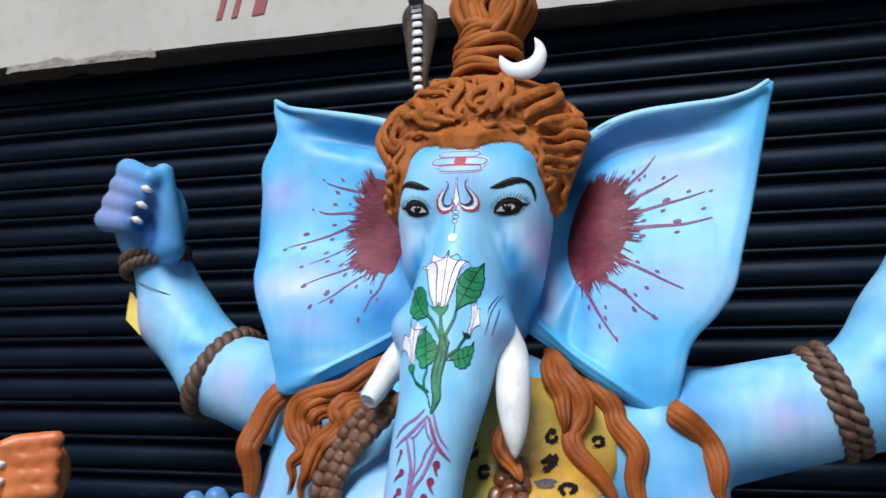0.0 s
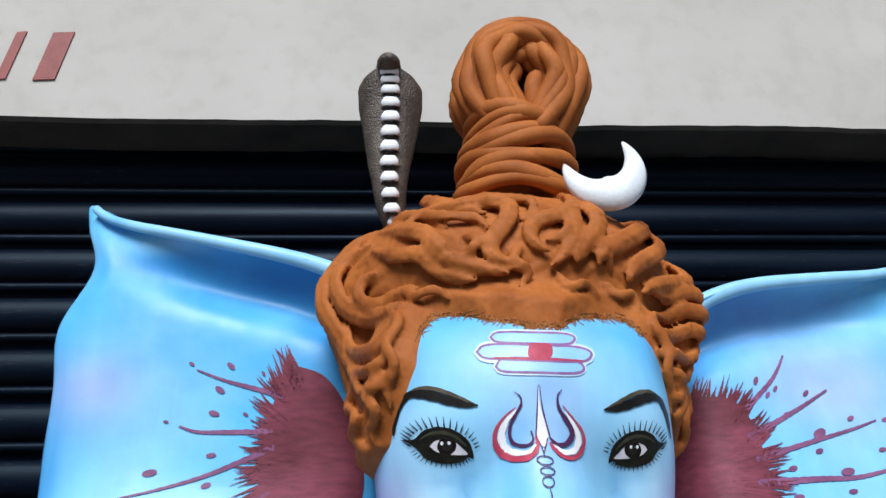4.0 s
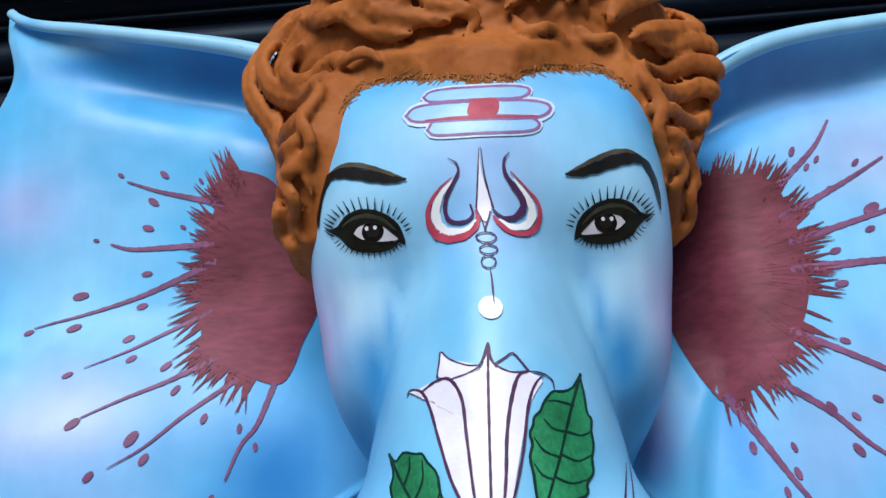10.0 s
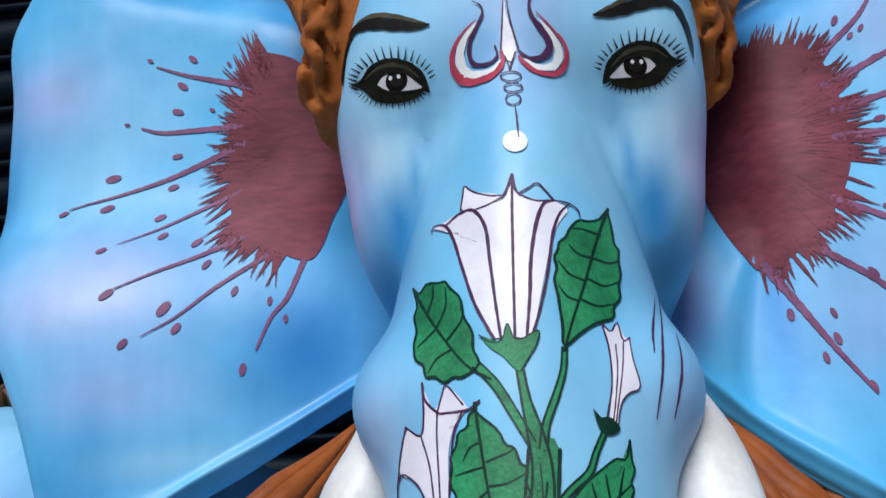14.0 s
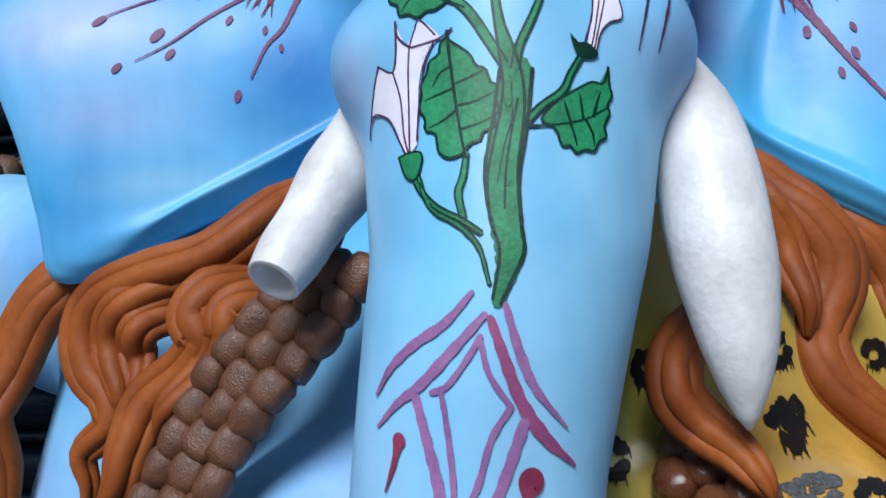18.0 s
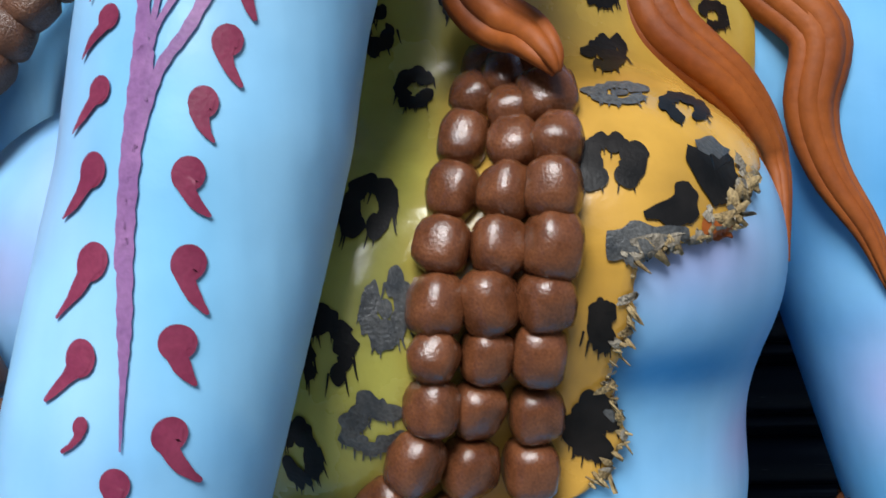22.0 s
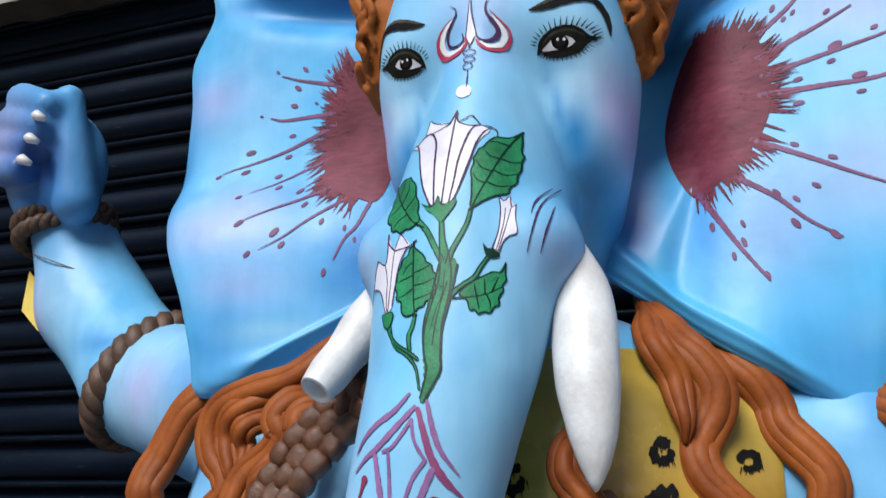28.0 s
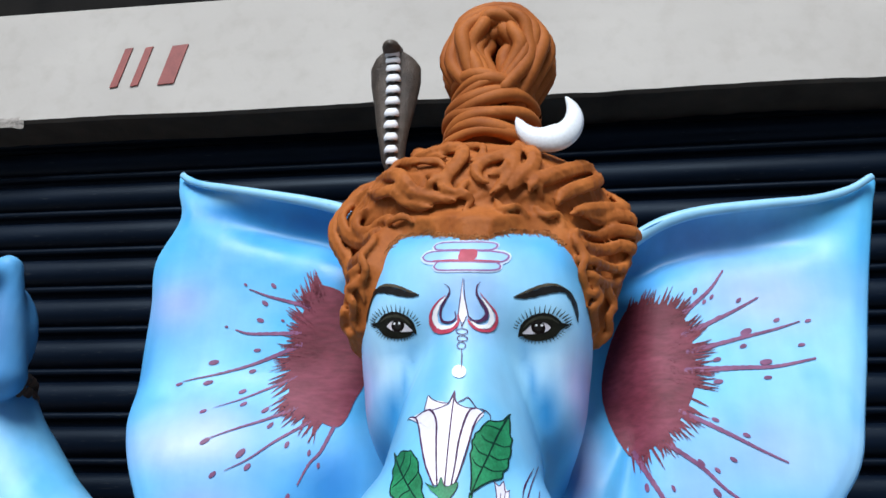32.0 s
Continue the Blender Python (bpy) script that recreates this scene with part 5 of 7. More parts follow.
# leaves and stems
face.line(LEAF, (2.9, 4.2, 7.5, 9.6, 11.3, 13, 13.8, 11.7), (-8.4, 17.9), (-6.4, 2.6), (-3.7, -11), (-1.4, -26.4), (-2, -41.1), (-4.7, -55.2), (-6.8, -69), (-6.6, -82.4), (-5.2, -94.3), lay=1)
face.line(LEAFLINE, 1.3, (-9.9, 17.7), (-8.5, 2.3), (-7, -11.6), (-5.7, -26.7), (-7.2, -40.6), (-10.3, -54.4), (-13.1, -68.7), (-12.9, -83), (-10.5, -95.1), lay=2)
face.line(LEAFLINE, 1.3, (-6.8, 18.1), (-4.4, 3), (-0.3, -10.3), (3, -26.1), (3.1, -41.6), (1, -56.1), (-0.6, -69.3), (-0.2, -81.8), (0.2, -93.5), lay=2)
face.line(LEAFLINE, (0.6, 0.8, 0.4), (-2, -26.4), (-2.1, -43.2), (-6, -57.1), (-9, -72.8), lay=2)
face.line(LEAF, (3.9, 4.4, 3.9), (-29.4, 21.5), (-20.3, 10.8), (-12.2, -3.7), (-4.9, -17.5), lay=1)
face.line(LEAFLINE, 0.9, (-30.9, 20.2), (-22, 9.6), (-14, -4.8), (-6.6, -18.5), lay=2)
face.line(LEAFLINE, 0.9, (-27.9, 22.8), (-18.6, 12.1), (-10.4, -2.7), (-3.3, -16.6), lay=2)
face.line(LEAF, (2.2, 3.1, 4), (13.7, 26.9), (11.9, 15.5), (7.7, 4.1), (2, -9.1), (-0.1, -20), lay=1)
face.line(LEAFLINE, 1.1, (12.6, 27), (10.7, 15.8), (6.3, 4.7), (0.4, -8.6), (-1.9, -19.7), lay=2)
face.line(LEAFLINE, 1.1, (14.8, 26.8), (13.2, 15.2), (9.1, 3.5), (3.6, -9.6), (1.8, -20.3), lay=2)
face.line(LEAF, (3, 3, 2.1), (3.3, -46.5), (10.6, -38.7), (19.5, -31.7), (23.5, -23.2), (28.9, -13.4), lay=1)
face.line(LEAFLINE, 1.1, (4.3, -47.5), (11.5, -39.8), (20.7, -32.6), (24.7, -23.7), (29.9, -13.9), lay=2)
face.line(LEAFLINE, 1.1, (2.2, -45.6), (9.6, -37.6), (18.4, -30.7), (22.4, -22.7), (27.9, -12.9), lay=2)
face.line(LEAF, (2, 3.3, 2.9), (-22, -58.3), (-23.5, -68.2), (-25.8, -75.9), (-23.9, -86.5), lay=1)
face.line(LEAFLINE, 0.8, (-23.1, -58.1), (-25, -68), (-27.4, -75.9), (-25.3, -86.7), lay=2)
face.line(LEAFLINE, 0.8, (-21, -58.4), (-22.2, -68.5), (-24.3, -75.9), (-22.5, -86.3), lay=2)
face.line(LEAF, (2.1, 2.5, 2.1), (-46.5, -65.3), (-42.3, -73.6), (-35.2, -81.5), (-25.1, -87.4), (-16.5, -93.8), lay=1)
face.line(LEAFLINE, 1, (-47.6, -65.9), (-43.4, -74.1), (-36, -82.3), (-25.8, -88.3), (-17.2, -94.5), lay=2)
face.line(LEAFLINE, 1, (-45.5, -64.9), (-41.4, -73), (-34.4, -80.6), (-24.4, -86.6), (-15.8, -93.2), lay=2)
face.blob(LEAF, (-27.1, 35.7), (-21.6, 31.7), (-15.8, 32.7), (-12.9, 40.6), (-10.1, 32.9), (-5.7, 32.4), (1.9, 36), (0.4, 29.1), (-4.1, 22.3), (-7.8, 16.7), (-11, 18.2), (-16.2, 24.5), (-21.7, 28.8), lay=3)
face.line(LEAFLINE, 0.7, (-27.1, 35.7), (-21.6, 31.7), (-15.8, 32.7), (-12.9, 40.6), (-10.1, 32.9), (-5.7, 32.4), (1.9, 36), (0.4, 29.1), (-4.1, 22.3), (-7.8, 16.7), lay=4)
face.blob(LEAF, (44.2, 104.8), (38.6, 97.7), (31.9, 95.5), (27, 95.7), (21.6, 89.5), (19.3, 85.1), (15.7, 82.1), (14.8, 77.9), (12.6, 73.8), (13.6, 68.3), (11.8, 62.6), (12.3, 56.6), (12.9, 52.7), (13.2, 45), (13.7, 37.5), (13.5, 27.4), (21.2, 33.1), (30.9, 38.9), (39.5, 41.4), (40.4, 47.5), (44.5, 52.1), (44.6, 59.2), (46.7, 66.2), (46.5, 74), (47.7, 80.3), (45.5, 84.1), (45.4, 94.8), lay=1)
face.line(LEAFLINE, 1.5, (44.2, 104.8), (38.6, 97.7), (31.9, 95.5), (27, 95.7), (21.6, 89.5), (19.3, 85.1), (15.7, 82.1), (14.8, 77.9), (12.6, 73.8), (13.6, 68.3), (11.8, 62.6), (12.3, 56.6), (12.9, 52.7), (13.2, 45), (13.7, 37.5), (13.5, 27.4), (21.2, 33.1), (30.9, 38.9), (39.5, 41.4), (40.4, 47.5), (44.5, 52.1), (44.6, 59.2), (46.7, 66.2), (46.5, 74), (47.7, 80.3), (45.5, 84.1), (45.4, 94.8), (44.2, 104.8), lay=2)
face.line(LEAFLINE, (1.9, 1.5, 1.2), (44.9, 105.9), (35.8, 84.4), (27.2, 60.9), (19.7, 42.6), (13.3, 25), lay=2)
face.line(LEAFLINE, (1.5, 1.3, 0.8), (37.9, 87.8), (29, 90.4), (24.1, 90.6), lay=2)
face.line(LEAFLINE, (1.5, 1.2, 0.7), (32.1, 73.7), (25.1, 75.7), (20.8, 81), lay=2)
face.line(LEAFLINE, (1.4, 1.2, 0.7), (27.2, 60.9), (19.4, 64.5), (14.6, 71.7), lay=2)
face.line(LEAFLINE, (1.4, 1.2, 0.7), (22.7, 50.2), (17.2, 52.7), (13.7, 58.4), lay=2)
face.line(LEAFLINE, (1.5, 1.3, 0.8), (32.6, 73.7), (40.5, 71.5), (46.2, 73.5), lay=2)
face.line(LEAFLINE, (1.5, 1.2, 0.7), (28.1, 62.3), (36.5, 58.5), (45.1, 61.3), lay=2)
face.line(LEAFLINE, (1.4, 1.2, 0.7), (23.3, 51.5), (31.9, 47.6), (41.1, 48.9), lay=2)
face.blob(LEAF, (-63.7, 67.8), (-60.7, 57.2), (-62.4, 50.1), (-60.6, 41.8), (-61.8, 34.6), (-60.9, 26.5), (-56.6, 23.2), (-55.3, 17.2), (-50.5, 16.9), (-45.7, 13.7), (-40.9, 16), (-36.1, 15.7), (-27.7, 21.2), (-30.4, 29), (-30.2, 35.5), (-31.1, 39.5), (-34.7, 46.7), (-35.9, 56.2), (-41.2, 62.5), (-43.8, 66.7), (-47.8, 66.9), (-55, 68), (-59.4, 63.5), lay=1)
face.line(LEAFLINE, 1.4, (-63.7, 67.8), (-60.7, 57.2), (-62.4, 50.1), (-60.6, 41.8), (-61.8, 34.6), (-60.9, 26.5), (-56.6, 23.2), (-55.3, 17.2), (-50.5, 16.9), (-45.7, 13.7), (-40.9, 16), (-36.1, 15.7), (-27.7, 21.2), (-30.4, 29), (-30.2, 35.5), (-31.1, 39.5), (-34.7, 46.7), (-35.9, 56.2), (-41.2, 62.5), (-43.8, 66.7), (-47.8, 66.9), (-55, 68), (-59.4, 63.5), (-63.7, 67.8), lay=2)
face.line(LEAFLINE, (1.9, 1.4, 1.2), (-63.7, 67.8), (-54.7, 50.5), (-44.2, 34.2), (-33.6, 20.8), (-22.4, 13.5), lay=2)
face.line(LEAFLINE, (1.5, 1.2, 0.7), (-54.7, 50.5), (-51.2, 59.3), (-51.1, 65.9), lay=2)
face.line(LEAFLINE, (1.4, 1.2, 0.7), (-49.3, 41.9), (-44, 52.9), (-43.8, 63.3), lay=2)
face.line(LEAFLINE, (1.4, 1.2, 0.7), (-44.2, 34.2), (-36.5, 43.1), (-35.2, 46.8), lay=2)
face.line(LEAFLINE, (1.4, 1.2, 0.7), (-49.3, 41.9), (-55.6, 36.3), (-59.9, 32.8), lay=2)
face.line(LEAFLINE, (1.4, 1.2, 0.7), (-41.7, 29.7), (-49.2, 25.9), (-54.2, 19.1), lay=2)
face.blob(LEAF, (40.2, -18.6), (37.5, -26.8), (33, -26.5), (29.5, -28.1), (23.8, -31.8), (16.9, -36.8), (10, -44.8), (15.8, -49.2), (18.1, -57.1), (21.6, -57.1), (24, -60.5), (27.7, -58.7), (31.6, -59.3), (33.8, -54.9), (37.1, -52.4), (36.5, -48.1), (37.5, -45.1), (39.4, -40.9), (38.4, -37.7), (40.9, -32.2), (40.1, -27.9), lay=1)
face.line(LEAFLINE, 1.1, (40.2, -18.6), (37.5, -26.8), (33, -26.5), (29.5, -28.1), (23.8, -31.8), (16.9, -36.8), (10, -44.8), (15.8, -49.2), (18.1, -57.1), (21.6, -57.1), (24, -60.5), (27.7, -58.7), (31.6, -59.3), (33.8, -54.9), (37.1, -52.4), (36.5, -48.1), (37.5, -45.1), (39.4, -40.9), (38.4, -37.7), (40.9, -32.2), (40.1, -27.9), (40.2, -18.6), lay=2)
face.line(LEAFLINE, (1.5, 1.1, 0.8), (4, -48), (9.7, -47.9), (18.1, -47.3), (28.9, -44.7), (38.2, -38.7), lay=2)
face.line(LEAFLINE, (1.3, 1.1, 0.6), (22.3, -46.5), (20.8, -40.2), (20.2, -36.3), lay=2)
face.line(LEAFLINE, (1.3, 1.1, 0.6), (27.8, -45.1), (27.3, -38.4), (26.9, -33), lay=2)
face.line(LEAFLINE, (1.3, 1.1, 0.6), (32.2, -43.2), (34.1, -36.4), (35.9, -31.1), lay=2)
face.line(LEAFLINE, (1.3, 1.1, 0.6), (22.2, -46.9), (23.7, -52.8), (24.4, -57.2), lay=2)
face.line(LEAFLINE, (1.3, 1.1, 0.6), (28.8, -45.1), (31.3, -51.1), (31.8, -56.8), lay=2)
face.blob(LEAF, (-30.9, -0.7), (-34, -3.4), (-34.6, -8.3), (-39.3, -11.1), (-40.4, -16.7), (-43.4, -22), (-42.8, -27.5), (-44.1, -34), (-41.1, -39), (-40.8, -44.9), (-36, -47.3), (-34.6, -55.7), (-30, -59.6), (-23.7, -58.2), (-20.3, -54), (-16.2, -53), (-14.5, -49), (-9.6, -47.2), (-9.5, -41.7), (-6.9, -39.8), (-9, -34.4), (-7.8, -28.1), (-11, -25.8), (-13.2, -19.1), (-17.3, -17.1), (-20.2, -10.8), (-26.6, -5.1), lay=1)
face.line(LEAFLINE, 1.3, (-30.9, -0.7), (-34, -3.4), (-34.6, -8.3), (-39.3, -11.1), (-40.4, -16.7), (-43.4, -22), (-42.8, -27.5), (-44.1, -34), (-41.1, -39), (-40.8, -44.9), (-36, -47.3), (-34.6, -55.7), (-30, -59.6), (-23.7, -58.2), (-20.3, -54), (-16.2, -53), (-14.5, -49), (-9.6, -47.2), (-9.5, -41.7), (-6.9, -39.8), (-9, -34.4), (-7.8, -28.1), (-11, -25.8), (-13.2, -19.1), (-17.3, -17.1), (-20.2, -10.8), (-26.6, -5.1), (-30.9, -0.7), lay=2)
face.line(LEAFLINE, (1.7, 1.3, 1.1), (-30.7, 2.7), (-29.1, -13.4), (-26.7, -33.2), (-24.3, -50.2), (-22.1, -60.4), lay=2)
face.line(LEAFLINE, (1.3, 1.1, 0.6), (-28.6, -15.7), (-33.8, -17.8), (-37.3, -23.7), lay=2)
face.line(LEAFLINE, (1.3, 1.1, 0.6), (-27.5, -26.7), (-35.4, -28.7), (-41, -30.3), lay=2)
face.line(LEAFLINE, (1.3, 1.1, 0.6), (-26.4, -37.5), (-32.5, -41.7), (-39.2, -44), lay=2)
face.line(LEAFLINE, (1.3, 1.1, 0.6), (-26.4, -24.6), (-17.5, -21.4), (-13.8, -19.5), lay=2)
face.line(LEAFLINE, (1.3, 1.1, 0.6), (-25.7, -35.4), (-17.2, -34.3), (-9.2, -30.6), lay=2)
face.line(LEAFLINE, (1.2, 1, 0.6), (-24.6, -47), (-15.7, -44.8), (-8.7, -41.8), lay=2)
face.line(LEAF, (12.7, 16.1, 14.6, 11.7, 11.2, 4.9), (0.8, -20.4), (-3.6, -46), (-6.9, -70.6), (-6.9, -89.7), (-5.3, -104.9), (-10.6, -123.1), lay=1)
face.line(LEAFLINE, 1.5, (-6.8, -19.6), (-10.6, -45.3), (-14.3, -67.1), (-12.4, -88.7), (-9, -102.2), (-12.4, -121.5), lay=2)
face.line(LEAFLINE, 1.7, (7.2, -20.8), (4.2, -46.6), (-0.1, -71.1), (0.2, -90.2), (0.8, -102.8), (-4.7, -114.7), (-9.2, -123.6), lay=2)
face.line(LEAFLINE, 1, (0.5, -34.9), (-4.8, -62.6), (-6.5, -84), lay=2)
face.line(LEAFLINE, (2.4, 2.9, 2.9, 1.9), (-44.9, -64.2), (-38.2, -81), (-25.4, -90.4), (-17.4, -100.2), (-13.6, -115.3), lay=1)
face.line(LEAF, (1, 1.2, 0.7), (-44.9, -64.2), (-38.2, -81), (-25.4, -90.4), (-17.4, -100.2), (-13.6, -115.3), lay=2)
# small flowers
face.blob(PETAL, (32.8, 38.3), (37.4, 33.8), (41.4, 37.9), (44, 31.1), (46.2, 29.9), (47.1, 19.7), (48.3, 6.7), (43, 3.4), (38, -2.1), (34.6, -12.3), (31.5, -10.1), (35, 8.2), (35.2, 24.9), lay=1)
face.line(PLUM, 0.9, (33.2, 38.3), (35.4, 24.9), (34.8, 8.2), (30.6, -7.4), lay=2)
face.line(PLUM, 0.9, (33.2, 38.3), (37.4, 34.1), (41.1, 39.2), (42.9, 29.4), (46.6, 30.7), lay=2)
face.line(PLUM, 0.7, (38.9, 27.4), (38.4, 15.2), (35.4, -1), (33.1, -10.1), lay=2)
face.line(PLUM, 0.7, (43, 28.7), (40.9, 15.1), (36.9, -1), (34.1, -12.3), lay=2)
face.line(PLUM, 0.7, (46.2, 30.4), (46.7, 19.7), (48.5, 6.5), (42.5, 3.4), (38, -2.1), (34.9, -13.4), lay=2)
face.blob(LEAFLINE, (24.1, -2.8), (26.3, -7.3), (31.8, -7.4), (36.3, -12.7), (32, -15.7), (27.7, -14.5), (25.5, -10), lay=3)
face.blob(PETAL, (-57.4, 13.3), (-50.9, 0.7), (-44.6, 11.6), (-34.2, 0.9), (-37.8, -1), (-42.8, -11.9), (-44.8, -25.2), (-44.5, -48.9), (-50.9, -53.8), (-55.6, -41.8), (-61.9, -32.3), (-70.6, -29.1), (-69.3, -20.1), (-65.6, -8), (-58.6, -11.1), (-56.2, -1), lay=1)
face.line(PLUM, 1.3, (-57.3, 14.3), (-56, 6), (-49.7, -0.6), (-45, -1.2), (-34.4, -0.3), (-28.4, 3.6), lay=2)
face.line(PLUM, 0.9, (-49.7, -0.6), (-50.1, -13.2), (-49.3, -33.5), (-48.6, -52.9), lay=2)
face.line(PLUM, 0.9, (-72.5, -40.8), (-72.2, -33.6), (-68.6, -29.3), (-60.6, -34.7), (-55.6, -44), (-50.9, -53.8), lay=2)
face.line(PLUM, 0.9, (-66.5, -6.7), (-70, -20), (-72.2, -33.6), lay=2)
face.line(PLUM, 1.1, (-66.5, -6.7), (-58.6, -11.1), (-56.8, -1), (-57.3, 13.8), lay=2)
face.line(PLUM, 0.9, (-58.6, -11.1), (-54, -26.4), (-51.8, -44.2), (-49.3, -53.9), lay=2)
face.line(PLUM, 0.9, (-37.1, -1.1), (-41.7, -12), (-44.1, -31.8), (-45, -48.9), lay=2)
face.line(PLUM, 0.9, (-49.7, -0.6), (-47.1, 7.2), (-44.6, 12.1), (-36.5, 2.3), lay=2)
face.blob(LEAF, (-54.1, -55.2), (-48.6, -54), (-42.9, -54.9), (-42.6, -60.5), (-45.5, -67.1), (-50.5, -64.8), lay=3)
face.line(LEAFLINE, 0.9, (-54.1, -55.2), (-48.6, -54), (-42.9, -54.9), (-42.6, -60.5), (-45.5, -67.1), (-50.5, -64.8), (-54.1, -55.2), lay=4)
# whisker strokes beside the tusks
face.line(PLUM, (0.5, 1.5, 0.5), (66.4, 55.9), (59.6, 35.4), (58, 23.4), lay=2)
face.line(PLUM, (0.5, 1.5, 0.5), (70.4, 59.8), (63.6, 30.3), (60.2, 12.1), (54.9, -9.4), lay=2)
face.line(PLUM, (0.5, 1.4, 0.5), (72.6, 33.1), (71.2, 17.4), (67.7, 2.9), (64.1, -9.4), lay=2)
# roots and drops down the trunk
face.line(MAUVE, (2.2, 4.3, 3.9, 1.3), (-20.7, -118.3), (-32.1, -130.3), (-46.3, -139.1), (-56.7, -148.1), (-63.8, -159.1), lay=2)
face.line(MAUVE, (3, 4.6, 3.8, 1.3), (-15.8, -127.7), (-29.6, -141.8), (-43.2, -155.1), (-53.2, -162.2), (-62.7, -171.7), lay=2)
face.line(MAUVE, (2.5, 4.1, 3.3, 1), (-7.4, -123.9), (-2.6, -143.5), (3, -158.1), (13.9, -173.8), lay=2)
face.line(ROOTRED, (3.3, 4.5, 4.9, 5.3, 1), (-13.6, -129.1), (-8.6, -145.5), (-3, -162.4), (5.2, -176.6), (16.1, -188.9), lay=2)
face.line(MAUVE, 2.5, (-17.8, -136.4), (-23, -144.6), (-31.7, -155.5), (-38.4, -158), lay=2)
face.line(MAUVE, 2.4, (-17.8, -138.6), (-14.7, -151.6), (-6.9, -164.3), lay=2)
face.line(MAUVE, (2.6, 2.6, 2), (-6.9, -164.3), (-15, -176.5), (-21.1, -194.6), (-29.8, -209.5), (-32.3, -219.2), lay=2)
face.line(MAUVE, (2.2, 2.6, 2), (-34.4, -156.3), (-31.4, -177.7), (-30, -198.1), (-32.9, -213.3), lay=2)
face.line(MAUVE, (3.5, 4.3, 5.1, 5.9, 5.1, 4.7), (-45.6, -158.1), (-40.3, -176.9), (-35.5, -197.8), (-35.9, -219), (-37.6, -242), (-39.4, -266.2), (-40.4, -290.4), lay=2)
face.line(MAUVE, (4.3, 4.3, 3.9, 1.6), (-2.2, -170.6), (-9.3, -188.8), (-19.1, -210.7), (-28.6, -225.2), (-33.4, -242.2), (-37.4, -260.7), lay=2)
face.dot(DROP, (-52.6, -177), 2.9, 1.12, 0, lay=2)
face.line(DROP, (5, 3.6, 2.2, 0.8), (-52.6, -177), (-53.2, -179.6), (-55.1, -186.9), (-58.7, -196.9), lay=3)
face.dot(DROP, (-49.2, -204.7), 4.4, 1.12, 0, lay=2)
face.line(DROP, (7.6, 5.5, 3.4, 0.8), (-49.2, -204.7), (-50.1, -207.2), (-56, -211.7), (-60.3, -217.8), lay=3)
face.dot(DROP, (-51.1, -230.4), 4.5, 1.12, 0, lay=2)
face.line(DROP, (7.7, 5.6, 3.5, 0.8), (-51.1, -230.4), (-52.6, -232.8), (-57.3, -238.4), (-62.5, -244), lay=3)
face.dot(DROP, (-52, -257.7), 5.4, 1.12, 0, lay=2)
face.line(DROP, (9.3, 6.8, 4.2, 0.8), (-52, -257.7), (-53.3, -260.5), (-58.1, -268), (-63.7, -273.3), lay=3)
face.dot(DROP, (-0.7, -193.3), 4.9, 1.12, 0, lay=2)
face.line(DROP, (8.4, 6.1, 3.7, 1.6), (-0.7, -193.3), (-2.3, -195), (-1.6, -202.1), (0.5, -208.4), lay=3)
face.dot(DROP, (-7.5, -216), 5.0, 1.12, 0, lay=2)
face.line(DROP, (8.5, 6.2, 3.8, 1.5), (-7.5, -216), (-8.8, -218.5), (-7.1, -225.4), (-3.6, -231.6), lay=3)
face.dot(DROP, (-14.6, -237.1), 4.9, 1.12, 0, lay=2)
face.line(DROP, (8.4, 6.1, 3.8, 1.1), (-14.6, -237.1), (-16, -239.2), (-14.2, -246), (-11.5, -250.3), lay=3)
face.dot(DROP, (-19.2, -260.8), 5.3, 1.12, 0, lay=2)
face.line(DROP, (9, 6.6, 4, 1.5), (-19.2, -260.8), (-20.3, -263.4), (-17.4, -270.2), (-13.5, -274.5), lay=3)
face.line(MAUVE, (7.2, 6.8, 5.6, 4.8, 2, 0.6), (-34, -219.4), (-37.1, -251.3), (-38.9, -280.3), (-38.5, -308.5), (-38.5, -326.9), (-38.9, -347.2), lay=2)
face.dot(DROP, (-50.5, -288.1), 5.8, 1.12, 0, lay=2)
face.line(DROP, (9.9, 7.2, 4.4, 1), (-50.5, -288.1), (-51.9, -291), (-56.3, -298.4), (-62.6, -305.7), lay=3)
face.dot(DROP, (-52.6, -318.5), 5.4, 1.12, 0, lay=2)
face.line(DROP, (9.2, 6.7, 4.1, 1.6), (-52.6, -318.5), (-53.5, -320.9), (-58.7, -326.4), (-64.3, -331.4), lay=3)
face.dot(DROP, (-51.3, -339.2), 2.6, 1.12, 0, lay=2)
face.line(DROP, (4.4, 3.2, 2, 1.6), (-51.3, -339.2), (-51.1, -341), (-53.3, -344.5), (-56.7, -346.7), lay=3)
face.dot(DROP, (-40.6, -357.3), 4.5, 1.12, 0, lay=2)
face.line(DROP, (7.7, 5.6, 3.4, 1.2), (-40.6, -357.3), (-41.2, -359.5), (-41.3, -368.7), (-42.7, -380.7), lay=3)
face.dot(DROP, (-19.8, -289.7), 5.4, 1.12, 0, lay=2)
face.line(DROP, (9.2, 6.7, 4.1, 1.6), (-19.8, -289.7), (-21.2, -292.3), (-18.6, -299.9), (-14.9, -306.1), lay=3)
face.dot(DROP, (-23, -314.9), 5.4, 1.12, 0, lay=2)
face.line(DROP, (9.2, 6.7, 4.1, 1.5), (-23, -314.9), (-23.7, -317.5), (-21.1, -324.2), (-18.5, -328.5), lay=3)
face.dot(DROP, (-25.4, -343.5), 5.0, 1.12, 0, lay=2)
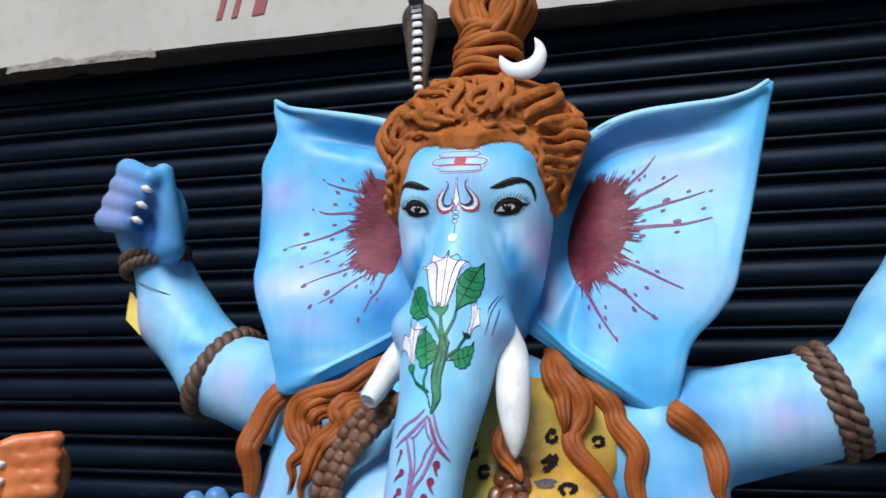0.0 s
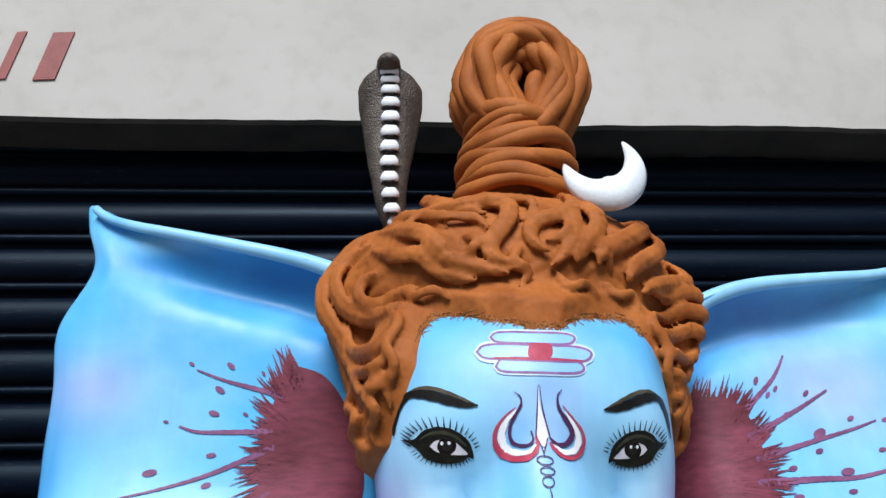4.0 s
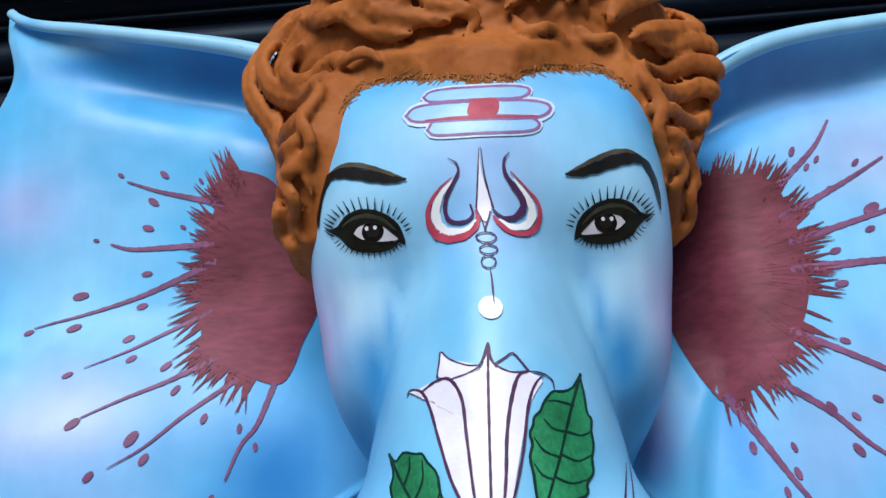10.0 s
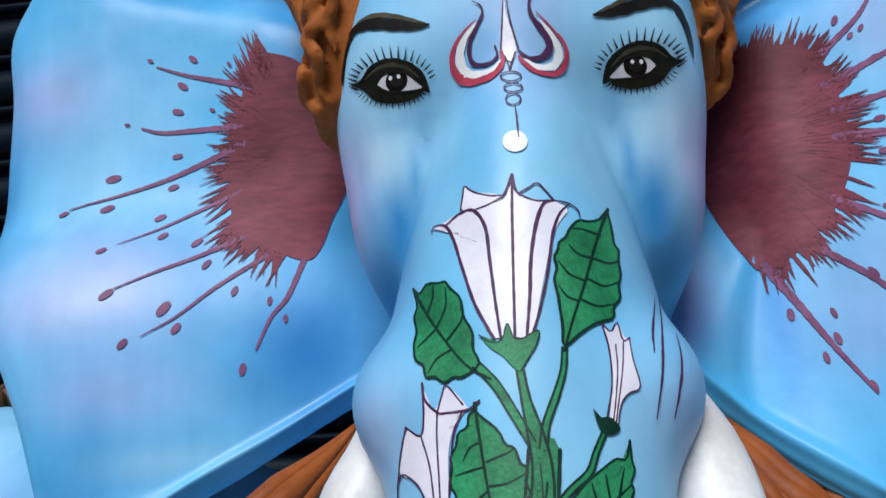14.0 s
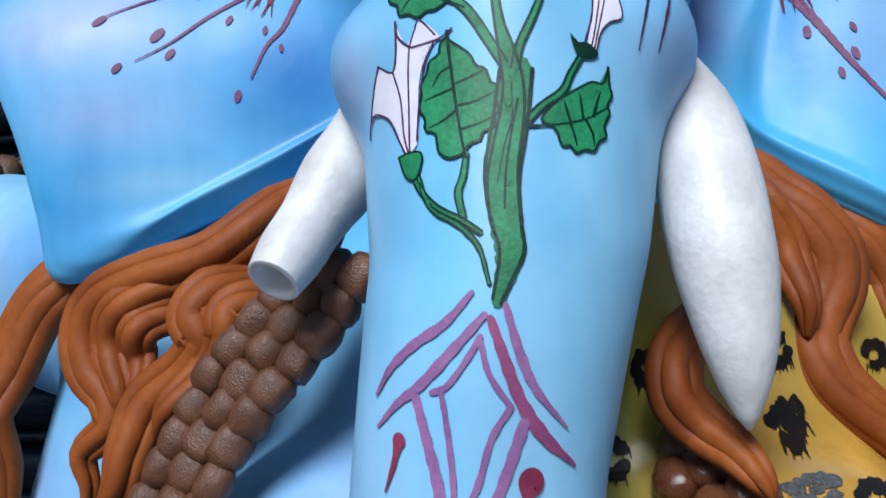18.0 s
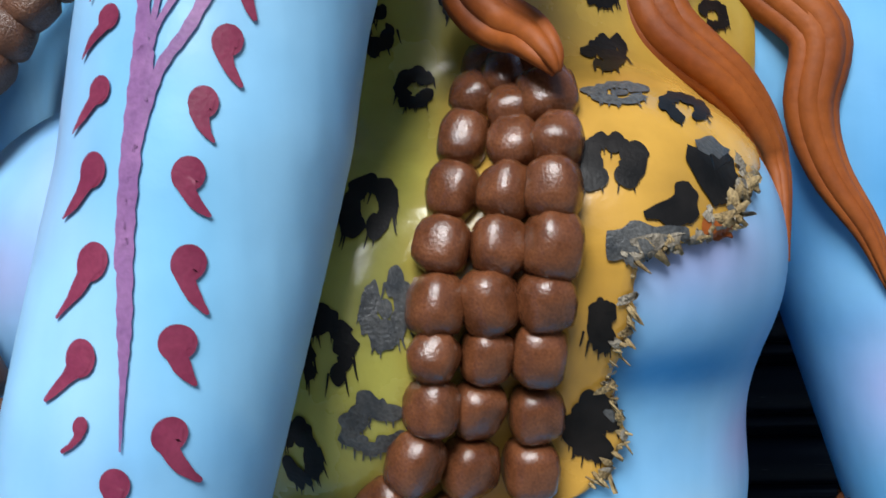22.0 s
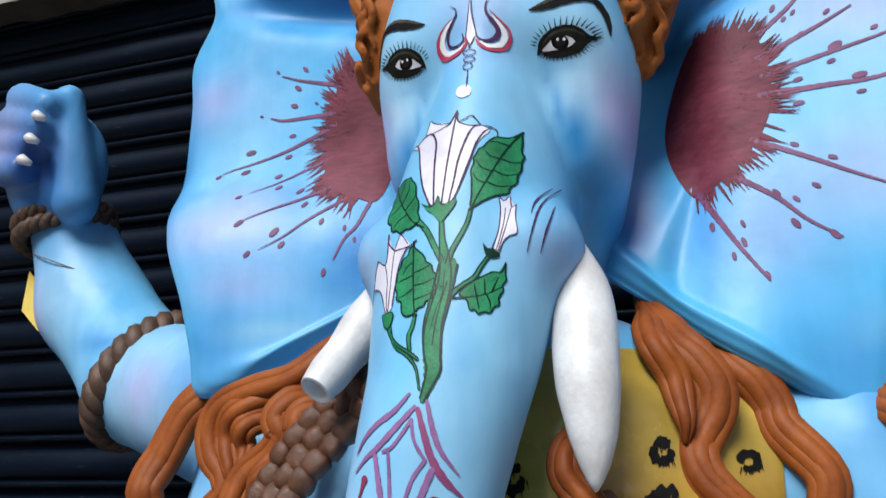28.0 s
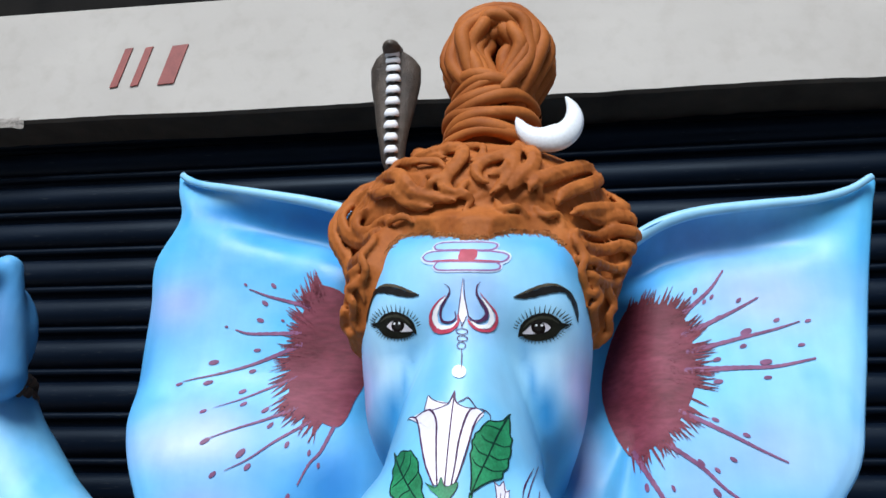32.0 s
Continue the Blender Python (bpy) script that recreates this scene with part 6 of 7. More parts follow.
face.line(DROP, (8.6, 6.3, 3.9, 2), (-25.4, -343.5), (-26.2, -346), (-22.7, -353.8), (-18.6, -359), lay=3)
# trident between the brows
face.blob(PETAL, (-2.4, 249.1), (-2, 233.6), (2.1, 211.5), (-1.4, 201.3), (-6.1, 210.4), (-4.3, 231), lay=1)
face.line(PLUM, (0.4, 1.1, 1.1), (-2.6, 250.6), (-3.9, 238.2), (-5.5, 222.5), (-6.7, 211.2), lay=2)
face.line(PLUM, (0.4, 1.2, 1.1), (-1.5, 250.5), (-0.7, 233.5), (1, 221.8), (3.4, 210.4), lay=2)
face.line(WHITE, (1.1, 4, 5.8, 5.3, 4.8, 3.2, 1.1), (-20.6, 230.9), (-28.3, 222.9), (-32.1, 213.3), (-29.6, 204.1), (-23.2, 199.1), (-13.5, 197.7), (-7.6, 203), lay=2)
face.line(CRIMSON, (0.7, 2.1, 3.7, 5.3, 4.8, 3.4, 1.9), (-20.7, 233), (-29.4, 226.5), (-35.9, 217.9), (-37, 209.1), (-33.6, 201.6), (-26.2, 195.4), (-16.5, 193.1), (-8.9, 197.1), (-6.2, 203.5), (-6.8, 209.7), lay=2)
face.line(PLUM, (0.4, 2.1, 2.6, 2.4, 1.1), (-22.2, 245.4), (-17.3, 241.7), (-16.4, 235.8), (-19.9, 229.4), (-24.2, 222.1), (-25.9, 214.4), (-24, 207.2), (-18.7, 203.9), (-12.6, 203.6), (-8.9, 207.3), (-10.1, 214.1), lay=3)
face.line(WHITE, (0.8, 3.4, 5.3, 4.7, 4, 1.1), (17.1, 229), (24.7, 217.7), (27, 208.6), (22.7, 200.2), (13.8, 197.6), (6.5, 202.4), lay=2)
face.line(CRIMSON, (0.7, 1.8, 3.2, 3.4, 3.2, 1.8), (15.5, 233.9), (23.9, 223.7), (30.6, 215.3), (31.6, 206.4), (27.1, 197.8), (20.1, 193.7), (12.3, 194.3), (6.3, 199.3), (3.3, 204.7), lay=2)
face.line(PLUM, (0.5, 2.1, 3.4, 4.5, 3.2, 1.1), (15.8, 246.1), (12.1, 241.3), (12.1, 232.6), (16.7, 224.2), (21.4, 216.2), (20.7, 209.4), (14.4, 203.8), (7.9, 203.9), (3, 209.3), lay=3)
face.line(PLUM, 0.9, (-6.8, 209.7), (-3.9, 203.1), (-2.4, 195.9), lay=2)
face.line(PLUM, 0.9, (1.3, 207.9), (-0.8, 201.1), (-2.4, 195.9), lay=2)
face.line(PLUM, 0.9, (3.8, 190.2), (2.2, 188), (-1.3, 187.1), (-5.2, 188.1), (-7.7, 190.5), (-7.6, 192.9), (-4.9, 194.1), (-0.9, 194), (2.5, 192.6), (3.8, 190.2), lay=2)
face.line(PLUM, 0.9, (4, 182.1), (2.6, 180.1), (-0.6, 179.3), (-4.2, 180.1), (-6.4, 182), (-6.3, 184.2), (-3.8, 185.5), (-0.2, 185.4), (2.9, 184.1), (4, 182.1), lay=2)
face.line(PLUM, 0.9, (2.4, 174), (1.2, 171.4), (-1.4, 170.2), (-4.2, 171), (-6, 173.4), (-5.8, 176.3), (-3.8, 178.1), (-0.9, 178.3), (1.6, 176.7), (2.4, 174), lay=2)
face.line(PLUM, (0.6, 1, 1, 0.4), (-1.1, 170.1), (-0.7, 162.6), (-0.6, 155.4), (-0.4, 147.8), lay=2)
face.dot(WHITE, (-2.5, 145.4), 6.9, 1, 0, lay=2)
# three bars on the forehead
face.blob(PALEWHITE, (-38.3, 293.3), (-30.5, 300.5), (-1.1, 298.8), (28.8, 297.8), (34.6, 291.3), (25.3, 282.6), (-3.9, 282.4), (-31.9, 285.5), lay=1)
face.blob(LILACPAINT, (-36.3, 293.5), (-29, 297.8), (-1.7, 296.2), (26.3, 295.5), (32.4, 291.3), (24.1, 285.2), (-3.5, 285.3), (-30.1, 288.1), lay=2)
face.line(MAUVE, (1.7, 2.2, 1.7), (-36.3, 293.5), (-29, 297.8), (-1.7, 296.2), (26.3, 295.5), (32.4, 291.3), (24.1, 285.2), (-3.5, 285.3), (-30.1, 288.1), (-36.3, 293.5), lay=3)
face.blob(PALEWHITE, (-50.9, 280.4), (-40.7, 289.9), (-1.9, 287.4), (38.5, 285.9), (47.6, 277.3), (35.4, 266.5), (-4.2, 266.5), (-41.9, 270.7), lay=1)
face.blob(LILACPAINT, (-48.2, 280.6), (-38.7, 286.4), (-2.4, 283.9), (35.6, 282.8), (44.5, 277.3), (33.5, 269.8), (-3.9, 270), (-39.6, 273.9), lay=2)
face.line(MAUVE, (1.7, 2.2, 1.7), (-48.2, 280.6), (-38.7, 286.4), (-2.4, 283.9), (35.6, 282.8), (44.5, 277.3), (33.5, 269.8), (-3.9, 270), (-39.6, 273.9), (-48.2, 280.6), lay=3)
face.blob(PALEWHITE, (-36.4, 266.2), (-28.5, 276.4), (1, 275.5), (31.4, 273.4), (38.3, 264.4), (29.3, 257.7), (-0.8, 257.6), (-29.7, 259.7), lay=1)
face.blob(LILACPAINT, (-34.4, 266.6), (-27.1, 273), (0.6, 271.9), (29.2, 270.2), (36, 264.4), (27.9, 259.9), (-0.6, 259.9), (-28, 261.8), lay=2)
face.line(MAUVE, (1.7, 2.1, 1.7), (-34.4, 266.6), (-27.1, 273), (0.6, 271.9), (29.2, 270.2), (36, 264.4), (27.9, 259.9), (-0.6, 259.9), (-28, 261.8), (-34.4, 266.6), lay=3)
face.line(CRIMSON, (1.3, 2.2, 1.3), (-35.2, 273.9), (-0.7, 271.3), (35.4, 270.8), lay=4)
face.blob(CRIMSON, (-6.1, 285.5), (10.7, 284.8), (9.2, 272.5), (-7.5, 273.3), lay=4)
# brow and eye, drawn once and mirrored
for side in (1, -1):
    face.drop = 0.0 if side > 0 else 4.5
    face.line(INK, (6.2, 6.0, 4.6, 1.2), (-105.5, 250), (-110.5, 244), (-113.6, 234), (-114.6, 222), lay=2, flip=side)
    face.line(BROW, (0.6, 2.6, 3.4, 3.0, 2.2, 0.6), (-105.4, 253.3), (-94.5, 255.2), (-83, 252.8), (-70.9, 247.4), (-59.4, 241.4), (-52.1, 238), lay=1, flip=side)
    face.line(INK, (1.1, 4.2, 6.5, 7.6, 7, 5.1, 1.7), (-112.1, 243.6), (-107.6, 250.3), (-98.1, 251.2), (-86.3, 247.7), (-71.1, 241.5), (-59.5, 237.7), (-50, 236.4), lay=2, flip=side)
    face.blob(KOHL, (-106.6, 215.5), (-99.2, 215), (-91.7, 220.5), (-82.9, 222.4), (-72.6, 220.8), (-62.8, 215.7), (-56.3, 208.8), (-53.5, 202.1), (-53.3, 197.7), (-57.4, 199), (-60.6, 196.4), (-69.4, 194.8), (-79.6, 195.8), (-89.9, 200), (-97.2, 208.5), lay=1, flip=side)
    face.line(LID, (0.5, 2.2, 3.0, 2.4, 0.6), (-95, 214.5), (-86.5, 218), (-76.5, 218), (-66.5, 213.9), (-58.5, 206.8), lay=2, flip=side)
    face.line(INK, (0.5, 1.2, 1.5, 1.2, 0.5), (-88, 209.4), (-83, 213), (-74.6, 213.6), (-66.3, 210.5), (-58, 202.6), lay=4, flip=side)
    face.blob(EYEWHITE, (-86.6, 208.6), (-82.4, 212.2), (-74.6, 212.9), (-66.8, 209.8), (-61.6, 205.4), (-57.5, 201.2), (-64, 200.9), (-74.2, 202), (-82, 204.6), lay=2, flip=side)
    face.dot(IRIS, (-73.6, 207.9), 7.2, 0.94, 0, lay=3, flip=side)
    face.dot(INK, (-73.6, 208.2), 4.1, 1, 0, lay=4, flip=side)
    face.dot(WHITE, (-77.3, 210.2), 1.3, 1, 0, lay=5, flip=side)
    face.dot(WHITE, (-71.8, 210.0), 1.2, 1, 0, lay=5, flip=side)
    face.line(INK, (0.6, 1.9, 2.2, 2.2, 1.4, 0.6), (-108.5, 216.5), (-98.2, 214.8), (-91, 219.8), (-81.5, 221.5), (-71.1, 219.4), (-61.5, 214), (-55.7, 207.5), (-53, 197.7), lay=4, flip=side)
    face.line(INK, (0.4, 0.8, 0.5), (-87.1, 208.6), (-82.2, 204), (-74.3, 201.4), (-64, 200.3), (-54.5, 199.5), lay=4, flip=side)
    face.line(INK, (1.29, 0.89, 0.32), (-101.2, 210.6), (-104.3, 213), (-107.1, 215.4), lay=4, flip=side)
    face.line(INK, (1.29, 0.89, 0.32), (-101.9, 213.6), (-105.4, 216.4), (-108.6, 219.1), lay=4, flip=side)
    face.line(INK, (1.29, 0.89, 0.32), (-101.6, 216.2), (-105.5, 219.3), (-108.8, 222.3), lay=4, flip=side)
    face.line(INK, (1.29, 0.89, 0.32), (-100.5, 218.3), (-104.3, 221.5), (-107.8, 224.7), lay=4, flip=side)
    face.line(INK, (1.29, 0.89, 0.32), (-98.5, 220), (-102.1, 223.5), (-105.4, 226.6), lay=4, flip=side)
    face.line(INK, (1.29, 0.79, 0.32), (-95.7, 221.4), (-99, 225.1), (-101.9, 228.5), lay=4, flip=side)
    face.line(INK, (1.29, 0.79, 0.32), (-92.3, 222), (-95.1, 226.3), (-97.5, 229.9), lay=4, flip=side)
    face.line(INK, (1.29, 0.79, 0.32), (-88.4, 222.5), (-90.7, 226.9), (-92.6, 230.7), lay=4, flip=side)
    face.line(INK, (1.29, 0.79, 0.32), (-84.3, 222.6), (-85.8, 227.1), (-87.2, 230.9), lay=4, flip=side)
    face.line(INK, (1.19, 0.79, 0.32), (-79.8, 222.3), (-80.8, 226.7), (-81.7, 230.5), lay=4, flip=side)
    face.line(INK, (1.19, 0.79, 0.32), (-75.4, 221.6), (-75.7, 226), (-76, 229.6), lay=4, flip=side)
    face.line(INK, (1.19, 0.79, 0.32), (-71, 220.6), (-70.8, 224.6), (-70.5, 228), lay=4, flip=side)
    face.line(INK, (1.19, 0.79, 0.32), (-66.9, 219.1), (-66, 222.6), (-65.3, 225.8), lay=4, flip=side)
    face.line(INK, (1.19, 0.79, 0.32), (-63, 217.4), (-61.7, 220.5), (-60.6, 223), lay=4, flip=side)
    face.line(INK, (1.19, 0.79, 0.32), (-59.5, 215.4), (-57.9, 217.9), (-56.5, 219.9), lay=4, flip=side)
    face.line(INK, (1.19, 0.79, 0.32), (-56.6, 213), (-54.7, 214.9), (-53.1, 216.6), lay=4, flip=side)
    face.line(INK, (1.19, 0.79, 0.32), (-54.3, 210.6), (-52.3, 212), (-50.6, 213), lay=4, flip=side)
    face.line(INK, (1.19, 0.79, 0.32), (-52.7, 208.2), (-50.7, 208.8), (-48.9, 209.5), lay=4, flip=side)
    face.line(INK, (1.19, 0.79, 0.32), (-51.9, 205.6), (-49.8, 206.3), (-48.1, 206.8), lay=4, flip=side)
    face.line(INK, (0.99, 0.69, 0.32), (-97.7, 206.7), (-99.4, 206.2), (-101.2, 206.1), lay=4, flip=side)
    face.line(INK, (0.99, 0.69, 0.32), (-96, 204.8), (-97.7, 204), (-99.3, 203.5), lay=4, flip=side)
    face.line(INK, (0.99, 0.69, 0.32), (-93.8, 202.9), (-95.3, 201.6), (-96.8, 200.9), lay=4, flip=side)
    face.line(INK, (0.99, 0.69, 0.32), (-91.1, 201.1), (-92.4, 199.4), (-93.7, 198.4), lay=4, flip=side)
    face.line(INK, (0.99, 0.69, 0.32), (-88, 199.5), (-89.1, 197.6), (-90.2, 196.4), lay=4, flip=side)
    face.line(INK, (0.99, 0.69, 0.32), (-84.6, 198.1), (-85.6, 196), (-86.4, 194.6), lay=4, flip=side)
    face.line(INK, (0.99, 0.69, 0.32), (-81, 197.1), (-81.7, 194.8), (-82.3, 193.3), lay=4, flip=side)
    face.line(INK, (0.99, 0.69, 0.32), (-77.4, 196.2), (-77.8, 193.9), (-78.2, 192.3), lay=4, flip=side)
    face.line(INK, (0.99, 0.69, 0.32), (-73.7, 195.7), (-73.9, 193.3), (-74, 191.8), lay=4, flip=side)
    face.line(INK, (0.99, 0.69, 0.32), (-70.1, 195.5), (-70.1, 193.2), (-70, 191.7), lay=4, flip=side)
    face.line(INK, (0.99, 0.69, 0.32), (-66.8, 195.6), (-66.6, 193.5), (-66.3, 191.9), lay=4, flip=side)
    face.line(INK, (0.99, 0.69, 0.32), (-63.7, 195.8), (-63.3, 193.9), (-62.8, 192.6), lay=4, flip=side)
    face.line(INK, (0.99, 0.69, 0.32), (-61.1, 196.5), (-60.5, 194.7), (-59.9, 193.5), lay=4, flip=side)
    face.line(INK, (0.99, 0.69, 0.32), (-58.9, 197.2), (-58.1, 195.7), (-57.3, 194.7), lay=4, flip=side)
    face.line(INK, (0.89, 0.69, 0.32), (-57.3, 198.2), (-56.4, 197), (-55.5, 196.2), lay=4, flip=side)
face.drop = 0.0

west = Brush(canvas(*ear_meshes[0]))
# west ear: a maroon patch with rays and flecks
west.blob(MAROON, (-208.6, 317.4), (-223.4, 305.4), (-232.6, 281.2), (-235.9, 247.4), (-239.9, 221.5), (-241, 195.3), (-237.4, 168.8), (-229, 153.5), (-211.3, 144.7), (-191.1, 133.8), (-174.8, 129.6), (-165.7, 139.9), (-157.3, 163.9), (-144.4, 190.7), (-144.7, 223.4), (-154.7, 261.5), (-169.9, 291.7), (-186.2, 309.1), lay=1)
west.line(RAY, (1.4, 5.7), (-309.4, 314.9), (-282.9, 304.6), (-256.7, 297), (-225.2, 288.2), lay=2)
west.line(RAY, (1.8, 5.6), (-321.3, 258.9), (-303.7, 253.5), (-274.3, 252.8), (-234.2, 252.9), lay=2)
west.line(RAY, (1.1, 6.4), (-378.9, 188.4), (-338.7, 197.5), (-297.3, 209.4), (-262.3, 223.4), (-230.3, 237.6), lay=2)
west.line(RAY, (0.7, 4.1), (-323.9, 149.6), (-295, 162.6), (-265.1, 178.2), (-232.1, 193.8), lay=2)
west.line(RAY, (1, 4.7), (-314.3, 109.7), (-286.8, 123), (-256.8, 136.2), (-225, 153.4), lay=2)
west.line(RAY, (0.7, 3.9), (-290.8, 71.5), (-266.7, 86), (-240.1, 109.3), (-206.9, 134.5), lay=2)
west.line(RAY, (1.6, 4.4), (-209.7, 58.4), (-199.5, 83.2), (-188.2, 99), (-178.1, 129.8), lay=2)
west.dot(RAY, (-315.3, 321.3), 3.2, 0.5, 148, lay=2)
west.dot(RAY, (-276.4, 318.8), 4.9, 0.5, 137, lay=2)
west.dot(RAY, (-243.8, 310.5), 3.0, 0.5, 126, lay=2)
west.dot(RAY, (-285.6, 294.7), 5.5, 0.5, 149, lay=2)
west.dot(RAY, (-289.5, 271.3), 5.4, 0.5, 162, lay=2)
west.dot(RAY, (-258.9, 270), 3.0, 0.5, 153, lay=2)
west.dot(RAY, (-334.6, 263.5), 2.8, 0.5, 171, lay=2)
west.dot(RAY, (-288.8, 230.6), 4.7, 0.5, 4, lay=2)
west.dot(RAY, (-343.9, 214.5), 6.8, 0.5, 10, lay=2)
west.dot(RAY, (-290.5, 202), 5.0, 0.5, 18, lay=2)
west.dot(RAY, (-344.4, 186.1), 6.2, 0.5, 18, lay=2)
west.dot(RAY, (-382.8, 184.7), 4.5, 0.5, 16, lay=2)
west.dot(RAY, (-296.8, 173.7), 5.2, 0.5, 28, lay=2)
west.dot(RAY, (-290.1, 155.7), 4.6, 0.5, 34, lay=2)
west.dot(RAY, (-261.9, 148.2), 5.1, 0.5, 45, lay=2)
west.dot(RAY, (-334.6, 144.2), 4.3, 0.5, 28, lay=2)
west.dot(RAY, (-250.9, 128.1), 4.7, 0.5, 54, lay=2)
west.dot(RAY, (-319.3, 105.3), 6.0, 0.5, 38, lay=2)
west.dot(RAY, (-276.5, 92.3), 6.8, 0.5, 51, lay=2)
west.dot(RAY, (-266.5, 76.8), 5.0, 0.5, 57, lay=2)
west.dot(RAY, (-303, 66.5), 4.9, 0.5, 49, lay=2)
west.dot(RAY, (-227.2, 104.9), 4.4, 0.5, 68, lay=2)
west.dot(RAY, (-201.1, 96.2), 3.7, 0.5, 82, lay=2)
west.dot(RAY, (-189, 81.7), 3.4, 0.5, 88, lay=2)
west.dot(RAY, (-219, 44.1), 4.8, 0.5, 77, lay=2)
west.brushed_edge(MAROON, [(-208.6, 317.4), (-223.4, 305.4), (-232.6, 281.2), (-235.9, 247.4), (-239.9, 221.5), (-241, 195.3), (-237.4, 168.8), (-229, 153.5), (-211.3, 144.7), (-191.1, 133.8)], (-178.2, 231.4), 130, 30, 3)

east = Brush(canvas(*ear_meshes[1]))
# east ear
east.blob(MAROON, (179.4, 282.4), (203.1, 286.6), (234.8, 282.5), (249.4, 261.1), (254.6, 222.9), (252.7, 186.7), (240.3, 152.8), (219.4, 124.7), (193.7, 102.6), (172.6, 95.3), (157.5, 117.2), (146.6, 157), (146.4, 196.4), (157.9, 239.5), (169.5, 265.3), lay=1)
east.line(RAY, (2, 5.4), (302.1, 331.5), (281.9, 304), (247.7, 272.7), lay=2)
east.line(RAY, (2, 6.7), (338.8, 292.5), (307.9, 274.9), (276.4, 258.7), (244, 242.6), lay=2)
east.line(RAY, (1.3, 6), (383, 259.6), (354.3, 250.1), (307.9, 237.4), (247, 219.9), lay=2)
east.line(RAY, (2.6, 7.3), (391.6, 210.6), (344.8, 200.8), (301.2, 199.2), (243.5, 195.9), lay=2)
east.line(RAY, (1.9, 5.7), (339.8, 87.2), (311.8, 101.6), (282.8, 118), (230.6, 145.5), lay=2)
east.line(RAY, (1.9, 5.6), (298.1, 37.5), (270.9, 56.9), (246.6, 81.7), (214.7, 105.8), lay=2)
east.line(RAY, (2.4, 6.7), (232.6, 0.4), (211, 33.7), (194.4, 63.7), (175.8, 99.4), lay=2)
east.dot(RAY, (264.8, 303.3), 4.9, 0.5, 60, lay=2)
east.dot(RAY, (274.1, 287.8), 3.8, 0.5, 53, lay=2)
east.dot(RAY, (315.6, 289.3), 4.3, 0.5, 41, lay=2)
east.dot(RAY, (283.9, 294.5), 3.8, 0.5, 51, lay=2)
east.dot(RAY, (287.9, 265.3), 4.8, 0.5, 41, lay=2)
east.dot(RAY, (318.4, 246.2), 8.0, 0.5, 28, lay=2)
east.dot(RAY, (312.4, 227.5), 4.8, 0.5, 22, lay=2)
east.dot(RAY, (356.4, 261.8), 4.4, 0.5, 26, lay=2)
east.dot(RAY, (392.7, 260.3), 3.9, 0.5, 22, lay=2)
east.dot(RAY, (335.2, 206.4), 7.4, 0.5, 12, lay=2)
east.dot(RAY, (279.5, 210), 5.2, 0.5, 20, lay=2)
east.dot(RAY, (277.1, 181.6), 5.7, 0.5, 6, lay=2)
east.dot(RAY, (334, 186.7), 4.7, 0.5, 6, lay=2)
east.dot(RAY, (379.5, 228.5), 4.4, 0.5, 15, lay=2)
east.dot(RAY, (267.9, 135.3), 4.5, 0.5, 160, lay=2)
east.dot(RAY, (299.6, 117.5), 4.6, 0.5, 159, lay=2)
east.dot(RAY, (282, 90), 4.5, 0.5, 146, lay=2)
east.dot(RAY, (246.9, 86.1), 4.9, 0.5, 132, lay=2)
east.dot(RAY, (263.4, 78.2), 4.0, 0.5, 136, lay=2)
east.dot(RAY, (260.4, 53.9), 5.9, 0.5, 129, lay=2)
east.dot(RAY, (292.3, 40.3), 5.9, 0.5, 136, lay=2)
east.dot(RAY, (214.5, 58.4), 3.9, 0.5, 110, lay=2)
east.dot(RAY, (186.7, 59.6), 4.9, 0.5, 95, lay=2)
east.dot(RAY, (213.9, 39.8), 4.8, 0.5, 107, lay=2)
east.dot(RAY, (204, 26.7), 4.3, 0.5, 102, lay=2)
east.dot(RAY, (231.1, 4.8), 4.7, 0.5, 110, lay=2)
east.brushed_edge(MAROON, [(179.4, 282.4), (203.1, 286.6), (234.8, 282.5), (249.4, 261.1), (254.6, 222.9), (252.7, 186.7), (240.3, 152.8), (219.4, 124.7), (193.7, 102.6), (172.6, 95.3)], (170.4, 194.4), 130, 28, 4)

# ---- pelt, shoulder locks and what hangs on the statue ----
tree = canvas(*surface(torso, (-0.86, 1.10, 0.80), (0.19, 1.60, 1.55), 0.009))


def chest(x, z, out=0.0):
    """A point on the front of the body, a little proud of it."""
    hit, nor, _, _ = tree.ray_cast(Vector((x, 0.9, z)), Vector((0, 1, 0)))
    if hit is None:
        return np.array((x, 1.40, z))
    return np.array(hit) + np.array((0, -out, 0))


EDGE_Z = np.array((1.00, 1.035, 1.056, 1.068, 1.088, 1.097, 1.12, 1.155, 1.17, 1.204, 1.210, 1.214, 1.225, 1.262, 1.30, 1.36, 1.44))
EDGE_X = np.array((-0.33, -0.285, -0.265, -0.258, -0.240, -0.217, -0.199, -0.206, -0.197, -0.193, -0.172, -0.150, -0.142, -0.115, -0.102, -0.100, -0.105))


def pelt_edge(z):
    rag = 0.004 * noise.noise(Vector((z * 60, 1, 0))) + 0.003 * noise.noise(Vector((z * 190, 2, 0)))
    return float(np.interp(z, EDGE_Z, EDGE_X)) + (rag if z < 1.27 else 0)


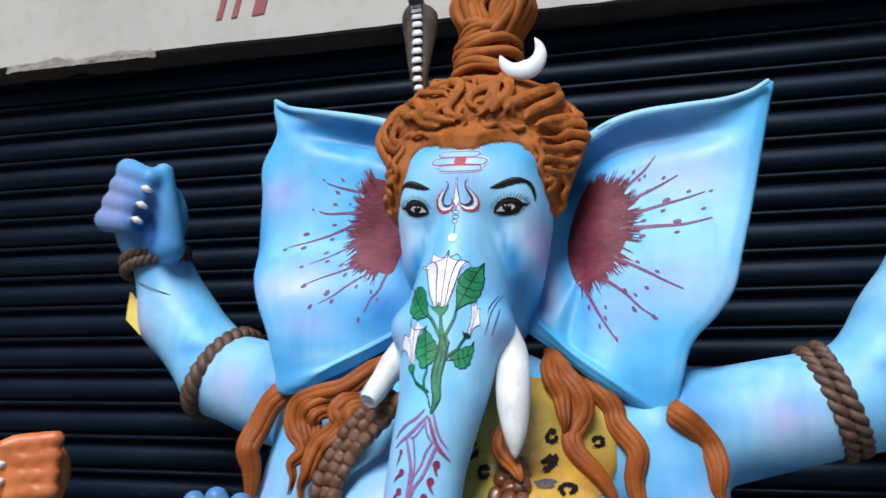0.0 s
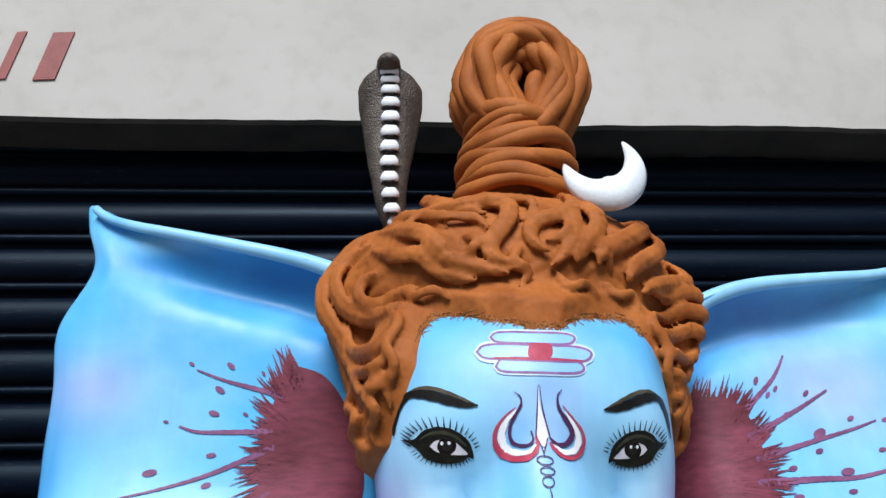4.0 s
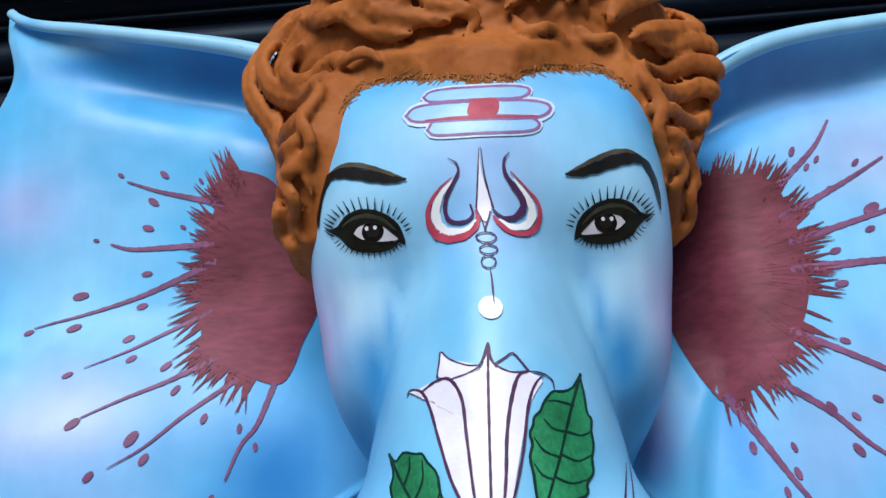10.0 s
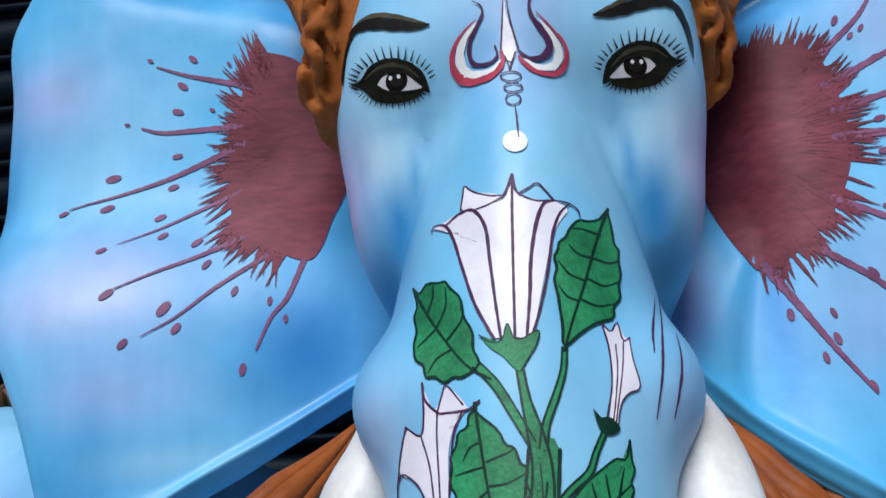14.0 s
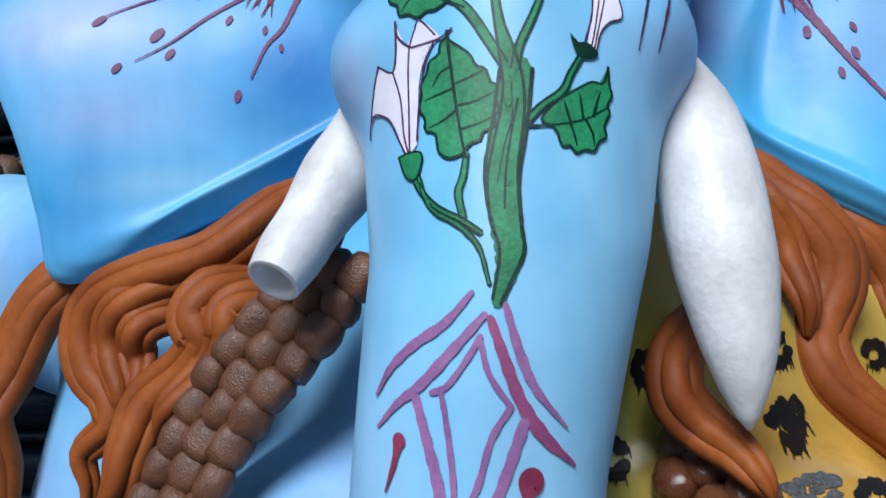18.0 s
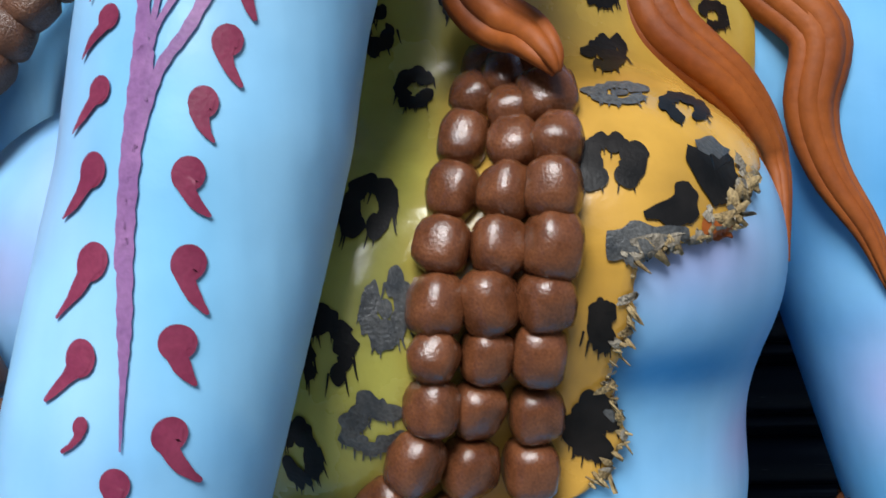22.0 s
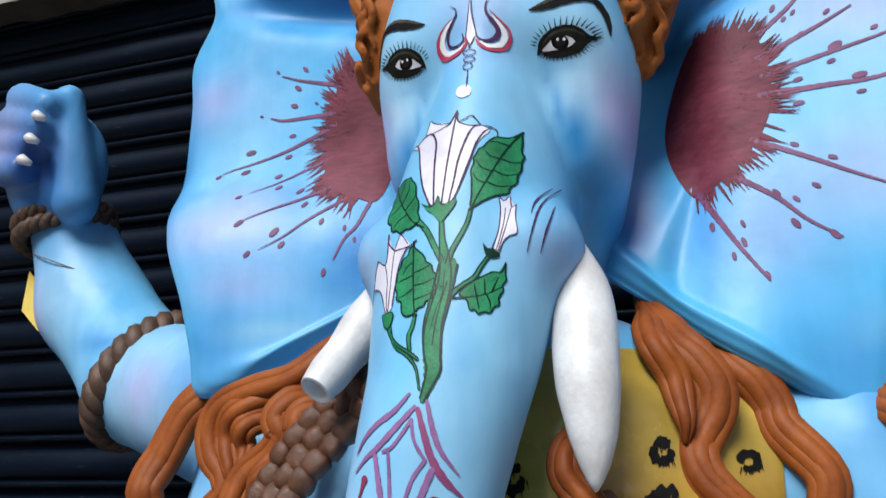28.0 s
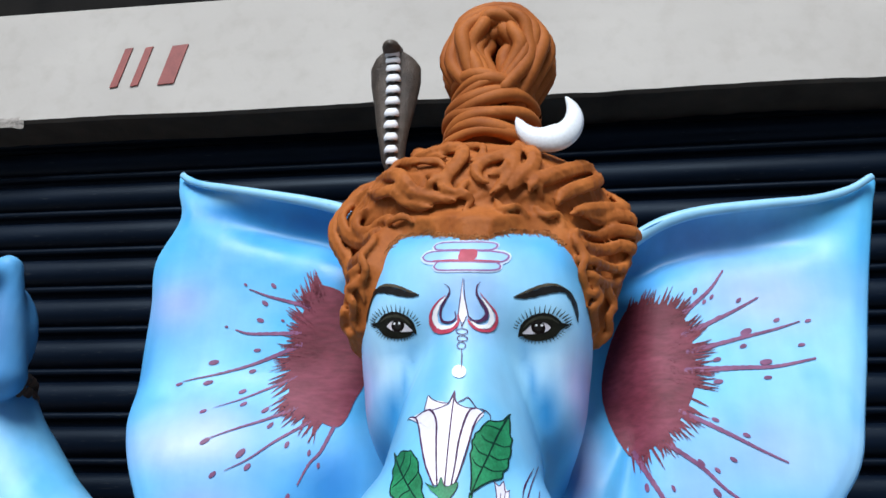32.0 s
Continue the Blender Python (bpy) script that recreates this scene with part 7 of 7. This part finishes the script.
def pelt():
    rows, cols = 190, 60
    v, f, c = [], [], []
    gold, olive = np.array((0.56, 0.31, 0.052)), np.array((0.40, 0.37, 0.075))
    for i in range(rows):
        z = 1.005 + 0.435 * i / (rows - 1)
        xr = pelt_edge(z)
        for j in range(cols):
            u = j / (cols - 1)
            x = -0.385 + (xr + 0.385) * u
            lift = 0.006 + 0.002 * noise.noise(Vector((x * 30, z * 30, 0))) - (0.004 if j == cols - 1 else 0)
            v.append(chest(x, z, lift))
            w = np.clip((x + 0.300) / 0.05 + 0.5 * noise.noise(Vector((x * 14, z * 14, 3))), 0, 1)
            k = np.clip((z - 1.29) / 0.06, 0, 1)
            col = olive * (1 - w) + gold * w
            col = col * (1 - 0.45 * k) + olive * 0.9 * 0.45 * k
            c.append(col * (1 + 0.22 * noise.noise(Vector((x * 40, z * 25, 8)))))
    for i in range(rows - 1):
        for j in range(cols - 1):
            f.append((i * cols + j, i * cols + j + 1, (i + 1) * cols + j + 1, (i + 1) * cols + j))
    statue.add(v, f, PELT, np.clip(np.array(c), 0.01, 1))
    return v, f


pv, pf = pelt()
fur = Brush(canvas(pv, pf))
rs = random.Random(21)


def rosette(x, z, rx, rz, gap, mat=INK, solid=0.0):
    """A broken ring with ragged, brushed edges; gap: the degrees at which it opens."""
    u0, v0 = (x - X0) * 1000, (z - 1.5) * 1000
    n = 10
    for k in range(n):
        a = radians(gap + 38 + 284 * k / (n - 1))
        rr = rs.uniform(0.85, 1.1)
        cx, cz = u0 + rx * 0.78 * rr * math.cos(a), v0 + rz * 0.78 * rr * math.sin(a)
        size = rs.uniform(0.30, 0.50)
        pts = []
        for i in range(9):
            b = 2 * math.pi * i / 9
            q = size * rs.uniform(0.7, 1.2)
            pts.append((cx + rx * q * math.cos(b), cz + rz * q * math.sin(b)))
        fur.blob(mat, *pts, lay=2, fine=2)
        for _ in range(2):
            e = rs.uniform(-4, 4)
            fur.line(mat, (1.2, 0.7, 0.3), (cx + e, cz), (cx + e * 1.3, cz - rz * 0.40), (cx + e * 1.5, cz - rz * rs.uniform(0.45, 0.65)), lay=2)
    if solid:
        fur.dot(mat, (u0, v0), rx * solid, rz / rx, 0, lay=2)


GREYSPOT = grainy("worn_grey_spot_paint", (0.03, 0.035, 0.04), (0.12, 0.12, 0.115), 70, rough=0.3, bump=0.3, fine=0.4)
for spot in ((-0.308, 1.230, 11, 15, 265), (-0.325, 1.172, 12, 16, 265), (-0.340, 1.127, 9, 15, 180), (-0.314, 1.074, 11, 12, 250), (-0.203, 1.246, 13, 12, 270), (-0.198, 1.306, 9, 11, 200),
             (-0.165, 1.272, 11, 8, 280), (-0.293, 1.292, 10, 11, 0), (-0.313, 1.325, 10, 12, 30), (-0.193, 1.311, 8, 10, 90), (-0.195, 1.347, 9, 11, 20),
             (-0.128, 1.286, 8, 6, 270), (-0.270, 1.340, 9, 11, 60), (-0.128, 1.340, 9, 9, 200), (-0.340, 1.290, 9, 11, 90), (-0.150, 1.385, 9, 9, 250)):
    rosette(*spot)
for spot in ((-0.300, 1.187, 9, 14, 100, GREYSPOT, 0.3), (-0.306, 1.138, 13, 12, 0, GREYSPOT), (-0.195, 1.279, 14, 6, 0, GREYSPOT, 0.3), (-0.209, 1.176, 6, 11, 0, INK, 0.6), (-0.214, 1.129, 11, 14, 330, INK, 0.5)):
    rosette(*spot)
# frayed edge of the pelt
for k in range(90):
    z = 1.04 + 0.19 * rs.random()
    x = pelt_edge(z)
    p = chest(x - 0.002, z, 0.004 + 0.004 * rs.random())
    d = np.array((rs.uniform(0.2, 1.0), rs.uniform(-0.9, 0.2), rs.uniform(-1.0, 0.5))) * rs.uniform(0.002, 0.0065)
    thick = rs.uniform(0.3, 1.1)
    statue.add(*tube([p - d * 0.8, p + d * 0.2, p + d * 0.7, p + d], [0.0011 * thick, 0.0013 * thick, 0.0009 * thick, 0.0003], 5), TORN)
for k in range(24):
    z = 1.205 + 0.035 * rs.random()
    p = chest(pelt_edge(z) - 0.012 * rs.random(), z, 0.006)
    q = np.array((rs.uniform(-0.006, 0.006), -0.003, rs.uniform(-0.006, 0.006)))
    statue.add(*tube([p - q, p, p + q], [0.001, rs.uniform(0.002, 0.004), 0.001], 5), TORN)

FLAKE = grainy("grey_flaked_plaster", (0.10, 0.085, 0.065), (0.50, 0.43, 0.32), 60, rough=0.75, bump=0.6, dist=0.004, fine=0.4)
# flakes of plaster where the pelt has broken away
for k in range(46):
    z = rs.choice((rs.uniform(1.203, 1.240), rs.uniform(1.10, 1.20)))
    u0 = (pelt_edge(z) - X0) * 1000 - rs.uniform(0.5, 9 if z > 1.2 else 4)
    v0 = (z - 1.5) * 1000
    size, turn = rs.uniform(1.2, 4.2), rs.uniform(0, 6.3)
    rim_ = []
    for i in range(8):
        b = 2 * math.pi * i / 8
        q = size * rs.uniform(0.5, 1.3)
        rim_.append((u0 + q * math.cos(b) * 1.5 * math.cos(turn) - q * math.sin(b) * math.sin(turn) * 0.6, v0 + q * math.cos(b) * 1.5 * math.sin(turn) + q * math.sin(b) * math.cos(turn) * 0.6))
    fur.blob(rs.choice((FLAKE, FLAKE, TORN, GREYSPOT)), *rim_, lay=rs.choice((4, 8, 14)), fine=2)



def ragged(mat, pts, lay, shake):
    """A torn patch on the pelt: a ring of corners (x, z) in millimetres with frayed sides."""
    rim_ = []
    for k, (x, z) in enumerate(pts):
        nx, nz = pts[(k + 1) % len(pts)]
        for u in (0.0, 0.33, 0.66):
            rim_.append((x + (nx - x) * u + rs.uniform(-shake, shake), z + (nz - z) * u + rs.uniform(-shake, shake)))
    fur.blob(mat, *rim_, lay=lay, fine=2)


# the torn corner: worn black spots, bare orange clay and curled grey plaster
ragged(INK, [(159, -249), (169, -246), (180, -252), (183, -262), (178, -275), (168, -275), (160, -261)], 3, 2.0)
ragged(GREYSPOT, [(163, -246), (172, -243), (181, -249), (174, -254), (166, -251)], 4, 1.2)
ragged(INK, [(136, -277), (148, -272), (157, -264), (163, -274), (158, -283), (146, -284)], 3, 2.0)
ragged(GREYSPOT, [(123, -285), (136, -281), (153, -284), (158, -289), (141, -290), (129, -298), (122, -296)], 4, 1.6)
ragged(FLAKE, [(130, -289), (142, -286), (156, -286), (151, -290), (137, -294)], 6, 1.2)
ragged(SHADED_ORANGE, [(163, -280), (177, -282), (178, -289), (169, -291), (163, -288)], 5, 1.0)
for x, z in ((184, -254), (186, -259), (183, -268), (186, -272), (180, -279), (166, -279), (160, -288), (150, -292)):
    ragged(FLAKE, [(x - 3, z - 2), (x - 1, z + 4), (x + 2, z + 2), (x + 1, z - 4)], 8, 1.2)

# the long locks on the shoulders, their shade held in a darker hair orange
def shoulder_lock(r, n, *pts):
    path = spline(pts, 56)
    path[:, 1] = [min(y, chest(x, z)[1] - 0.5 * r) if i > 7 else y + 0.004 * (7 - i) for i, (x, y, z) in enumerate(path)]
    path[:, 1] = np.convolve(np.pad(path[:, 1], 3, mode="edge"), np.ones(7) / 7, "valid")
    t_ = np.linspace(0, 1, 56)
    path[:, 1] -= 0.004 * np.sin(13 * t_ + 300 * r)
    lock(path, r, n, SHADED_ORANGE, flat=0.95)


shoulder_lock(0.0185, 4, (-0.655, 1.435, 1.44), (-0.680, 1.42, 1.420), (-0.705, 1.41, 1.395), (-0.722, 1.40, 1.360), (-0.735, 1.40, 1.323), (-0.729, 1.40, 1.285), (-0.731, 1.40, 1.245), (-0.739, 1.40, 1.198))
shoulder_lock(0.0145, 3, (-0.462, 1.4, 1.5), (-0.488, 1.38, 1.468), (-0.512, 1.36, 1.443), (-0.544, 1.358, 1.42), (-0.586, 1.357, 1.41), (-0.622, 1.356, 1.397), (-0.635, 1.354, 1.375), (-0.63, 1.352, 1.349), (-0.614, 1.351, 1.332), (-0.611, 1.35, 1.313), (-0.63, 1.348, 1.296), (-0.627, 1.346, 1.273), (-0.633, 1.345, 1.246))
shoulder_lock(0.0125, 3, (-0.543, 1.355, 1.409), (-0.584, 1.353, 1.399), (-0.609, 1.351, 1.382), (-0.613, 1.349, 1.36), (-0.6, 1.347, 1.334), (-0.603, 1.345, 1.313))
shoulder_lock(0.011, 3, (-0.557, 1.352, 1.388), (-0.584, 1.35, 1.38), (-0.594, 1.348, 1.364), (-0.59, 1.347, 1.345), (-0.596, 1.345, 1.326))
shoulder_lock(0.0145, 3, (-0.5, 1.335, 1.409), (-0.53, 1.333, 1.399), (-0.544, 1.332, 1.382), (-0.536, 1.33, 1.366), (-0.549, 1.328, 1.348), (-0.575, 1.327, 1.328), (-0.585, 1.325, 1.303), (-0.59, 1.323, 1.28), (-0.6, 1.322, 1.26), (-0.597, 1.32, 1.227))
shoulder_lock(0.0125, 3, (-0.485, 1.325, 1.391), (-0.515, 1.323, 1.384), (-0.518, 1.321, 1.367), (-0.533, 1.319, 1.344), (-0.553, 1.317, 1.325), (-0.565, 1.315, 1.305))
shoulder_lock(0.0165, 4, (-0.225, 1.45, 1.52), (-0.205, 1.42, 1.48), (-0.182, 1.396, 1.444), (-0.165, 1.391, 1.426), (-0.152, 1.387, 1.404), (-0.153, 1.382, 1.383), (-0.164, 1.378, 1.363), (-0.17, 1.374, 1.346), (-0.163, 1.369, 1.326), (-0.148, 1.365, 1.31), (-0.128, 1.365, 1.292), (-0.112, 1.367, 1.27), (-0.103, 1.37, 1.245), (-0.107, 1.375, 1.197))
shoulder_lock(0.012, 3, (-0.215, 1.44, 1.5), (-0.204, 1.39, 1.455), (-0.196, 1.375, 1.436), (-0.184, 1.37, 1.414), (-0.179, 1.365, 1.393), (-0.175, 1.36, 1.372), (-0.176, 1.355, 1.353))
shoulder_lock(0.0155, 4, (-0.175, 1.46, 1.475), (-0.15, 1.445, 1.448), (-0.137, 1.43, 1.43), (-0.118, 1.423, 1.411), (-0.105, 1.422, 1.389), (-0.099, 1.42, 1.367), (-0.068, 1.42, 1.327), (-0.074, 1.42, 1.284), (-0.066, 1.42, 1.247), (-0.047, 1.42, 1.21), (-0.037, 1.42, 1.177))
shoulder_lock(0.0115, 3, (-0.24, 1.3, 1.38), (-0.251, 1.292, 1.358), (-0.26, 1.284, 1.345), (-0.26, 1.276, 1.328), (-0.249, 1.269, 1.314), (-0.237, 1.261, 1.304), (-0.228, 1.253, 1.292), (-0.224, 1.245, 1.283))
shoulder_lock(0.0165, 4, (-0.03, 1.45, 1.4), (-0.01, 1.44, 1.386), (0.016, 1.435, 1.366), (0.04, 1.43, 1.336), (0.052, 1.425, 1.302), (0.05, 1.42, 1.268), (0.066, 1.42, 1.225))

# ---- bead garlands ----


def bead_mesh(name, seed, stretch):
    bm = bmesh.new()
    bmesh.ops.create_uvsphere(bm, u_segments=16, v_segments=11, radius=1.0)
    for v in bm.verts:
        d = v.co.normalized()
        k = 1 + 0.09 * noise.noise(d * 1.7 + Vector((seed, 0, 0))) + 0.06 * noise.noise(d * 4.5 + Vector((0, seed, 0)))
        d2 = Vector([math.copysign(abs(q) ** 0.74, q) for q in d])
        v.co = Vector((d2.x * k, d2.y * k * 0.92, d2.z * k * stretch * 1.06)) * 0.93
    me = bpy.data.meshes.new(name)
    bm.to_mesh(me)
    bm.free()
    me.materials.append(BEAD)
    me.polygons.foreach_set("use_smooth", np.full(len(me.polygons), True))
    return me


BEADS = [bead_mesh("bead", s, 0.98 + 0.05 * (s % 3)) for s in range(5)]


rb = random.Random(77)


def garland(label, strands, mat=None):
    g = tagged(new("bead_garland"), label, "garland", group="bead garlands on the statue")
    g.location = strands[0][0][0]
    base = Vector(g.location)
    k = 0
    for path, r in strands:
        for i, p in enumerate(path):
            b = new("bead", BEADS[k % 5])
            b.parent = g
            if mat:
                b.material_slots[0].link = "OBJECT"
                b.material_slots[0].material = mat
            b.location = Vector(p) - base + Vector((rb.uniform(-1, 1), rb.uniform(-1, 1), rb.uniform(-1, 1))) * r * 0.08
            nxt = Vector(path[min(i + 1, len(path) - 1)]) - Vector(path[max(i - 1, 0)])
            b.rotation_euler = (nxt.to_track_quat("Z", "Y") @ Quaternion((rb.uniform(-0.2, 0.2), rb.uniform(-0.2, 0.2), 1), rb.choice((0, 1.57, 3.14, 4.71)) + rb.uniform(-0.3, 0.3))).to_euler()
            s = r * rb.uniform(0.93, 1.07)
            b.scale = (s, s, s)
            k += 1
    return g


def on_pelt(pts, r):
    out = []
    for x, z in pts:
        hit, nor, _, _ = fur.tree.ray_cast(Vector((x, 1.0, z)), Vector((0, 1, 0)))
        y = hit.y if hit else chest(x, z)[1] - 0.005
        out.append((x, y - r * 0.55, z))
    return out


R = 0.0130
garland("three-strand garland of lumpy glossy brown beads on the leopard pelt", [
    (on_pelt([(-0.262, 1.282), (-0.266, 1.259), (-0.271, 1.237), (-0.275, 1.213), (-0.279, 1.188), (-0.281, 1.166), (-0.283, 1.144), (-0.290, 1.122), (-0.304, 1.102), (-0.322, 1.091), (-0.343, 1.081), (-0.361, 1.074)], R), R),
    (on_pelt([(-0.246, 1.289), (-0.245, 1.272), (-0.243, 1.256), (-0.248, 1.235), (-0.251, 1.211), (-0.257, 1.188), (-0.260, 1.165), (-0.265, 1.141), (-0.269, 1.116), (-0.280, 1.090), (-0.289, 1.067), (-0.296, 1.044)], R * 1.05), R * 1.05),
    (on_pelt([(-0.228, 1.276), (-0.225, 1.256), (-0.228, 1.234), (-0.230, 1.210), (-0.234, 1.187), (-0.237, 1.164), (-0.239, 1.138), (-0.241, 1.112), (-0.245, 1.078), (-0.249, 1.057)], R * 1.08), R * 1.08),
    (on_pelt([(-0.240, 1.303), (-0.256, 1.298), (-0.232, 1.291)], R * 1.05), R * 1.05)])


def hanging(pts, y0, y1):
    n = len(pts)
    return [(x, y0 + (y1 - y0) * i / (n - 1), z) for i, (x, z) in enumerate(pts)]


inner = spline([(-0.420, 1.282, 1.400), (-0.443, 1.282, 1.372), (-0.478, 1.277, 1.334), (-0.506, 1.272, 1.291), (-0.520, 1.267, 1.247), (-0.516, 1.262, 1.199)], 240)
braid = []
for k in range(3):
    way = np.gradient(inner, axis=0)
    way /= np.linalg.norm(way, axis=1)[:, None]
    off = inner + np.stack([way[:, 2], 0 * way[:, 2], -way[:, 0]], -1) * (0.0180 * k) + np.array((0, 0.008 * k + 0.003 * (k % 2), 0))
    run = np.r_[0, np.cumsum(np.linalg.norm(np.diff(off, axis=0), axis=1))]
    stops = np.arange(0.004 + 0.009 * (k % 2), run[-1], 0.0196)
    braid.append(([tuple(np.array([np.interp(q, run, off[:, i]) for i in range(3)])) for q in stops], 0.0130))
garland("braided garland of lumpy brown beads under orange locks", braid + [
    (hanging([(-0.505, 1.182), (-0.494, 1.160), (-0.484, 1.138), (-0.472, 1.120), (-0.460, 1.105)], 1.258, 1.245), 0.0124),
    (hanging([(-0.534, 1.182), (-0.527, 1.160), (-0.527, 1.137), (-0.526, 1.113), (-0.524, 1.089), (-0.523, 1.066)], 1.262, 1.258), 0.0128),
    (hanging([(-0.556, 1.186), (-0.552, 1.162), (-0.555, 1.138), (-0.557, 1.113), (-0.556, 1.089), (-0.556, 1.066)], 1.272, 1.268), 0.0126)], DUSTY)

# ---- rope bands on the arms ----


def rope_band(name, label, centre, normal, radius, pairs, thick, squash=1.0):
    band = tagged(new(name), label, "rope band", group="rope bands on the arms")
    band.location = centre
    nrm = Vector(normal).normalized()
    a = nrm.cross(Vector((0, 1, 0))).normalized()
    b = nrm.cross(a)
    for p in range(pairs):
        for s in range(2):
            pts, ups = [], []
            n = 132
            for i in range(n + 1):
                t = 2 * math.pi * i / n
                tw = 13 * t + math.pi * s
                rad = radius + thick * 0.55 * math.cos(tw)
                q = (a * math.cos(t) + b * math.sin(t) * squash) * rad + nrm * ((p - (pairs - 1) / 2) * thick * 2.7 + thick * 0.75 * math.sin(tw))
                pts.append(tuple(q))
                ups.append(tuple((a * math.cos(t) + b * math.sin(t)).normalized()))
            v, f = tube(pts, thick, 7, 1.0, up=np.array(ups), caps=False)
            mesh_object("strand", v, f, ROPE, band)
    return band


rope_band("rope_wristband", "dark brown doubled rope band round a raised wrist", (-1.106, 1.617, 1.708), (-0.25, 0, 0.96), 0.067, 2, 0.0082)
rope_band("rope_armlet", "dark brown twisted rope armlet at a bent elbow", (-0.921, 1.621, 1.465), (0.84, 0, -0.54), 0.092, 1, 0.0135)
rope_band("rope_armlet", "broad dark brown doubled rope armlet on an outstretched arm", (0.243, 1.562, 1.411), (0.93, 0, 0.36), 0.091, 2, 0.0085)
garland("small brown bead bracelet on a lowered arm", [([(0.046 + 0.088 * math.cos(a), 1.442 + 0.088 * math.sin(a), 1.032) for a in np.linspace(0, 2 * math.pi, 25)[:-1]], 0.0125)])
garland("dark brown bead bracelet on a lowered arm", [([(-0.716 + 0.088 * math.cos(a), 1.442 + 0.088 * math.sin(a), 1.032) for a in np.linspace(0, 2 * math.pi, 25)[:-1]], 0.0125)])


def price_tag():
    tag = tagged(new("price_tag"), "small yellow card tag on a grey thread round the forearm", "tag")
    tag.location = (-1.125, 1.605, 1.62)
    o = np.array(tag.location)
    corners = np.array([(-1.158, 1.606, 1.643), (-1.115, 1.600, 1.607), (-1.117, 1.598, 1.545), (-1.161, 1.604, 1.581)])
    v = np.vstack([corners - o, corners - o + (0, 0.0015, 0)])
    mesh_object("card", v, [(0, 1, 2, 3), (7, 6, 5, 4), (0, 4, 5, 1), (1, 5, 6, 2), (2, 6, 7, 3), (3, 7, 4, 0)], TAGPAPER, tag, smooth=False)
    ring = []
    for i in range(49):
        t = 2 * math.pi * i / 48
        ring.append((-1.068 + 0.079 * math.cos(t), 1.632 + 0.079 * math.sin(t), 1.640 - 0.030 * math.cos(t)))
    tv_, tf_ = tube(np.array(ring) - o, 0.0011, 5, up=(0, 0, 1), caps=False)
    mesh_object("thread", tv_, tf_, THREAD, tag, "grey thread loop")
    lv, lf = tube(np.array([(-1.146, 1.618, 1.668), (-1.144, 1.608, 1.645), (-1.142, 1.603, 1.628)]) - o, 0.0011, 5)
    mesh_object("thread", lv, lf, THREAD, tag, "grey thread tie")


price_tag()

# ---- the orange statue beside it, of which one hand rises into view ----


def orange_body(P):
    c = np.array((-1.265, 1.50, 1.255))
    d = ell(P, c + (0.0, 0.02, 0.0), (0.062, 0.045, 0.070))
    for k in range(4):
        zz = 0.055 - 0.033 * k
        d = smin(d, cone(P, c + (-0.015, -0.040, zz + 0.006), c + (0.060, -0.020, zz + 0.016), 0.0195, 0.0175), 0.006)
    d = smin(d, cone(P, c + (-0.055, -0.03, -0.03), c + (-0.030, -0.055, 0.055), 0.022, 0.016), 0.008)
    d = smin(d, cone(P, c + (-0.01, 0.02, -0.06), (-1.36, 1.50, 0.95), 0.046, 0.06), 0.02)
    d = smin(d, cone(P, (-1.36, 1.50, 0.95), (-1.55, 1.52, 1.10), 0.06, 0.08), 0.03)
    d = smin(d, ell(P, (-1.75, 1.52, 0.95), (0.22, 0.16, 0.28)), 0.05)
    d = smin(d, ell(P, (-1.75, 1.50, 0.42), (0.36, 0.30, 0.44)), 0.08)
    return smax(d, -P[..., 2], 0.01)


ov, of = surface(orange_body, (-2.2, 1.1, -0.02), (-1.12, 1.85, 1.36), 0.010)
second = Sculpt()
second.add(ov, of, ORANGE)
for zz in (0.012, -0.021):
    second.add(*tube([(-1.303, 1.444, 1.262 + zz), (-1.296, 1.438, 1.264 + zz), (-1.288, 1.444, 1.266 + zz)], [0.004, 0.009, 0.005], 8), NAIL)
tagged(second.make("statue"), "orange painted statue raising a closed hand", "statue")
idol = tagged(statue.make("statue"), "blue enamelled elephant-headed statue with orange hair and flower-painted trunk", "statue")
